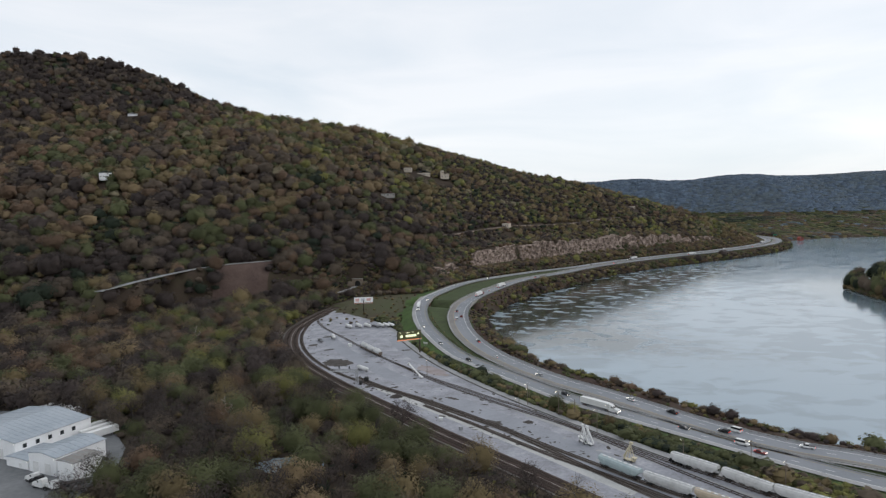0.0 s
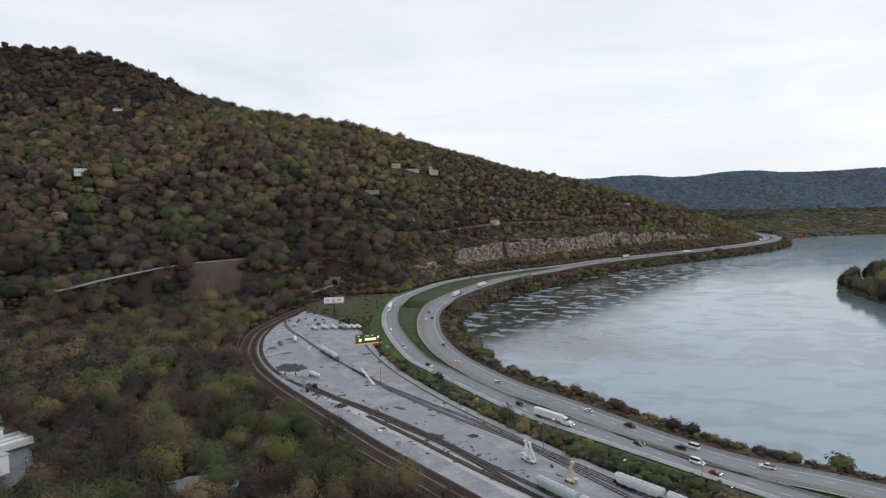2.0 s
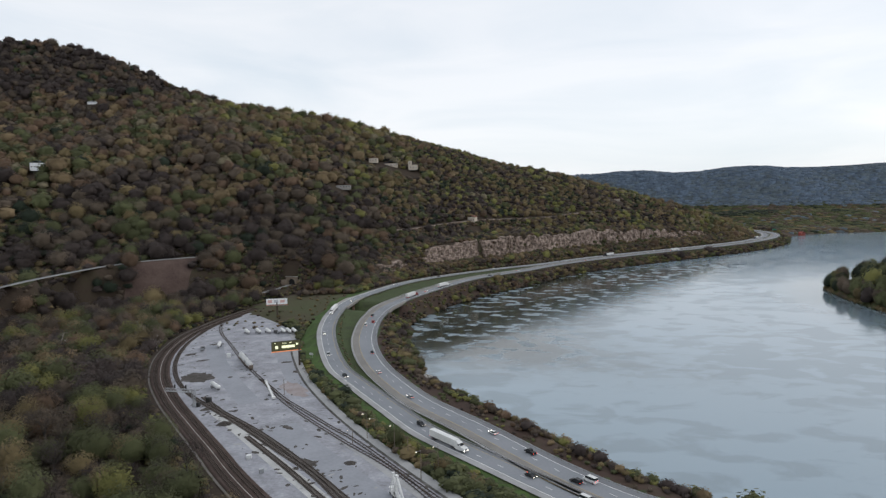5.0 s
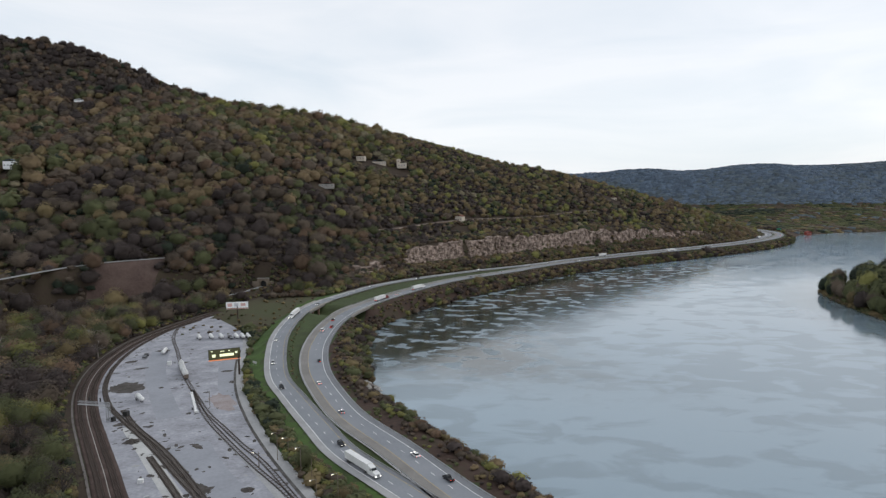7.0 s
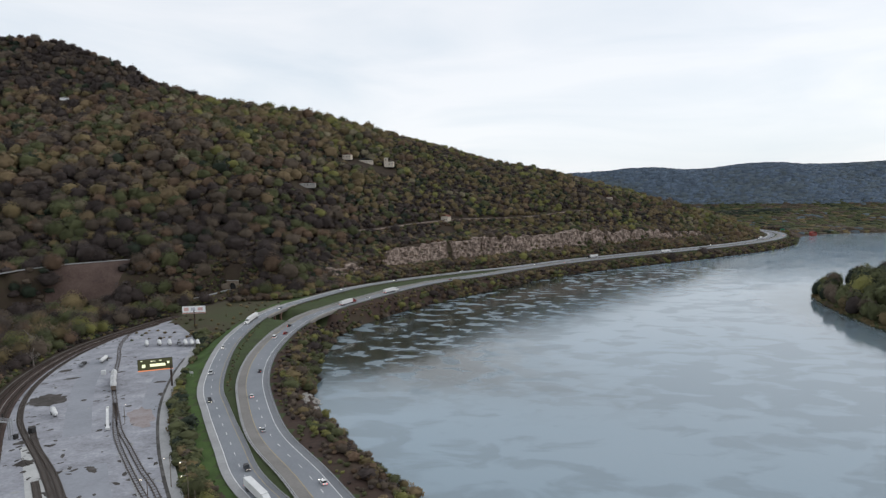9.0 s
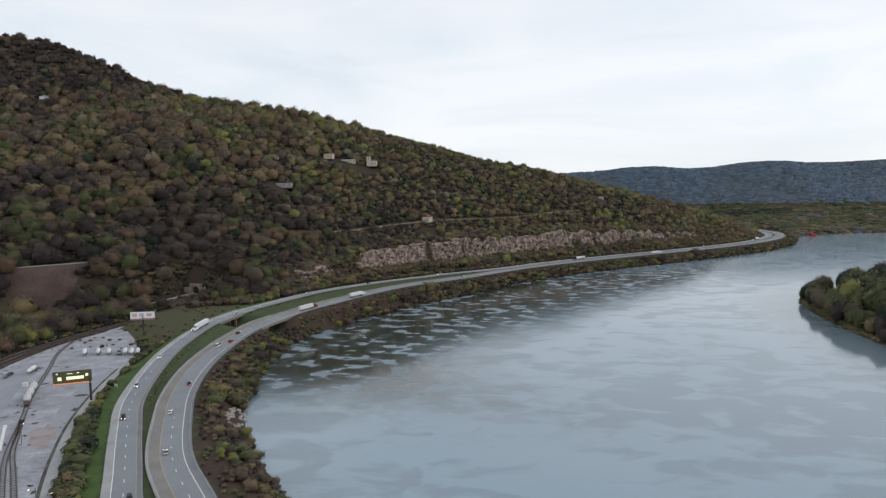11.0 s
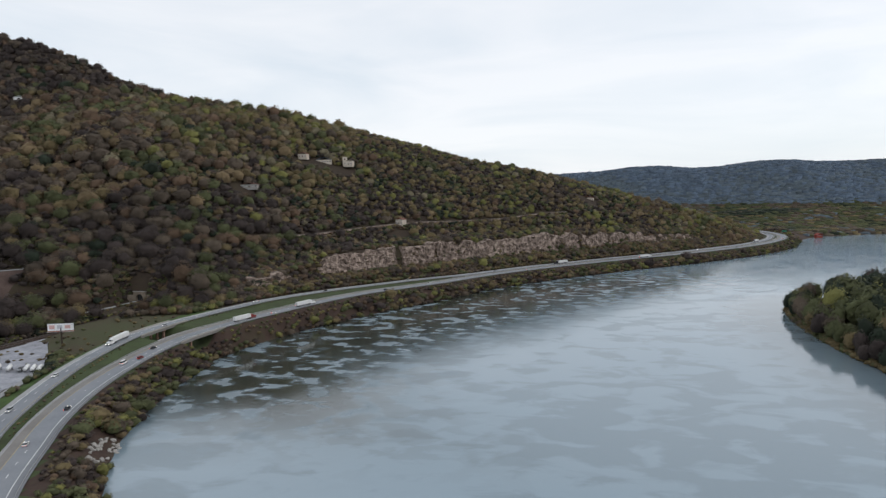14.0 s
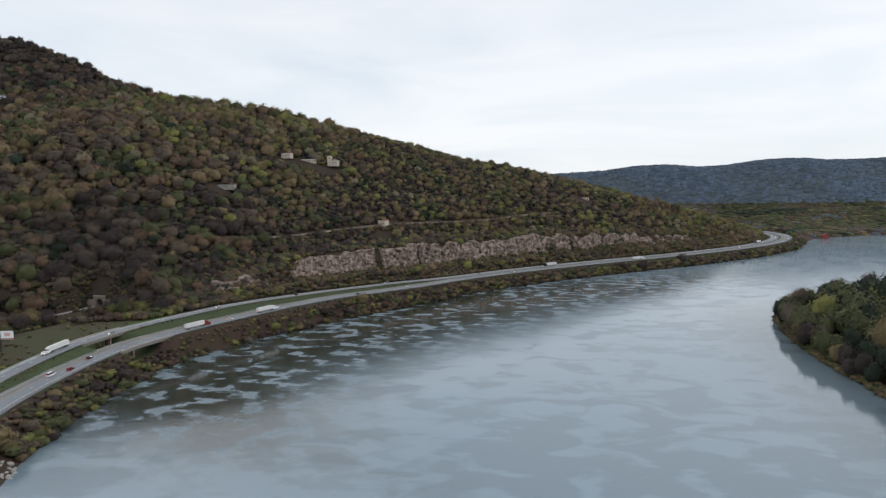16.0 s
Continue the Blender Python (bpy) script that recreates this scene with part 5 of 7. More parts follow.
def car(kind, colour, place, label):
    """A car at a pose, nose towards +x."""
    ob = new({"sedan": "sedan", "suv": "suv", "pickup": "pickup_truck", "van": "van"}[kind])
    tagged(ob, label, "car" if kind != "van" else "van", group="traffic on the highway")
    L, H, W = {"sedan": (4.7, 1.45, 1.8), "suv": (4.8, 1.75, 1.9), "pickup": (5.6, 1.85, 1.95), "van": (5.6, 2.3, 2.0)}[kind]
    belt = H * 0.58
    paint = PAINT[colour]
    part("body", prism([(-L / 2, 0.35), (-L / 2 + 0.05, belt - 0.1), (-L / 2 + 0.3, belt), (L / 2 - 1.3, belt), (L / 2 - 0.15, belt - 0.18), (L / 2, 0.55), (L / 2 - 0.1, 0.3)], W / 2, bevel=0.06), paint, ob)
    x0, x1 = {"sedan": (-1.75, 1.0), "suv": (-2.3, 1.0), "pickup": (-0.7, 1.5), "van": (-2.7, 1.9)}[kind]
    part("windows", prism([(x0 + 0.02, belt), (x0 + (0.55 if kind == "sedan" else 0.2), H - 0.08), (x1 - 0.75, H - 0.08), (x1, belt)], W / 2 - 0.06, top_in=0.16), M_GLASS, ob, "dark tinted windows")
    part("roof", prism([(x0 + (0.5 if kind == "sedan" else 0.12), H - 0.1), (x0 + (0.65 if kind == "sedan" else 0.25), H), (x1 - 0.9, H), (x1 - 0.72, H - 0.1)], W / 2 - 0.17), paint, ob)
    if kind == "pickup":
        part("bed", box((-1.75, 0, belt + 0.02), (1.9, W - 0.3, 0.05)), M_CHASSIS, ob, "dark open load bed")
    for x in (-L * 0.31, L * 0.31):
        for y in (-W / 2 + 0.1, W / 2 - 0.1):
            wheel(ob, x, y, 0.34)
    for y in (-W * 0.36, W * 0.36):
        part("headlight", box((L / 2 - 0.06, y, 0.66), (0.06, 0.34, 0.14)), M_HEAD, ob, "lit white headlight")
        part("tail_light", box((-L / 2 + 0.0, y, belt - 0.2), (0.06, 0.26, 0.16)), M_TAIL, ob, "red tail light")
    ob.matrix_world = place
    return ob


def lorry(colour, place, label, trailer=True, name="semi_truck"):
    """A long-nosed tractor, with its box trailer; nose towards +x, the tractor's front at about x = 11."""
    ob = new(name)
    tagged(ob, label, "truck", group="traffic on the highway")
    paint = PAINT[colour]
    ox = 0.0 if trailer else -6.0
    cab = part("cab", prism([(4.6 + ox, 0.9), (4.6 + ox, 3.5), (5.2 + ox, 3.9), (7.4 + ox, 3.2), (8.0 + ox, 2.3), (10.1 + ox, 2.05), (10.5 + ox, 1.5), (10.5 + ox, 0.6), (5.2 + ox, 0.6)], 1.18, top_in=0.1, bevel=0.06), paint, ob)
    part("windscreen", prism([(7.44 + ox, 3.15), (7.5 + ox, 3.17), (8.06 + ox, 2.34), (8.0 + ox, 2.3)], 1.0), M_GLASS, cab, "dark windscreen")
    for y in (-1.13, 1.13):
        part("side_window", box((7.0 + ox, y, 2.65), (0.8, 0.05, 0.6)), M_GLASS, cab)
        part("headlight", box((10.5 + ox, y * 0.8, 1.1), (0.08, 0.35, 0.25)), M_HEAD, cab, "lit white headlight")
    part("grille", box((10.52 + ox, 0, 1.3), (0.05, 1.0, 0.9)), M_RIM, cab, "bright metal grille")
    part("frame", box((5.4 + ox, 0, 0.75), (8.6, 0.9, 0.3)), M_CHASSIS, ob)
    for x in (3.0, 4.3, 9.4):
        for y in (-1.05, 1.05):
            wheel(ob, x + ox, y, 0.5, 0.35)
    if trailer:
        bodyp = part("trailer_body", box((-3.4, 0, 2.65), (16.0, 2.55, 2.75), bevel=0.05), M_WHITE, ob, "white box trailer")
        part("door_seam", box((-11.42, 0, 2.65), (0.04, 0.05, 2.6)), M_CHASSIS, bodyp)
        part("skirt", box((-3.4, 0, 1.15), (15.6, 2.3, 0.25)), M_CHASSIS, ob)
        for x in (-9.6, -8.2):
            for y in (-1.05, 1.05):
                wheel(ob, x, y, 0.5, 0.4)
        for y in (-1.0, 1.0):
            part("tail_light", box((-11.45, y, 1.2), (0.05, 0.3, 0.15)), M_TAIL, ob, "red tail light")
    ob.matrix_world = place
    return ob


def lane(line, off, x, y, back=False, z=None):
    """The pose of a vehicle on the lane that runs at off from a curve, abreast of x, y."""
    path = shifted(line, off)
    _, _, at = near(np.array([[x, y]]), path)
    px, py = along(path, at, 0)[0], along(path, at, 1)[0]
    k = int(min(at[0], len(path) - 2))
    d = path[k + 1, :2] - path[k, :2]
    a = math.atan2(d[1], d[0]) + (math.pi if back else 0)
    h = float(road_z(py)) if z is None else z
    slope = math.atan2(float(road_z(py + 3) - road_z(py - 3)), 6.0) if z is None else 0.0
    return Matrix.Translation((px, py, h + 0.03)) @ Matrix.Rotation(a, 4, "Z") @ Matrix.Rotation(slope if back else -slope, 4, "Y")


A1, A2, B1, B2 = 5.2, 9.0, -5.8, -10.1
lorry("white", lane(EDGE_A, A1, 76.3, 313.4, True), "white semi truck with a white box trailer on the highway")
lorry("white", lane(EDGE_A, A1, -18.4, 576.5, True), "white semi truck with a white box trailer on the highway")
lorry("white", lane(EDGE_A, A1, 173.3, 205.8, True), "white semi truck with a white box trailer on the highway")
lorry("dark red", lane(EDGE_B, B1, 26.2, 650.2), "dark red semi truck with a white box trailer on the highway")
lorry("white", lane(EDGE_B, B1, 65.2, 707.9), "white semi truck with a white box trailer on the highway")
lorry("black", lane(EDGE_A, A2, 307.6, 1024, True), "black semi truck with a white box trailer on the highway")
lorry("white", lane(EDGE_B, B1, 419.9, 1101.3), "white semi truck with a white box trailer on the highway")
lorry("dark blue", lane(EDGE_A, A1, 653.4, 1319.6, True), "dark blue semi truck with a white box trailer on the highway")
for line, off, x, y, kind, colour in (
    (EDGE_A, A2, 65.7, 338.3, "suv", "black"), (EDGE_A, A1, 18.2, 415.1, "suv", "black"), (EDGE_A, A1, -8.7, 509.2, "sedan", "white"), (EDGE_A, A2, -5.2, 621.8, "sedan", "silver"),
    (EDGE_A, A1, 15.1, 724.1, "sedan", "white"), (EDGE_A, A2, 47.4, 801.6, "sedan", "black"), (EDGE_A, A1, 121.7, 885.5, "suv", "white"), (EDGE_A, A2, 104.3, 282.6, "sedan", "black"),
    (EDGE_A, A1, 126.8, 256.1, "sedan", "dark red"), (EDGE_A, A2, 119.9, 262.2, "van", "white"), (EDGE_A, A1, 1.8, 458.9, "suv", "silver"), (EDGE_A, A2, 222.5, 951.9, "sedan", "silver"),
    (EDGE_A, A1, 531.8, 1186, "suv", "white"), (EDGE_A, A2, 734, 1412.7, "sedan", "white"), (EDGE_A, A1, 765, 1506.6, "suv", "silver"),
    (EDGE_B, B1, 95.5, 326.9, "sedan", "white"), (EDGE_B, B1, 109.3, 306.1, "pickup", "black"), (EDGE_B, B2, 38.4, 423.8, "sedan", "white"), (EDGE_B, B1, 29.1, 462.5, "sedan", "black"),
    (EDGE_B, B2, 6.5, 530.3, "van", "white"), (EDGE_B, B1, 14.8, 540.7, "suv", "dark red"), (EDGE_B, B2, 13.3, 561, "sedan", "black"), (EDGE_B, B1, 43.3, 675.1, "sedan", "white"),
    (EDGE_B, B1, 148.1, 261, "pickup", "white"), (EDGE_B, B2, 121, 278.9, "suv", "black"), (EDGE_B, B1, 128.8, 281.5, "van", "white"), (EDGE_B, B2, 62, 379.4, "sedan", "silver"),
    (EDGE_B, B1, 113.6, 801.7, "sedan", "dark blue"), (EDGE_B, B2, 150.9, 856.3, "suv", "white"), (EDGE_B, B1, 257.2, 970.2, "sedan", "white"), (EDGE_B, B2, 587.9, 1235.4, "sedan", "silver"), (EDGE_B, B1, 719.6, 1385.5, "suv", "white"),
):
    words = {"sedan": "sedan", "suv": "sport utility car", "pickup": "pickup truck", "van": "panel van"}[kind]
    car(kind, colour, lane(line, off, x, y, line is EDGE_A), f"{colour} {words} with lit lamps on the grey highway")

# ---------------------------------------------------------------- rail yard things


def hopper_car(colour, place):
    """A covered hopper: curved-side body, roof walk, sloped ends, two bogies."""
    ob = new("hopper_car")
    tagged(ob, f"{colour} covered hopper railcar standing on a yard track", "railcar", group="railcars in the yard")
    paint = M_HOPPER[colour]
    n = 7
    sect = [(-1.35, 1.5), (-1.58, 2.3), (-1.6, 3.4), (-1.35, 4.2), (-0.7, 4.5), (0.7, 4.5), (1.35, 4.2), (1.6, 3.4), (1.58, 2.3), (1.35, 1.5)]
    bm = bmesh.new()
    rings = []
    for x, s, lift in ((-9.2, 0.9, 1.5), (-8.2, 1.0, 0.7), (-7.4, 1.0, 0.0), (7.4, 1.0, 0.0), (8.2, 1.0, 0.7), (9.2, 0.9, 1.5)):
        rings.append([bm.verts.new((x, y * s, max(z, 1.5 + lift))) for y, z in sect])
    for a, b in zip(rings, rings[1:]):
        for i in range(len(sect)):
            j = (i + 1) % len(sect)
            bm.faces.new((a[i], a[j], b[j], b[i]))
    bm.faces.new(rings[0][::-1])
    bm.faces.new(rings[-1])
    body = part("body", bm, paint, ob)
    for k in range(11):
        x = -8.0 + 1.6 * k
        for s in (-1, 1):
            part("rib", box((x, s * 1.6, 2.85), (0.1, 0.07, 1.9)), paint, body)
    for k in range(n):
        part("roof_hatch", box((-7.2 + 14.4 * k / (n - 1), 0, 4.56), (1.2, 0.75, 0.12), bevel=0.03), M_WHITE, body, "white roof hatch")
    for s in (-1, 1):
        part("roof_walk", box((0, s * 0.62, 4.6), (17.4, 0.3, 0.05)), M_STEEL, body)
        part("end_ladder", box((s * 9.0, -1.2, 2.4), (0.06, 0.45, 2.4)), M_STEEL, body)
    part("underframe", box((0, 0, 1.15), (18.6, 0.8, 0.4)), M_CHASSIS, ob)
    for k in (-3.8, 0, 3.8):
        bm = bmesh.new()
        bmesh.ops.create_cone(bm, cap_ends=True, segments=4, radius1=0.6, radius2=1.9, depth=1.1)
        bmesh.ops.transform(bm, matrix=Matrix.Translation((k, 0, 1.25)) @ Matrix.Rotation(radians(45), 4, "Z"), verts=bm.verts[:])
        part("discharge_chute", bm, paint, ob)
    for x in (-6.9, 6.9):
        bogie = part("bogie", box((x, 0, 0.6), (2.4, 2.0, 0.35), bevel=0.05), M_CHASSIS, ob)
        for dx in (-0.85, 0.85):
            part("wheelset", rod((x + dx, -0.85, 0.46), (x + dx, 0.85, 0.46), 0.42, n=14), M_RAIL, bogie)
    ob.matrix_world = place
    return ob


for line, x, y, colour in (
    (FAN_A, 65.7, 238.8, "pale blue-green"), (FAN_A, 78.6, 223.3, "pale grey"), (FAN_A, 91, 208.7, "tan"), (FAN_A, 105.3, 196.3, "pale grey"),
    (FAN_B, 94.3, 240.6, "pale grey"), (FAN_B, 107.4, 225.1, "pale grey"), (FAN_B, 118.8, 210.5, "pale grey"), (FAN_B, 133.9, 199, "pale blue-green"),
):
    hopper_car(colour, lane(line, 0.0, x, y, z=8.35))


def bulge_car(place, end):
    """A short railcar with one rounded bin."""
    ob = new("cement_car")
    tagged(ob, f"dirty white short rounded hopper railcar with a {end} end", "railcar", group="railcars in the yard")
    bm = bmesh.new()
    bmesh.ops.create_uvsphere(bm, u_segments=18, v_segments=12, radius=1.0)
    for w in bm.verts:
        x, y, z = w.co
        w.co = (4.9 * math.copysign(abs(x) ** 0.6, x), 1.62 * y, 2.9 + 1.75 * z)
    b = part("bin", bm, M_HOPPER["pale grey"], ob, smooth_shade=True)
    for x in (-2.2, 2.2):
        part("hatch", rod((x, 0, 4.5), (x, 0, 4.8), 0.5, n=12), M_WHITE, b)
    part("roof_walk", box((0, 0, 4.72), (7.6, 0.5, 0.06)), M_STEEL, b)
    part("underframe", box((0, 0, 1.05), (10.4, 2.2, 0.45), bevel=0.05), M_WOOD, ob, "rusty brown underframe")
    part("end_plate", box((-5.0, 0, 2.0), (0.2, 2.4, 1.8)), M_WOOD if end == "rusty" else M_STEEL, ob)
    for x in (-3.7, 3.7):
        bogie = part("bogie", box((x, 0, 0.6), (2.2, 2.0, 0.35), bevel=0.05), M_CHASSIS, ob)
        for dx in (-0.75, 0.75):
            part("wheelset", rod((x + dx, -0.85, 0.46), (x + dx, 0.85, 0.46), 0.42, n=14), M_RAIL, bogie)
    ob.matrix_world = place


for x, y, end in ((-53.8, 452.6, "grey"), (-48.2, 443.4, "grey"), (-42.7, 434.2, "rusty")):
    bulge_car(lane(MIDDLE, 0.0, x, y, True, z=8.25) @ Matrix.Rotation(math.pi, 4, "Z"), end)


def tank_trailer(place, label, rusty=False):
    """A pneumatic tank trailer: barrel, cones below, wheels, landing legs."""
    ob = new("tank_trailer")
    tagged(ob, label, "trailer", group="trailers parked in a row")
    bm = rod((-4.6, 0, 2.3), (4.6, 0, 2.3), 1.15, n=18)
    for x, s in ((-4.6, -1), (4.6, 1)):
        rod((x, 0, 2.3), (x + s * 0.7, 0, 2.3), 1.15, 0.5, bm, 18)
    part("tank", bm, M_WOOD if rusty else M_WHITE, ob, smooth_shade=True)
    for x in (-2.4, 2.2):
        part("cone", rod((x, 0, 1.6), (x, 0, 0.75), 0.95, 0.2, n=12), M_WHITE, ob)
    part("frame", box((0, 0, 1.0), (9.4, 1.1, 0.2)), M_CHASSIS, ob)
    for x in (-4.2, -2.9):
        for y in (-1.0, 1.0):
            wheel(ob, x, y, 0.5, 0.35)
    for y in (-0.6, 0.6):
        part("landing_leg", box((3.6, y, 0.5), (0.15, 0.15, 1.0)), M_STEEL, ob)
    ob.matrix_world = place


def flat_trailer(place, label):
    ob = new("flatbed_trailer")
    tagged(ob, label, "trailer", group="trailers parked in a row")
    part("deck", box((0, 0, 1.25), (11.0, 2.5, 0.25), bevel=0.04), M_CHASSIS, ob, "dark steel deck")
    part("headboard", box((5.4, 0, 1.9), (0.12, 2.4, 1.2)), M_STEEL, ob)
    part("beam", box((0, 0, 0.95), (10.2, 0.9, 0.35)), M_CHASSIS, ob)
    for x in (-4.4, -3.1):
        for y in (-1.05, 1.05):
            wheel(ob, x, y, 0.5, 0.35)
    for y in (-0.6, 0.6):
        part("landing_leg", box((3.6, y, 0.5), (0.15, 0.15, 1.0)), M_STEEL, ob)
    ob.matrix_world = place


for k, (x, y) in enumerate(((-75.6, 529.5), (-67.9, 531.7), (-60.7, 531.7))):
    tank_trailer(pose(x, y, 8.0, 0, 0, -60), "white pneumatic tank trailer parked at the yard's edge")
flat_trailer(pose(-54.1, 532, 8.0, 0, 0, -60), "dark empty flatbed trailer parked at the yard's edge")
for x, y in ((-49.8, 531.9), (-45.4, 531.9), (-41.1, 531.7)):
    tank_trailer(pose(x, y, 8.0, 0, 0, -62), "white pneumatic tank trailer parked at the yard's edge")
tank_trailer(pose(-81.2, 488.6, 8.0, 0, 0, -75), "white tank trailer standing alone in the yard")
tank_trailer(pose(-47.9, 393, 8.0, 0, 0, -50), "white tank trailer standing alone in the yard")
flat_trailer(pose(-89.5, 480.4, 8.0, 0, 0, -70), "dark empty flatbed trailer abandoned by the tracks")


def conveyor(place, label, length=15.0, rise=5.5):
    """A mobile loading conveyor: inclined truss, belt, undercarriage, feed hopper."""
    ob = new("conveyor")
    tagged(ob, label, "conveyor", group="loading machines")
    a = math.degrees(math.atan2(rise, length))
    part("belt", box((0, 0, 0.9 + rise / 2), (length, 0.9, 0.16), tilt=-a), M_WHITE, ob, "white conveyor trough")
    bm = bmesh.new()
    for s in (-0.5, 0.5):
        for h in (0.25, -0.45):
            rod((-length / 2, s, 0.9 + h), (length / 2, s, 0.9 + rise + h), 0.06, bm=bm, n=4)
        for k in range(10):
            u, w = k / 10, (k + 1) / 10
            rod((-length / 2 + length * u, s, 0.45 + rise * u), (-length / 2 + length * w, s, 1.15 + rise * w), 0.04, bm=bm, n=4)
    part("truss", bm, M_WHITE, ob)
    for y in (-1.0, 1.0):
        part("strut", rod((-1.5, y, 0.5), (2.2, y * 0.5, 0.6 + rise * 0.64), 0.1, n=6), M_STEEL, ob)
        wheel(ob, -1.5, y, 0.5, 0.3)
    part("axle", rod((-1.5, -1, 0.5), (-1.5, 1, 0.5), 0.1, n=6), M_STEEL, ob)
    part("feed_hopper", box((-length / 2 - 0.4, 0, 0.8), (1.6, 1.7, 1.0), bevel=0.08), M_WHITE, ob)
    part("head_box", box((length / 2 + 0.2, 0, rise + 0.9), (1.1, 1.2, 0.9), bevel=0.08), M_WHITE, ob)
    ob.matrix_world = place


conveyor(pose(-15.9, 382.6, 8.0, 0, 0, 120), "white inclined loading conveyor beside a yard track", 15, 4.5)


def silo_lift(place, mat, label):
    """A folded loading machine: upright A-frame with two raised arms on a wheeled base."""
    ob = new("loading_machine")
    tagged(ob, label, "loading machine", group="loading machines")
    part("base", box((0, 0, 0.7), (4.6, 1.8, 0.4), bevel=0.06), mat, ob)
    for y in (-1.0, 1.0):
        part("leg", rod((-1.6, y, 0.8), (0.2, y * 0.4, 6.4), 0.16, n=6), mat, ob)
        part("leg", rod((1.8, y, 0.8), (0.2, y * 0.4, 6.4), 0.16, n=6), mat, ob)
        wheel(ob, -1.5, y, 0.45, 0.3)
        wheel(ob, 1.5, y, 0.45, 0.3)
    part("tube", rod((-2.6, 0, 1.2), (0.9, 0, 7.6), 0.42, n=10), mat, ob)
    part("hopper", rod((2.3, 0, 0.9), (2.3, 0, 2.2), 0.4, 1.1, n=10), mat, ob)
    part("head", box((0.7, 0, 7.5), (1.3, 1.0, 0.8), bevel=0.08), mat, ob)
    part("cross_bar", rod((0.2, -1.1, 4.2), (0.2, 1.1, 4.2), 0.09, n=6), mat, ob)
    ob.matrix_world = place


M_CREAM = material("cream_paint", [(0.52, 0.46, 0.32), (0.62, 0.56, 0.42)], roughness=0.55, scale=0.4)
silo_lift(pose(60.8, 268.5, 8.0, 0, 0, 130), M_WHITE, "white folded grain loading machine on the yard")
silo_lift(pose(59.3, 270.5, 8.0, 0, 0, 115), M_WHITE, "white folded grain loading machine on the yard")
silo_lift(pose(72.8, 250.5, 8.0, 0, 0, -50), M_CREAM, "cream-painted loading machine between two tracks")
lorry("black", lane(MIDDLE, 4.5, 82.5, 240.1, z=8.0) @ Matrix.Translation((0, 0, 0)), "black bobtail tractor parked between the tracks", False, "tractor_unit")


def signal_bridge():
    """A cantilever signal gantry over the two main tracks."""
    ob = new("signal_gantry")
    tagged(ob, "galvanised lattice signal gantry over the main tracks", "signal gantry")
    L = 15.0
    for y in (-0.6, 0.6):
        for x in (0, 1.2):
            part("post", rod((x, y, 0), (x, y, 8.6), 0.12, n=6), M_STEEL, ob)
    bm = bmesh.new()
    for k in range(7):
        z = 0.4 + 1.15 * k
        for y in (-0.6, 0.6):
            rod((0, y, z), (1.2, y, z + 1.1), 0.05, bm=bm, n=4)
        for x in (0, 1.2):
            rod((x, -0.6, z), (x, 0.6, z + 1.1), 0.05, bm=bm, n=4)
    part("post_lattice", bm, M_STEEL, ob)
    bm = bmesh.new()
    for y in (-0.6, 0.6):
        for z in (7.2, 8.6):
            rod((1.2, y, z), (-L, y, z), 0.11, bm=bm, n=6)
        for k in range(11):
            x = 1.2 - k * (L + 1.2) / 11
            rod((x, y, 7.2), (x - (L + 1.2) / 22, y, 8.6), 0.06, bm=bm, n=4)
            rod((x - (L + 1.2) / 22, y, 8.6), (x - (L + 1.2) / 11, y, 7.2), 0.06, bm=bm, n=4)
    part("truss", bm, M_STEEL, ob)
    part("walkway", box((-L / 2 + 0.6, 0, 7.2), (L + 1.2, 1.2, 0.08)), M_STEEL, ob)
    for x in (-4, -10):
        head = part("signal_head", box((x, 0.9, 9.4), (0.6, 0.25, 1.9), bevel=0.04), M_CHASSIS, ob, "black signal head")
        for k in range(3):
            part("lens", rod((x, 1.03, 8.8 + 0.6 * k), (x, 1.1, 8.8 + 0.6 * k), 0.12, n=10), M_GLASS, head)
    part("cabinet", box((2.6, 0.5, 1.0), (1.4, 1.6, 2.0), bevel=0.05), M_CHASSIS, ob, "dark equipment cabinet")
    ob.matrix_world = pose(-48.4, 364.9, 8.0, 0, 0, -10)


signal_bridge()


def lamp_post(x, y, z, h, lit=True, label="tall grey light pole with a lit lamp beside the yard", arm=1.6, turn=0.0):
    ob = new("light_pole")
    tagged(ob, label, "light pole", group="light poles")
    part("pole", rod((0, 0, 0), (0, 0, h), 0.16, 0.09, n=8), M_WOOD, ob)
    if arm:
        part("arm", rod((0, 0, h - 0.2), (arm, 0, h), 0.05, n=6), M_STEEL, ob)
        head = part("lamp_head", box((arm + 0.3, 0, h), (0.9, 0.35, 0.18), bevel=0.05), M_STEEL, ob)
        if lit:
            part("lens", box((arm + 0.35, 0, h - 0.12), (0.6, 0.3, 0.08)), M_SODIUM, head, "glowing warm lamp lens")
    ob.matrix_world = pose(x, y, z, 0, 0, turn)


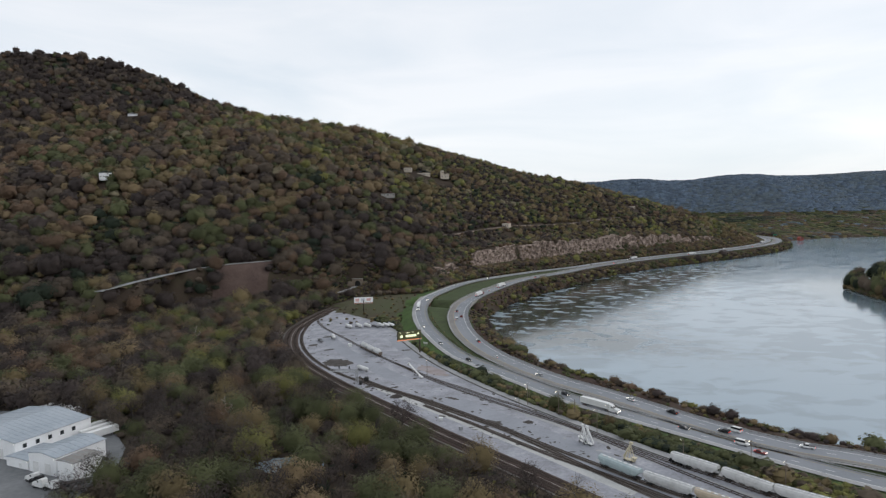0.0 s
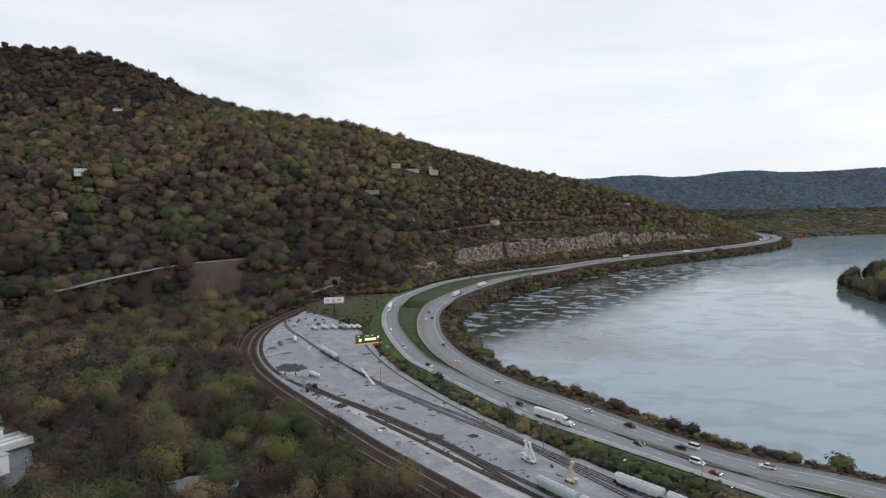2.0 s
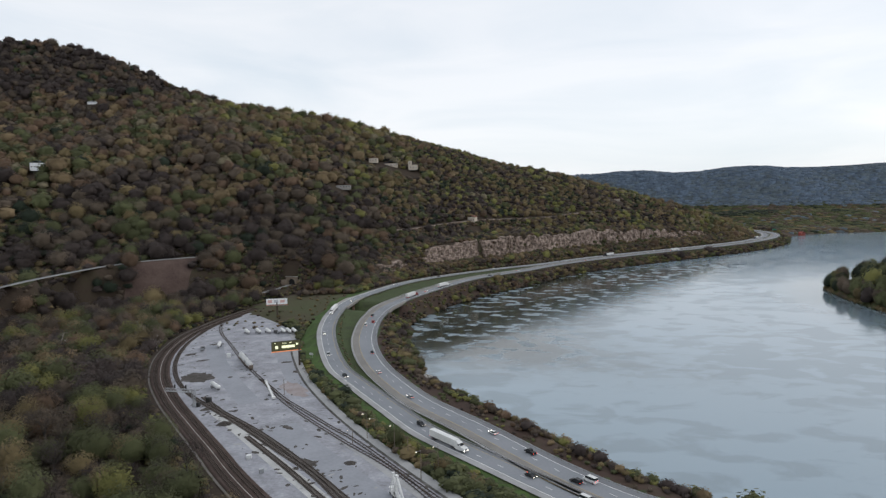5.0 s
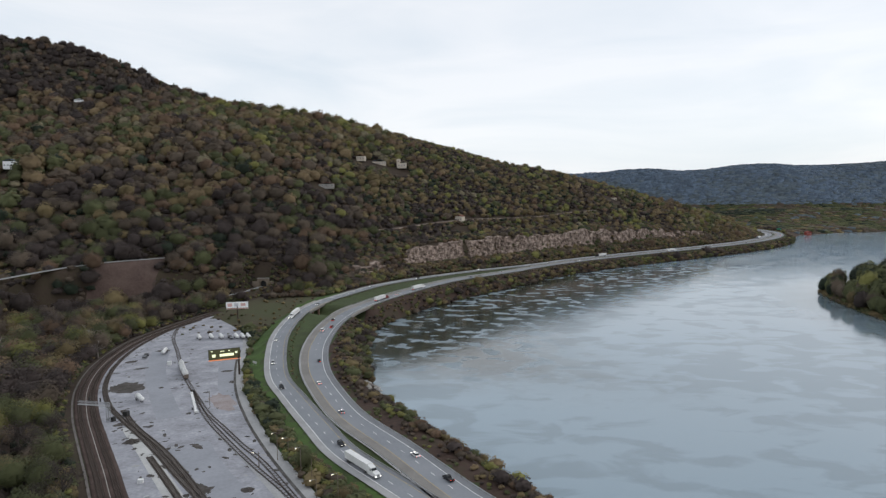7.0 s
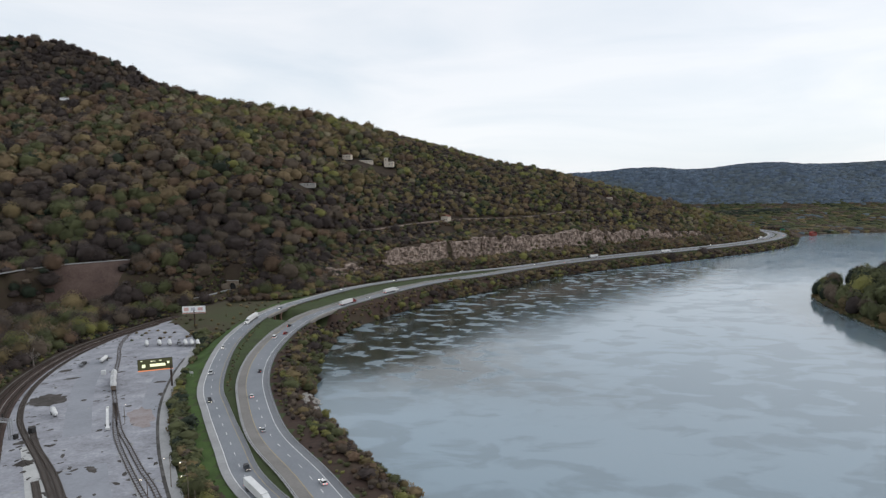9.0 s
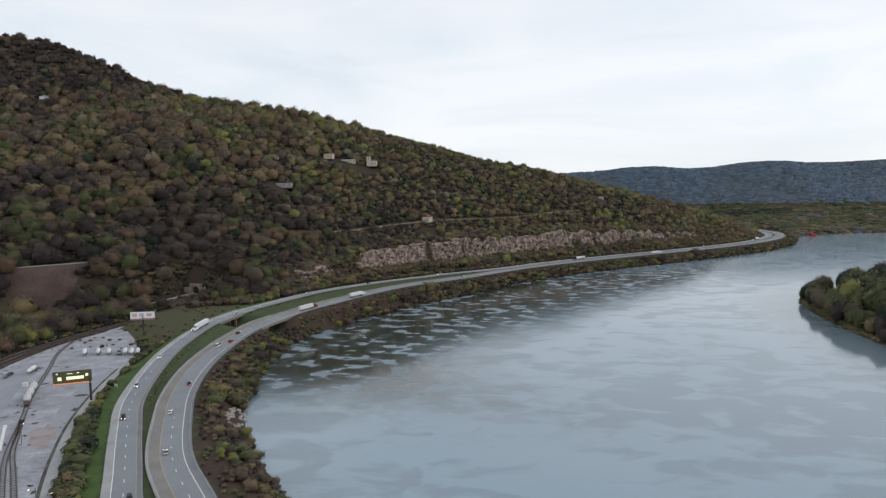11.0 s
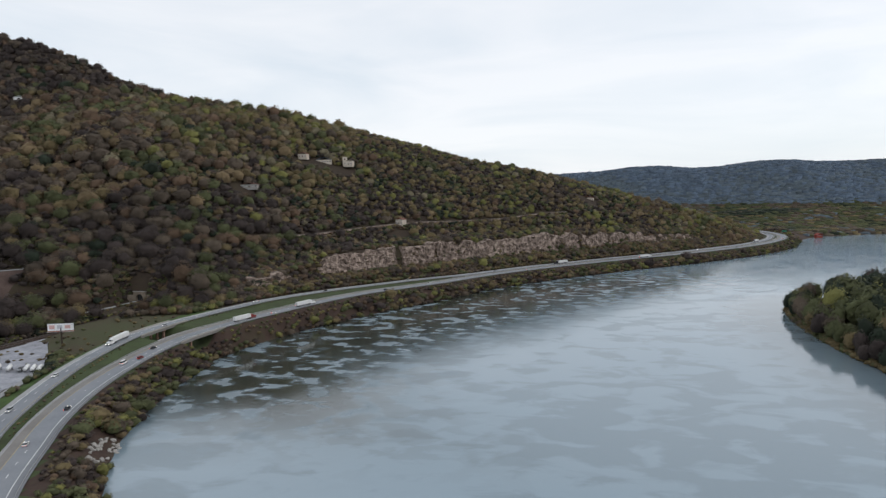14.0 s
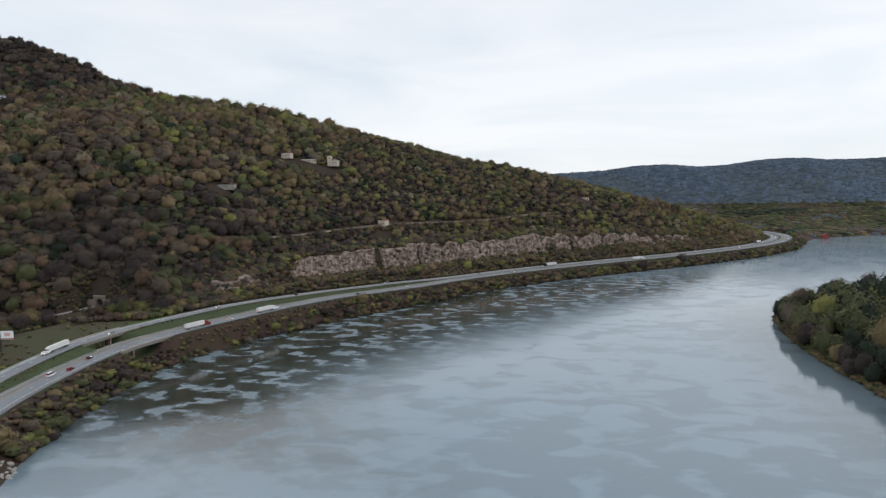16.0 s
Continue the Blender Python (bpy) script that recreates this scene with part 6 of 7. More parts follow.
for x, y in ((42.7, 322.6), (55.6, 308.5), (67.7, 282.2), (73.7, 286.8), (91.6, 244.9), (116.1, 242), (119, 222.7)):
    lamp_post(x, y, 8.0, 11.0, turn=-140)
lamp_post(61.6, 300.5, 8.0, 9.5, False, "weathered wooden pole standing at the yard's edge", 0.0)
lamp_post(44.7, 330.2, 8.0, 6.0, turn=200)
lamp_post(37.6, 316.1, 8.0, 6.0, turn=200)
lamp_post(-8.8, 384.1, 8.0, 8.0, turn=100)
lamp_post(-3, 697, 15.2, 15.0, False, "tall bare steel pole beside the highway", 0.0)
for x, y, h in ((-225, 676, 11), (-173, 668, 12), (-128, 706, 13), (-66, 735, 14)):
    lamp_post(x, y, float(height((x, y))[0]) - 0.2, h, False, "thin wooden utility pole on the wooded slope", 0.0)


def billboard(place, w, h, stand, face, skirt, label, post_x=0.0, name="billboard"):
    ob = new(name)
    tagged(ob, label, "billboard")
    part("post", rod((post_x, 0, 0), (post_x, 0, stand + h * 0.4), 0.55, n=14), M_RAIL, ob, "rusty round steel post")
    panel = part("panel", box((0, 0, stand + h / 2), (w, 0.7, h), bevel=0.05), M_CHASSIS, ob, "dark steel sign box")
    part("face", box((0, -0.38, stand + h / 2), (w - 0.3, 0.06, h - 0.3)), face, panel)
    part("catwalk", box((0, -1.1, stand - 0.5), (w, 1.2, 0.1)), M_STEEL, ob)
    part("skirt", box((0, -0.2, stand - 0.45), (w, 0.15, 0.8)), skirt, ob)
    part("torsion_beam", box((0, 0.6, stand + h * 0.35), (w * 0.9, 0.5, 0.5)), M_RAIL, ob)
    ob.matrix_world = place
    return ob, panel


M_SIGNWHITE = material("white_sign_vinyl", [(0.84, 0.83, 0.82), (0.92, 0.91, 0.90)], roughness=0.4, scale=0.3)
M_SKIRTRED = material("orange_red_apron", [(0.42, 0.13, 0.07), (0.55, 0.2, 0.11)], roughness=0.6, scale=0.4)
M_SCREENDARK = glow("led_screen_dark", (0.05, 0.05, 0.02), 0.5)
M_SCREENLIGHT = glow("led_screen_cream", (0.86, 0.88, 0.58), 0.8)
M_SCREENORANGE = glow("led_apron_orange", (0.9, 0.30, 0.12), 0.5)
M_SIGNRED = material("faded_red_print", [(0.66, 0.40, 0.36), (0.74, 0.50, 0.46)], scale=0.4)
M_SIGNGREY = material("grey_print", [(0.52, 0.52, 0.55), (0.62, 0.62, 0.65)], scale=0.4)
zb = float(height((-71, 593))[0])
bb, panel = billboard(pose(-70.6, 592, zb - 0.2, 0, 0, 12), 17.4, 5.2, 19.4 - zb, M_SIGNWHITE, M_SKIRTRED, "white printed billboard with faded panels on a steel post", 0.0)
for k, (x, w, m) in enumerate(((-5.6, 3.4, M_SIGNRED), (-0.6, 3.2, M_SIGNGREY), (4.6, 3.6, M_SIGNRED))):
    part("print", box((x, -0.43, 19.4 - zb + 2.7), (w, 0.03, 2.6 - 0.4 * (k == 2))), m, panel)
for k in range(4):
    part("light_bar", rod((-6 + 4 * k, -0.3, 19.4 - zb - 0.2), (-6 + 4 * k, -2.0, 19.4 - zb - 0.7), 0.05, n=6), M_STEEL, bb)
bb, panel = billboard(pose(-21.8, 437.8, 7.8, 0, 0, 24), 17.0, 5.8, 10.0, M_SCREENDARK, M_SCREENORANGE, "lit digital billboard with cream graphics on a dark screen", 7.6)
for x, z, w, h in ((-5.6, 2.3, 1.7, 1.7), (1.2, 2.4, 7.6, 1.5), (-6.6, 4.9, 1.0, 0.35), (-1.0, 4.6, 2.4, 0.35), (2.6, 4.7, 1.2, 0.35), (6.4, 3.4, 1.2, 1.2)):
    part("graphic", box((x, -0.43, 10.0 + z), (w, 0.03, h), bevel=0.01), M_SCREENLIGHT, panel, "glowing cream graphic")
sg = new("road_sign")
tagged(sg, "small pale road sign on two posts in the verge", "sign")
for y in (-1.0, 1.0):
    part("post", rod((0, y, 0), (0, y, 2.6), 0.06, n=6), M_STEEL, sg)
part("panel", box((0, 0, 2.3), (0.06, 3.2, 1.3)), M_HOPPER["pale grey"], sg)
sg.matrix_world = pose(-11.4, 456.9, float(height((-12, 462))[0]), 0, 0, 60)

# gravel heaps, stains of dark ballast and small litter of the yard
M_DARKGRAVEL = material("dark_damp_gravel", [(0.032, 0.028, 0.025), (0.062, 0.054, 0.048), (0.12, 0.11, 0.105)], scale=0.25, fine=1.5, bump=0.1)


def patch(name, x, y, rx, ry, turn, mat, label, h=0.03, seed=1):
    """A ragged flat spread of material on the yard."""
    r = np.random.default_rng(seed)
    n = 26
    bm = bmesh.new()
    c = bm.verts.new((0, 0, h))
    ring = []
    for k in range(n):
        a = 2 * math.pi * k / n
        s = r.uniform(0.72, 1.1)
        ring.append(bm.verts.new((math.cos(a) * rx * s, math.sin(a) * ry * s, 0.012)))
    for k in range(n):
        bm.faces.new((c, ring[k], ring[(k + 1) % n]))
    ob = part(name, bm, mat)
    tagged(ob, label, "ground patch", kind="structure")
    ob.matrix_world = pose(x, y, 8.0, 0, 0, turn)


patch("stain_patch", -67.1, 415.4, 9, 12, 35, M_DARKGRAVEL, "dark damp gravel patch on the yard", 0.25, 1)
for k, (x, y, rx, ry, a) in enumerate(((-86.1, 497.5, 5, 3, 10), (-92.8, 469.1, 4, 3, 50), (-78.7, 453.7, 4, 2.2, 30), (-58, 467, 3, 1.5, 60), (-39.2, 361.5, 5, 2.5, 30), (-21, 344.1, 4, 2, 20), (-6.9, 328.8, 6, 2.2, -40), (11.2, 310.4, 5, 2, -50), (-11.9, 428.1, 5, 3, 60), (-24.7, 447.9, 4, 2, 20), (5.4, 336, 4, 1.6, -40), (23.3, 298.2, 6, 2, -45))):
    patch("stain_patch", x, y, rx, ry, a, M_DARKGRAVEL, "dark damp gravel patch on the yard", 0.05, 3 + k)


def flecks(name, n, mat, label, seed, small, big):
    """Small ragged spots scattered over the yard, thicker along its tracks."""
    r = np.random.default_rng(seed)
    v, f = [], []
    lines = (LEAD, MIDDLE, FAN_A, YARD_R)
    for k in range(n):
        line = lines[int(r.choice(4, p=(0.5, 0.2, 0.15, 0.15)))]
        line = line[(line[:, 1] > 250) & (line[:, 1] < 560)]
        p = line[int(r.integers(0, len(line)))] + r.normal(scale=5.0, size=2)
        q = p[None]
        if near(q, TRACK[::3])[1][0] < 0 or near(q, YARD_R[::3])[1][0] > 0:
            continue
        a0, rx = r.uniform(0, 6.28), r.uniform(small, big)
        ry = rx * r.uniform(0.3, 0.7)
        i = len(v)
        for j in range(7):
            a, s = j * 2 * math.pi / 7, r.uniform(0.6, 1.15)
            dx, dy = math.cos(a) * rx * s, math.sin(a) * ry * s
            v.append((p[0] + dx * math.cos(a0) - dy * math.sin(a0), p[1] + dx * math.sin(a0) + dy * math.cos(a0), 8.016))
        f.append(tuple(range(i, i + 7)))
    tagged(mesh_object(name, v, f, [mat]), label, "stain", kind="stuff")


flecks("oil_spots", 420, M_DARKGRAVEL, "dark oil and ballast spots on the yard", 5, 0.25, 2.2)
flecks("pale_spots", 160, M_SHOULDER, "pale spilt gravel spots on the yard", 6, 0.4, 2.0)
M_PINKISH = material("rust_tinged_gravel", [(0.22, 0.18, 0.17), (0.29, 0.25, 0.245), (0.33, 0.315, 0.325)], scale=0.15, fine=0.9)
patch("earth_patch", -6.3, 393, 17, 6, -58, M_PINKISH, "brown worn earth patch on the yard", 0.03, 40)
patch("gravel_heap", -24.2, 340.3, 3.6, 3.2, 0, M_DARKGRAVEL, "low heap of dark gravel on the yard", 1.6, 41)
patch("gravel_heap", 39.7, 297.3, 2.6, 2.2, 0, M_DARKGRAVEL, "low heap of dark gravel on the yard", 1.0, 42)


def crate(x, y, s, mat, label, turn=0.0):
    ob = new("equipment_box")
    tagged(ob, label, "box")
    part("body", box((0, 0, s[2] / 2), s, bevel=0.04), mat, ob)
    part("lid", box((0, 0, s[2] + 0.04), (s[0] + 0.08, s[1] + 0.08, 0.08)), mat, ob)
    ob.matrix_world = pose(x, y, 8.0, 0, 0, turn)


crate(-65.3, 461.8, (2.4, 1.8, 2.2), M_WHITE, "white equipment box standing on the yard", 20)
crate(-0.6, 302.1, (1.8, 1.4, 1.4), M_WHITE, "white equipment box between yard tracks", 10)
crate(8.3, 288.8, (1.6, 1.2, 1.6), M_STEEL, "grey equipment box between yard tracks", 35)
crate(-43.2, 371.5, (2.2, 2.0, 2.4), M_CHASSIS, "dark equipment box by the main track", -10)
# ---------------------------------------------------------------- warehouse lot
lot = new("pavement_lot")
bm = bmesh.new()
for x0, y0, x1, y1 in ((-335, 120, -128, 325),):
    vs = [bm.verts.new(p) for p in ((x0, y0, 0), (x1, y0, 0), (x1, 255, 0), (-133, 271, 0), (-155, 302, 0), (-190, y1, 0), (x0, y1, 0))]
    bm.faces.new(vs)
part("surface", bm, M_LOT, lot)
lot.location = (0, 0, 9.25)
tagged(lot, "worn grey asphalt lot round white warehouses", "lot", kind="structure")


def shed(name, w, d, h, rise, place, label, windows=(), doors=(), roof_mat=None):
    """A metal-clad shed; ridge along its depth; windows and doors on its front (y = -d/2) and side (x = +w/2)."""
    ob = new(name)
    tagged(ob, label, "warehouse", group="warehouses")
    prof = [(-w / 2, 0), (w / 2, 0), (w / 2, h), (0, h + rise), (-w / 2, h)]
    wall = part("wall", prism(prof, d / 2), M_SIDING, ob)
    rf = part("roof", roof_bm(w, d, h, rise, 0.35, 0.2), roof_mat or M_METALROOF, ob)
    n = int(d / 2.4)
    for k in range(n + 1):
        y = -d / 2 + d * k / n
        bm = bmesh.new()
        for s in (-1, 1):
            rod((0, y, h + rise + 0.22), (s * (w / 2 + 0.3), y, h + 0.2), 0.05, bm=bm, n=4)
        part("roof_seam", bm, M_METALROOF, rf)
    for x, z, ww, hh in windows:
        fr = part("window", box((x, -d / 2 - 0.04, z), (ww, 0.12, hh)), M_WHITE, ob)
        part("pane", box((x, -d / 2 - 0.09, z), (ww - 0.25, 0.06, hh - 0.25)), M_GLASS, fr, "dark window pane")
    for x, ww, hh in doors:
        dr = part("loading_door", box((x, -d / 2 - 0.05, hh / 2), (ww, 0.12, hh)), M_SIDING, ob, "white roll-up door")
        for k in range(6):
            part("door_slat", box((x, -d / 2 - 0.12, hh * (k + 0.5) / 6), (ww - 0.1, 0.04, hh / 6 - 0.06)), M_WHITE, dr)
    part("gutter", rod((w / 2 + 0.35, -d / 2, h), (w / 2 + 0.35, d / 2, h), 0.1, n=6), M_STEEL, ob)
    part("wall_lamp", box((w / 2 - 0.6, -d / 2 - 0.2, h - 0.6), (0.15, 0.12, 0.12)), M_SODIUM, ob, "lit wall lamp")
    ob.matrix_world = place


# joined sheds, fronts turned towards the valley
shed("warehouse_small", 8.6, 11.6, 7.4, 0.25, pose(-137, 244, 9.25, 0, 0, -25), "white metal-clad annex with a flat brown-grey roof", (), (), M_BROWN)
shed("warehouse_middle", 15.4, 21.5, 7.2, 1.1, pose(-148.3, 256, 9.25, 0, 0, -24), "white metal-clad warehouse with a blue-grey ribbed roof", (), ((-3.6, 3.4, 4.4), (3.2, 3.4, 4.4)))
shed("warehouse_large", 42, 34, 7.6, 2.4, pose(-183.2, 282.5, 9.25, 0, 0, -24), "large white warehouse with a blue-grey ribbed roof", (), ((12, 3.6, 4.2), (-2, 3.6, 4.2)))
wl = [o for o in scene.objects if o.name == "warehouse_large"][0]
for k in range(5):
    fr = part("window", box((21.04, -13.0 + 5.4 * k, 5.3), (0.12, 1.6, 1.7)), M_CHASSIS, wl)
    part("pane", box((21.1, -13.0 + 5.4 * k, 5.3), (0.06, 1.3, 1.4)), M_GLASS, fr, "dark window pane")
shed("lean_to", 13.0, 15.0, 3.6, 0.5, pose(-163.4, 259.4, 9.25, 0, 0, -24), "low white lean-to with a blue-grey roof", (), ((2.0, 1.6, 2.2),))


def box_trailer(x, y, a, label):
    ob = new("box_trailer")
    tagged(ob, label, "trailer", group="trailers behind the warehouse")
    part("body", box((0, 0, 2.55), (14.5, 2.5, 2.8), bevel=0.05), M_WHITE, ob)
    part("frame", box((0, 0, 1.0), (14.0, 1.0, 0.25)), M_CHASSIS, ob)
    for dx in (-5.6, -4.3):
        for dy in (-1.0, 1.0):
            wheel(ob, dx, dy, 0.5, 0.35)
    part("landing_leg", box((4.4, 0, 0.5), (0.2, 1.6, 1.0)), M_STEEL, ob)
    ob.matrix_world = pose(x, y, 9.28, 0, 0, a)


for x, y in ((-158.2, 290.9), (-154, 287.7), (-149.8, 284.5), (-197.2, 318.2), (-191.9, 315.9), (-186.6, 313.6), (-181.4, 311.3)):
    box_trailer(x, y, 58, "white box trailer parked behind the warehouse")
for k, (x, y, a, c) in enumerate(((-150.9, 238.7, 155, "white"), (-147.6, 235.9, 155, "black"), (-144.9, 233.3, 155, "white"), (-139.6, 231.6, 150, "white"))):
    lorry(c, pose(x, y, 9.28, 0, 0, a), f"{c} bobtail tractor parked beside the warehouse", False, "tractor_unit")
for k, (x, y) in enumerate(((-134.7, 235.8), (-131.1, 229.6))):
    flat_trailer(pose(x, y, 9.28, 0, 0, 28), "rust-brown flatbed trailer parked beside the warehouse")

# ---------------------------------------------------------------- hill roads, tunnel, houses
HR_Z = np.interp(HILL_ROAD[:, 1], [480, 552, 641, 672], [36, 40, 47, 48.5]) + 0.25
hill_line = np.column_stack([HILL_ROAD[:, :2], HR_Z])
hroad = strip("road_hill", hill_line, [-3.6, 3.6], [M_ASPHALT], lambda l: l[:, 2])
tagged(hroad, "narrow grey road along the wooded hillside", "road", kind="structure")
hrail = new("guard_rail_hill")
tagged(hrail, "pale concrete parapet along the hillside road", "parapet", kind="structure")
mesh_object("beam", *tube(shifted(hill_line, 3.9), HR_Z + 0.35, 0.15, 0.5), [M_SHOULDER], hrail)

LZ = height(LEDGE_ROAD[:, :2])
LZ = np.convolve(np.pad(LZ, 8, mode="edge"), np.ones(17) / 17, "valid") + 1.2
ledge = np.column_stack([LEDGE_ROAD[:, :2], LZ])
lr = strip("road_ledge", ledge, [-2.6, 2.6], [M_EARTH], lambda l: l[:, 2])
tagged(lr, "narrow brown track cut into the wooded slope above the cliff", "road", kind="structure")
lw = new("retaining_wall_ledge")
tagged(lw, "low grey stone wall below the slope road", "retaining wall", kind="structure")
mesh_object("coping", *tube(shifted(ledge, 3.2), LZ + 0.05, 0.2, 0.25), [M_BALLAST], lw)
mesh_object("face", *tube(shifted(ledge, 3.4), LZ - 1.0, 0.3, 0.9), [M_ROCK], lw)

tl = strip("road_service", TUN, [-2.6, 2.6], [M_SHOULDER], lambda l: l[:, 2] + 0.2)
tagged(tl, "pale gravel track leading to a tunnel", "track", kind="structure")


def tunnel():
    """A stone portal with an arched opening, wing walls and coping; a black sheet paints the dark inside."""
    ob = new("tunnel_portal")
    tagged(ob, "old buff stone tunnel portal at the foot of the hill", "tunnel", kind="structure")
    n = 14
    arch = [(-3.0, 0)] + [(-3.0 * math.cos(math.pi * k / n), 4.2 + 3.0 * math.sin(math.pi * k / n)) for k in range(n + 1)] + [(3.0, 0)]
    bm = bmesh.new()
    outer = [(-5.6, 0)] + [(-5.6 + 11.2 * k / n, 9.3) for k in range(n + 1)] + [(5.6, 0)]
    for y0, y1 in ((-0.8, 0.8),):
        fi = [bm.verts.new((x, y0, z)) for x, z in arch]
        fo = [bm.verts.new((x, y0, z)) for x, z in outer]
        bi = [bm.verts.new((x, 4.5, z)) for x, z in arch]
        bo = [bm.verts.new((x, y1, z)) for x, z in outer]
        for k in range(len(arch) - 1):
            bm.faces.new((fi[k], fi[k + 1], fo[k + 1], fo[k]))
            bm.faces.new((fi[k], bi[k], bi[k + 1], fi[k + 1]))
            bm.faces.new((fo[k], fo[k + 1], bo[k + 1], bo[k]))
    part("facing", bm, M_STONE, ob)
    # flat black sheet behind the arch paints in the tunnel's darkness
    bm = bmesh.new()
    bm.faces.new([bm.verts.new((x * 1.02, 0.9, z)) for x, z in arch])
    part("bore", bm, M_DARK, ob, "black sheet standing for the dark tunnel inside")
    for k in range(n):
        a = math.pi * (k + 0.5) / n
        part("voussoir", box((-3.35 * math.cos(a), -0.86, 4.2 + 3.35 * math.sin(a)), (0.62, 0.2, 0.75), tilt=math.degrees(a) - 90), M_STONE, ob)
    part("coping", box((0, -0.2, 9.5), (12.0, 1.8, 0.5), bevel=0.06), M_CONCRETE, ob)
    for s in (-1, 1):
        part("wing_wall", box((s * 8.0, -1.2, 3.2), (5.4, 0.8, 6.4), turn=s * -18, bevel=0.05), M_STONE, ob)
    ob.matrix_world = pose(-93, 727.5, 16.2, 0, 0, -8) @ Matrix.Diagonal((1.1, 1.1, 0.95, 1))


tunnel()


M_BARNRED = material("red_barn_boards", [(0.22, 0.045, 0.035), (0.32, 0.075, 0.06)], scale=0.4, fine=2.0)
M_SIGNGREEN = material("green_sign_sheet", [(0.02, 0.16, 0.09), (0.03, 0.21, 0.12)], roughness=0.5, scale=0.4)
M_BUFF = material("buff_render", [(0.50, 0.43, 0.35), (0.60, 0.53, 0.45)], scale=0.4, fine=3.0)
M_FRESHWHITE = material("fresh_white_cladding", [(0.80, 0.80, 0.79), (0.88, 0.88, 0.87)], scale=0.4, fine=3.0)


def house(name, x, y, w, d, h, rise, turn, wall, roof_mat, label, lift=0.0, floors=1, tower=None, deck=False):
    """A house: walls, gabled roof, chimney, windows with frames, door; maybe a tower or a deck."""
    ob = new(name)
    tagged(ob, label, "house")
    part("wall", box((0, 0, h / 2 - 1.5), (w, d, h + 3.0)), wall, ob)
    rf = part("roof", roof_bm(w, d, h, rise, 0.6, 0.25), roof_mat, ob)
    part("chimney", box((w * 0.22, d * 0.1, h + rise + 0.3), (0.9, 0.9, 1.9)), M_STONE, rf)
    k = max(2, int(w / 3.4))
    for f in range(floors):
        for i in range(k):
            wx = -w / 2 + w * (i + 0.5) / k
            fr = part("window", box((wx, -d / 2 - 0.05, 1.6 + 2.9 * f), (1.5, 0.14, 1.6)), M_WHITE, ob)
            part("pane", box((wx, -d / 2 - 0.11, 1.6 + 2.9 * f), (1.2, 0.08, 1.3)), M_GLASS, fr, "dark window pane")
    part("door", box((0.4, -d / 2 - 0.06, 1.0), (1.0, 0.12, 2.1)), M_WOOD, ob)
    if tower:
        tw, th, tx = tower
        t = part("tower", box((tx, -d * 0.2, th / 2 - 1), (tw, tw, th + 2.0)), wall, ob)
        for i in range(4):
            for s in (-1, 1):
                part("merlon", box((tx - tw / 2 + tw * (i + 0.5) / 4, -d * 0.2 + s * (tw / 2 - 0.25), th + 0.4), (tw / 7, 0.5, 0.8)), wall, t)
        part("window", box((tx, -d * 0.2 - tw / 2 - 0.06, th - 2.6), (1.2, 0.14, 2.0)), M_GLASS, t)
    if deck:
        dk = part("deck", box((0, -d / 2 - 2.0, 0.1), (w, 4.0, 0.25)), M_WOOD, ob)
        for i in range(5):
            part("deck_post", box((-w / 2 + w * i / 4, -d / 2 - 3.8, -1.5), (0.25, 0.25, 3.4)), M_WOOD, dk)
    z = float(height((x, y))[0])
    ob.matrix_world = pose(x, y, z + lift, 0, 0, turn)


def above(x, y, z):
    """How far a floor level z lies over the ground."""
    return z - float(height((x, y))[0])


house("castle_house", 9, 1104, 13, 11, 5.0, 1.6, 0, M_BUFF, M_BUFF, "buff stone castle-like house with a square tower", above(9, 1104, 148.5), 1, (5.5, 10.5, -5))
house("lodge", -27, 1106, 22, 11, 4.0, 3.8, 4, M_BUFF, M_SLATE, "long pale house under a blue-grey roof", above(-27, 1106, 152.5), 1)
house("cottage", -52, 1088, 13, 10, 4.5, 2.5, -5, M_BUFF, M_BRICKRED, "buff house with a brown-red roof", 3.0)
house("long_house", -75, 946, 20, 9, 3.4, 2.0, 5, M_CONCRETE, M_BRICKRED, "long low house under a red-brown roof", 1.5)
house("white_house", -594, 1058, 19, 14, 10.0, 4.0, 25, M_FRESHWHITE, M_FRESHWHITE, "white two-storey house high on the hillside", above(-594, 1058, 214), 2)
house("hill_house", 361, 1262, 24, 11, 4.6, 2.2, -12, M_BUFF, M_BRICKRED, "house with a red roof and a deck above the trees", above(361, 1262, 88), 1, None, True)
house("ledge_house", 100, 996, 11, 8, 5.6, 2.0, -30, M_BUFF, M_BRICKRED, "small buff house above the slope road", above(100, 996, 68.5), 1)
house("slope_house", -413, 820, 14, 10, 6.0, 2.5, 20, M_SIDING, M_SLATE, "pale house half hidden by woods on the slope", 6.0, 1)
house("upper_house", -534, 1165, 17, 10, 6.0, 2.0, 20, M_SIDING, M_SIDING, "white house half hidden by woods near the mountain top", above(-534, 1165, 264), 1)
mast = new("radio_mast")
tagged(mast, "thin white radio mast above the woods", "mast")
mz = float(height((-545, 1282))[0])
part("pole", rod((0, 0, 0), (0, 0, 297 - mz), 1.1, 0.8, n=8), M_WHITE, mast)
part("cap", rod((0, 0, 297 - mz), (0, 0, 299 - mz), 0.5, 0.1, n=8), M_WHITE, mast)
part("footing", box((0, 0, 0.3), (3.4, 3.4, 0.8)), M_CONCRETE, mast)
mast.matrix_world = pose(-545, 1282, mz - 0.3)

# ---------------------------------------------------------------- rock face beside the highway


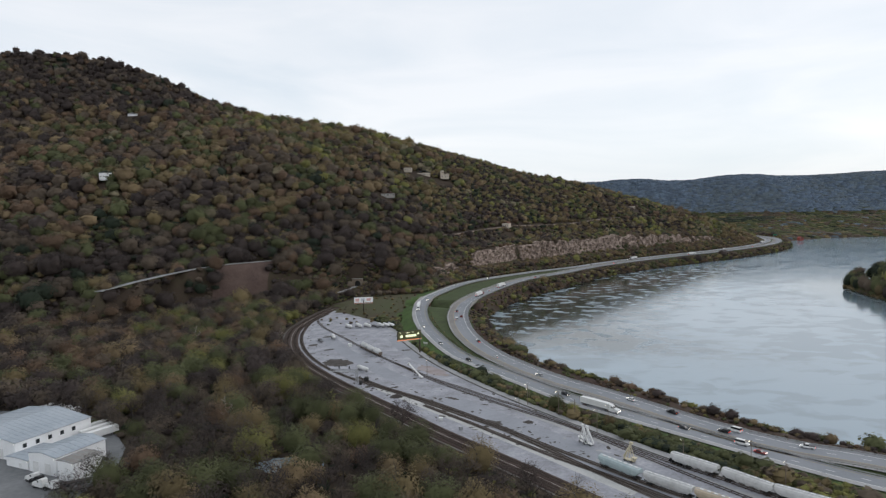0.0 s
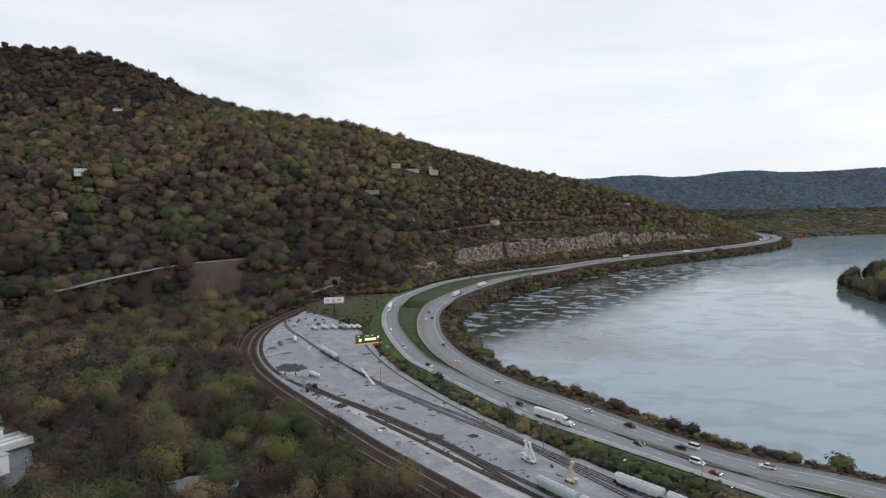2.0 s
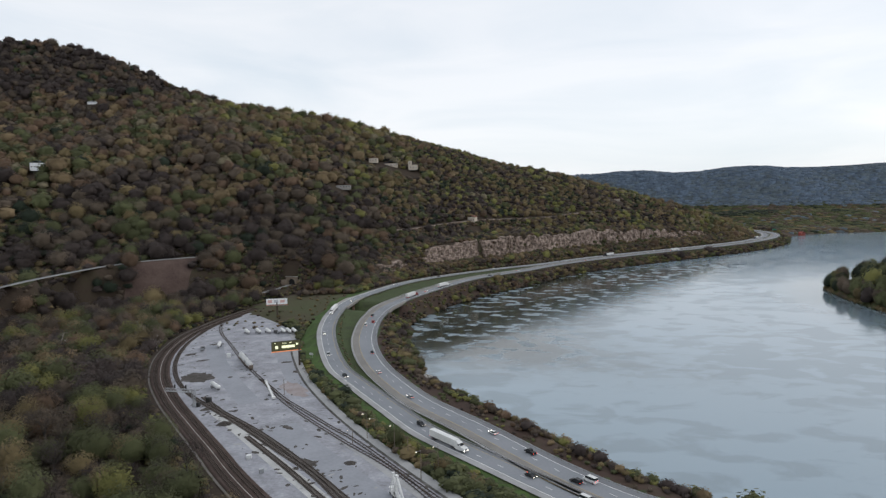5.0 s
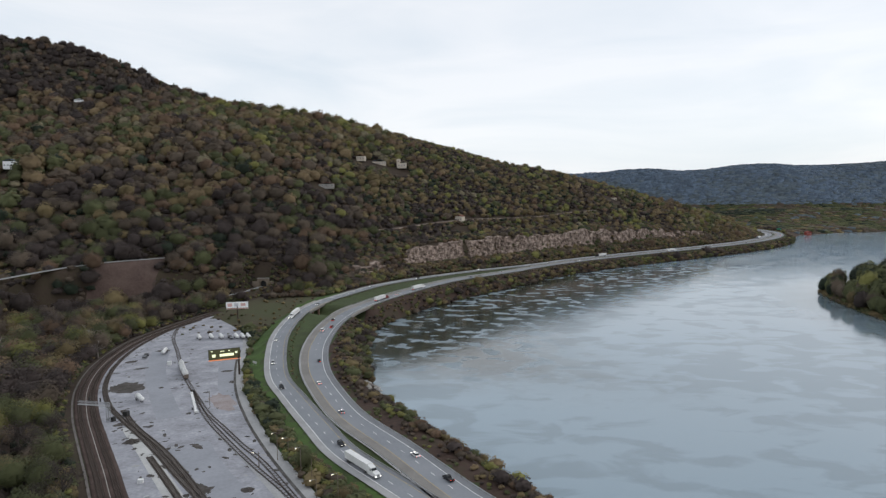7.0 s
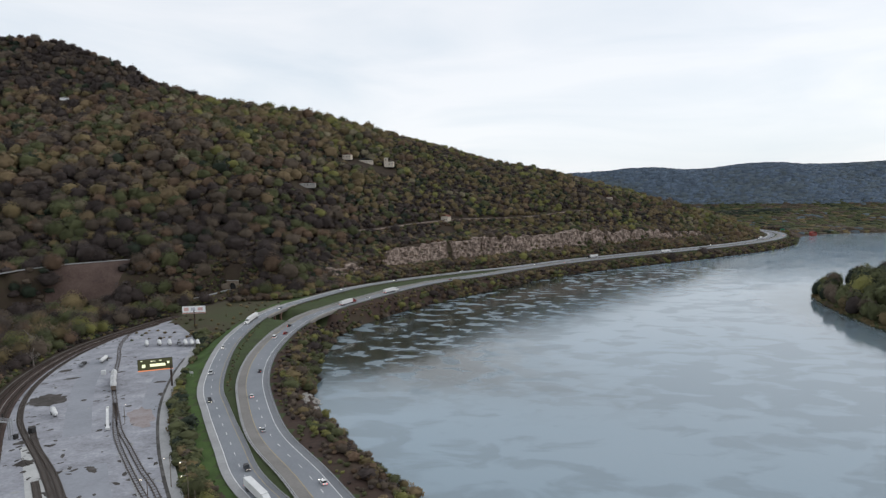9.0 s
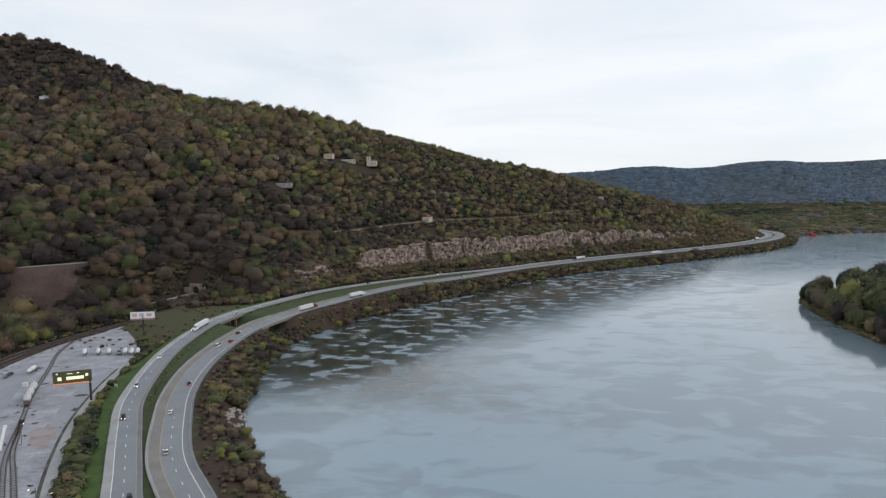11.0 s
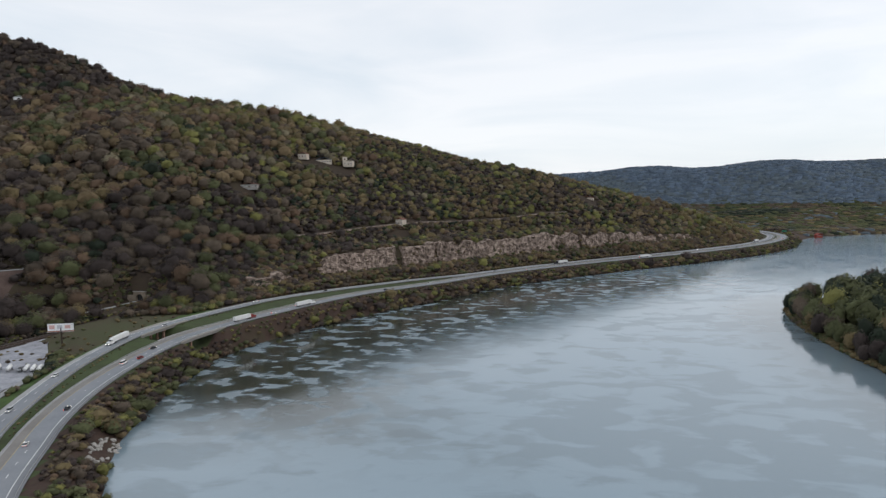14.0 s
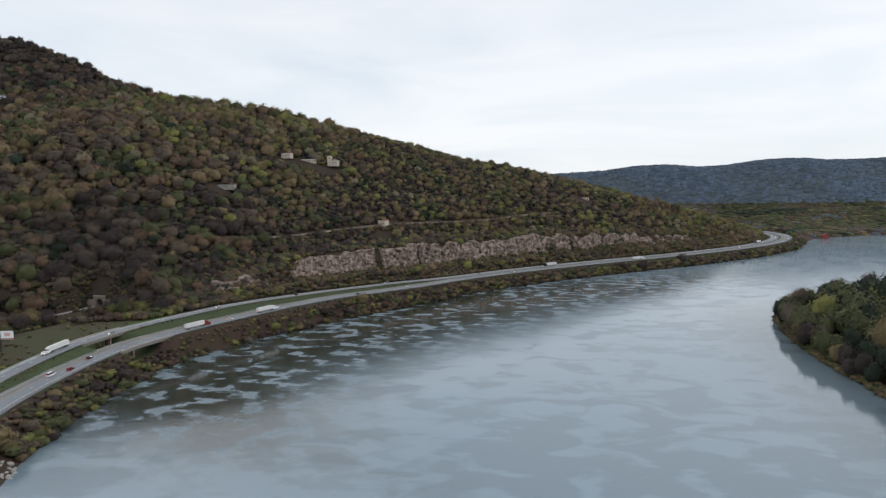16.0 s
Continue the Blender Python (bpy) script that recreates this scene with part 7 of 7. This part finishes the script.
def cliff(line, foot, top, off, label, seed, gullies=()):
    """A weathered rock wall along a line: blocks in courses, ledges, cracks, gullies, uneven brow."""
    path = smooth([tuple(p) for p in line[:, :2]], 1.1)
    n = normals(path)
    L, K = len(path), 24
    s = np.arange(L) * 1.1
    r = np.random.default_rng(seed)
    foot, top = (np.interp(s / s[-1], np.linspace(0, 1, len(np.atleast_1d(q))), np.atleast_1d(q)) for q in (foot, top))
    block = np.searchsorted(np.cumsum(r.uniform(3, 12, 400)), s)
    push = r.normal(scale=0.8, size=402)[block]
    # courses, each with cracks of its own
    course = np.zeros((K, L))
    k = 0
    while k < K:
        h = int(r.integers(2, 6))
        cells = np.searchsorted(np.cumsum(r.uniform(1.5, 6.5, 700)), s)
        course[k:k + h] = r.normal(scale=0.75, size=702)[cells] + r.normal(scale=0.3)
        k += h
    ledge_at = np.interp(s, np.arange(0, s[-1] + 40, 20), r.uniform(0.3, 0.85, len(np.arange(0, s[-1] + 40, 20))))
    ledge_in = np.interp(s, np.arange(0, s[-1] + 40, 20), np.abs(r.normal(scale=2.4, size=len(np.arange(0, s[-1] + 40, 20)))))
    gully = sum([np.clip(1.3 - np.abs((s - s[-1] * g) / w), 0, 1) for g, w in gullies], np.zeros(L))
    knots = np.arange(0, s[-1] + 20, 9)
    brow = top + 2.4 * np.interp(s, knots, r.normal(size=len(knots))) + r.normal(scale=0.8, size=402)[block]
    ends = np.clip(np.minimum(s, s[-1] - s) / 14, 0, 1)
    brow = foot + (brow - foot) * (0.2 + 0.8 * ends)
    v = []
    for k in range(K):
        u = k / (K - 1)
        o = off + 2.6 * u + push + course[k] + 0.22 * r.normal(size=L) + 9.0 * gully + ledge_in * (u > ledge_at)
        if k == K - 1:
            o = o + 9
        z = foot + (brow - foot) * u + (0.3 * r.normal(size=L) if 0 < k < K - 1 else 0)
        v.append(np.column_stack([path - o[:, None] * n, z]))
    i = np.arange(L - 1)
    f = np.concatenate([np.stack([k * L + i, k * L + i + 1, (k + 1) * L + i + 1, (k + 1) * L + i], 1) for k in range(K - 1)])
    ob = mesh_object("rock_face", np.concatenate(v), f, [M_ROCK])
    tagged(ob, label, "cliff", kind="structure")


def toe_part(lo, hi):
    return TOE[(TOE[:, 0] > lo) & (TOE[:, 0] < hi) & (TOE[:, 1] > 700) & (TOE[:, 1] < 1440)]


cliff(toe_part(46, 550), (26, 21.5, 21.5, 17.5, 15, 15.5, 19), (46, 46.5, 45.5, 45, 47, 44, 41, 36, 31), 15.0, "weathered pinkish-grey limestone cliff above the highway", 3, ((0.17, 3.5), (0.25, 1.2), (0.62, 3.0)))
cliff(toe_part(2, 48), 16.5, (30, 31.5, 33), 11.0, "lower weathered limestone cliff above the highway", 8)
m = (LEDGE_ROAD[:, 0] > 84) & (LEDGE_ROAD[:, 0] < 132)
cliff(LEDGE_ROAD[m], float(LZ[m].mean()) - 2.0, float(LZ[m].mean()) + 8.0, 5.0, "pinkish rock outcrop above the slope track", 12)


def boulder(seed, size):
    bm = bmesh.new()
    bmesh.ops.create_icosphere(bm, subdivisions=1, radius=1.0)
    r = np.random.default_rng(seed)
    for w in bm.verts:
        w.co *= 1 + r.normal(scale=0.16)
    bmesh.ops.transform(bm, matrix=Matrix.Diagonal((size * 1.2, size, size * 0.7, 1)), verts=bm.verts[:])
    me = bpy.data.meshes.new("boulder")
    bm.to_mesh(me)
    bm.free()
    me.materials.append(M_CONCRETE)
    return me


rocks = [boulder(k, 0.7 + 0.12 * k) for k in range(6)]
for k in range(70):
    q = np.array([rng.uniform(52, 68), rng.uniform(418, 446)])
    dsh, ssh, _ = near(q[None], SHORE)
    if dsh[0] > 8:
        continue
    ob = new("boulder", rocks[k % 6])
    tagged(ob, "pale grey riprap boulder on the river bank", "rock", group="riprap on the bank")
    ob.matrix_world = pose(q[0], q[1], float(height(q)[0]) + 0.2, 20 * math.sin(k), 15 * math.cos(k), k * 47)
# leafy trees in the verge between yard and highway
for k, (x, y, s, sp) in enumerate(((55, 314, 5.0, GREEN), (62, 307, 3.6, FRESH), (75, 289, 3.4, OLIVE), (88, 272, 3.0, GREEN), (24, 372, 2.8, GREEN))):
    tree = new("verge_tree")
    tagged(tree, "leafy green tree in the verge beside the yard", "tree", group="verge trees")
    tree.matrix_world = Matrix.Translation((x, y, float(height((x, y))[0]) - 0.2)) @ Matrix.Rotation(k * 1.7, 4, "Z") @ Matrix.Diagonal((s, s, s * 1.05, 1))
    tm, cm = by_kind[sp][3][k % 2]
    new("trunk", tm).parent = tree
    new("crown", cm).parent = tree
house("barn", 842, 1534, 13, 7, 3.4, 2.2, 20, M_BARNRED, M_BARNRED, "small red barn by the far shore", above(842, 1534, 4.0))
gs = new("highway_sign")
tagged(gs, "green highway sign on two posts at the far bend", "sign")
for y in (-3.4, 3.4):
    part("post", rod((0, y, 0), (0, y, 8.0), 0.15, n=6), M_STEEL, gs)
part("panel", box((0, 0, 6.6), (0.15, 8.0, 3.0)), M_SIGNGREEN, gs, "green sign panel")
gs.matrix_world = pose(760, 1490, 11.6, 0, 0, 70)
# a pale dead tree leaning in the valley woods
dead = new("dead_tree")
tagged(dead, "pale bare dead tree in the valley woods", "tree")
V, F = skeleton(77, twigs=30)
me = bpy.data.meshes.new("trunk")
me.from_pydata([tuple(c) for c in V], [], F)
me.materials.append(M_PALEBARK)
new("trunk", me).parent = dead
dead.matrix_world = Matrix.Translation((-96, 294, float(height((-96, 294))[0]))) @ Matrix.Rotation(radians(-14), 4, "Y") @ Matrix.Diagonal((9, 9, 10.5, 1))
for k, (x, y, s) in enumerate(((-178, 470, 10), (-150, 520, 9), (-120, 480, 8))):
    d2 = copy_thing(dead, Matrix.Translation((x, y, float(height((x, y))[0]))))
    d2.matrix_basis = Matrix.Translation((x, y, float(height((x, y))[0]))) @ Matrix.Rotation(k * 2.0, 4, "Z") @ Matrix.Diagonal((s, s, s, 1))
pond = mesh_object("water_pond", [(-59, 250, 8.0)] + [(-59 + 13 * math.cos(2 * math.pi * k / 20) * (1 + 0.15 * math.sin(3 * k)), 250 + 8 * math.sin(2 * math.pi * k / 20), 9.35) for k in range(20)], [tuple(range(1, 21))], M_WATER)
tagged(pond, "small still pond among the valley trees", "pond", kind="structure")
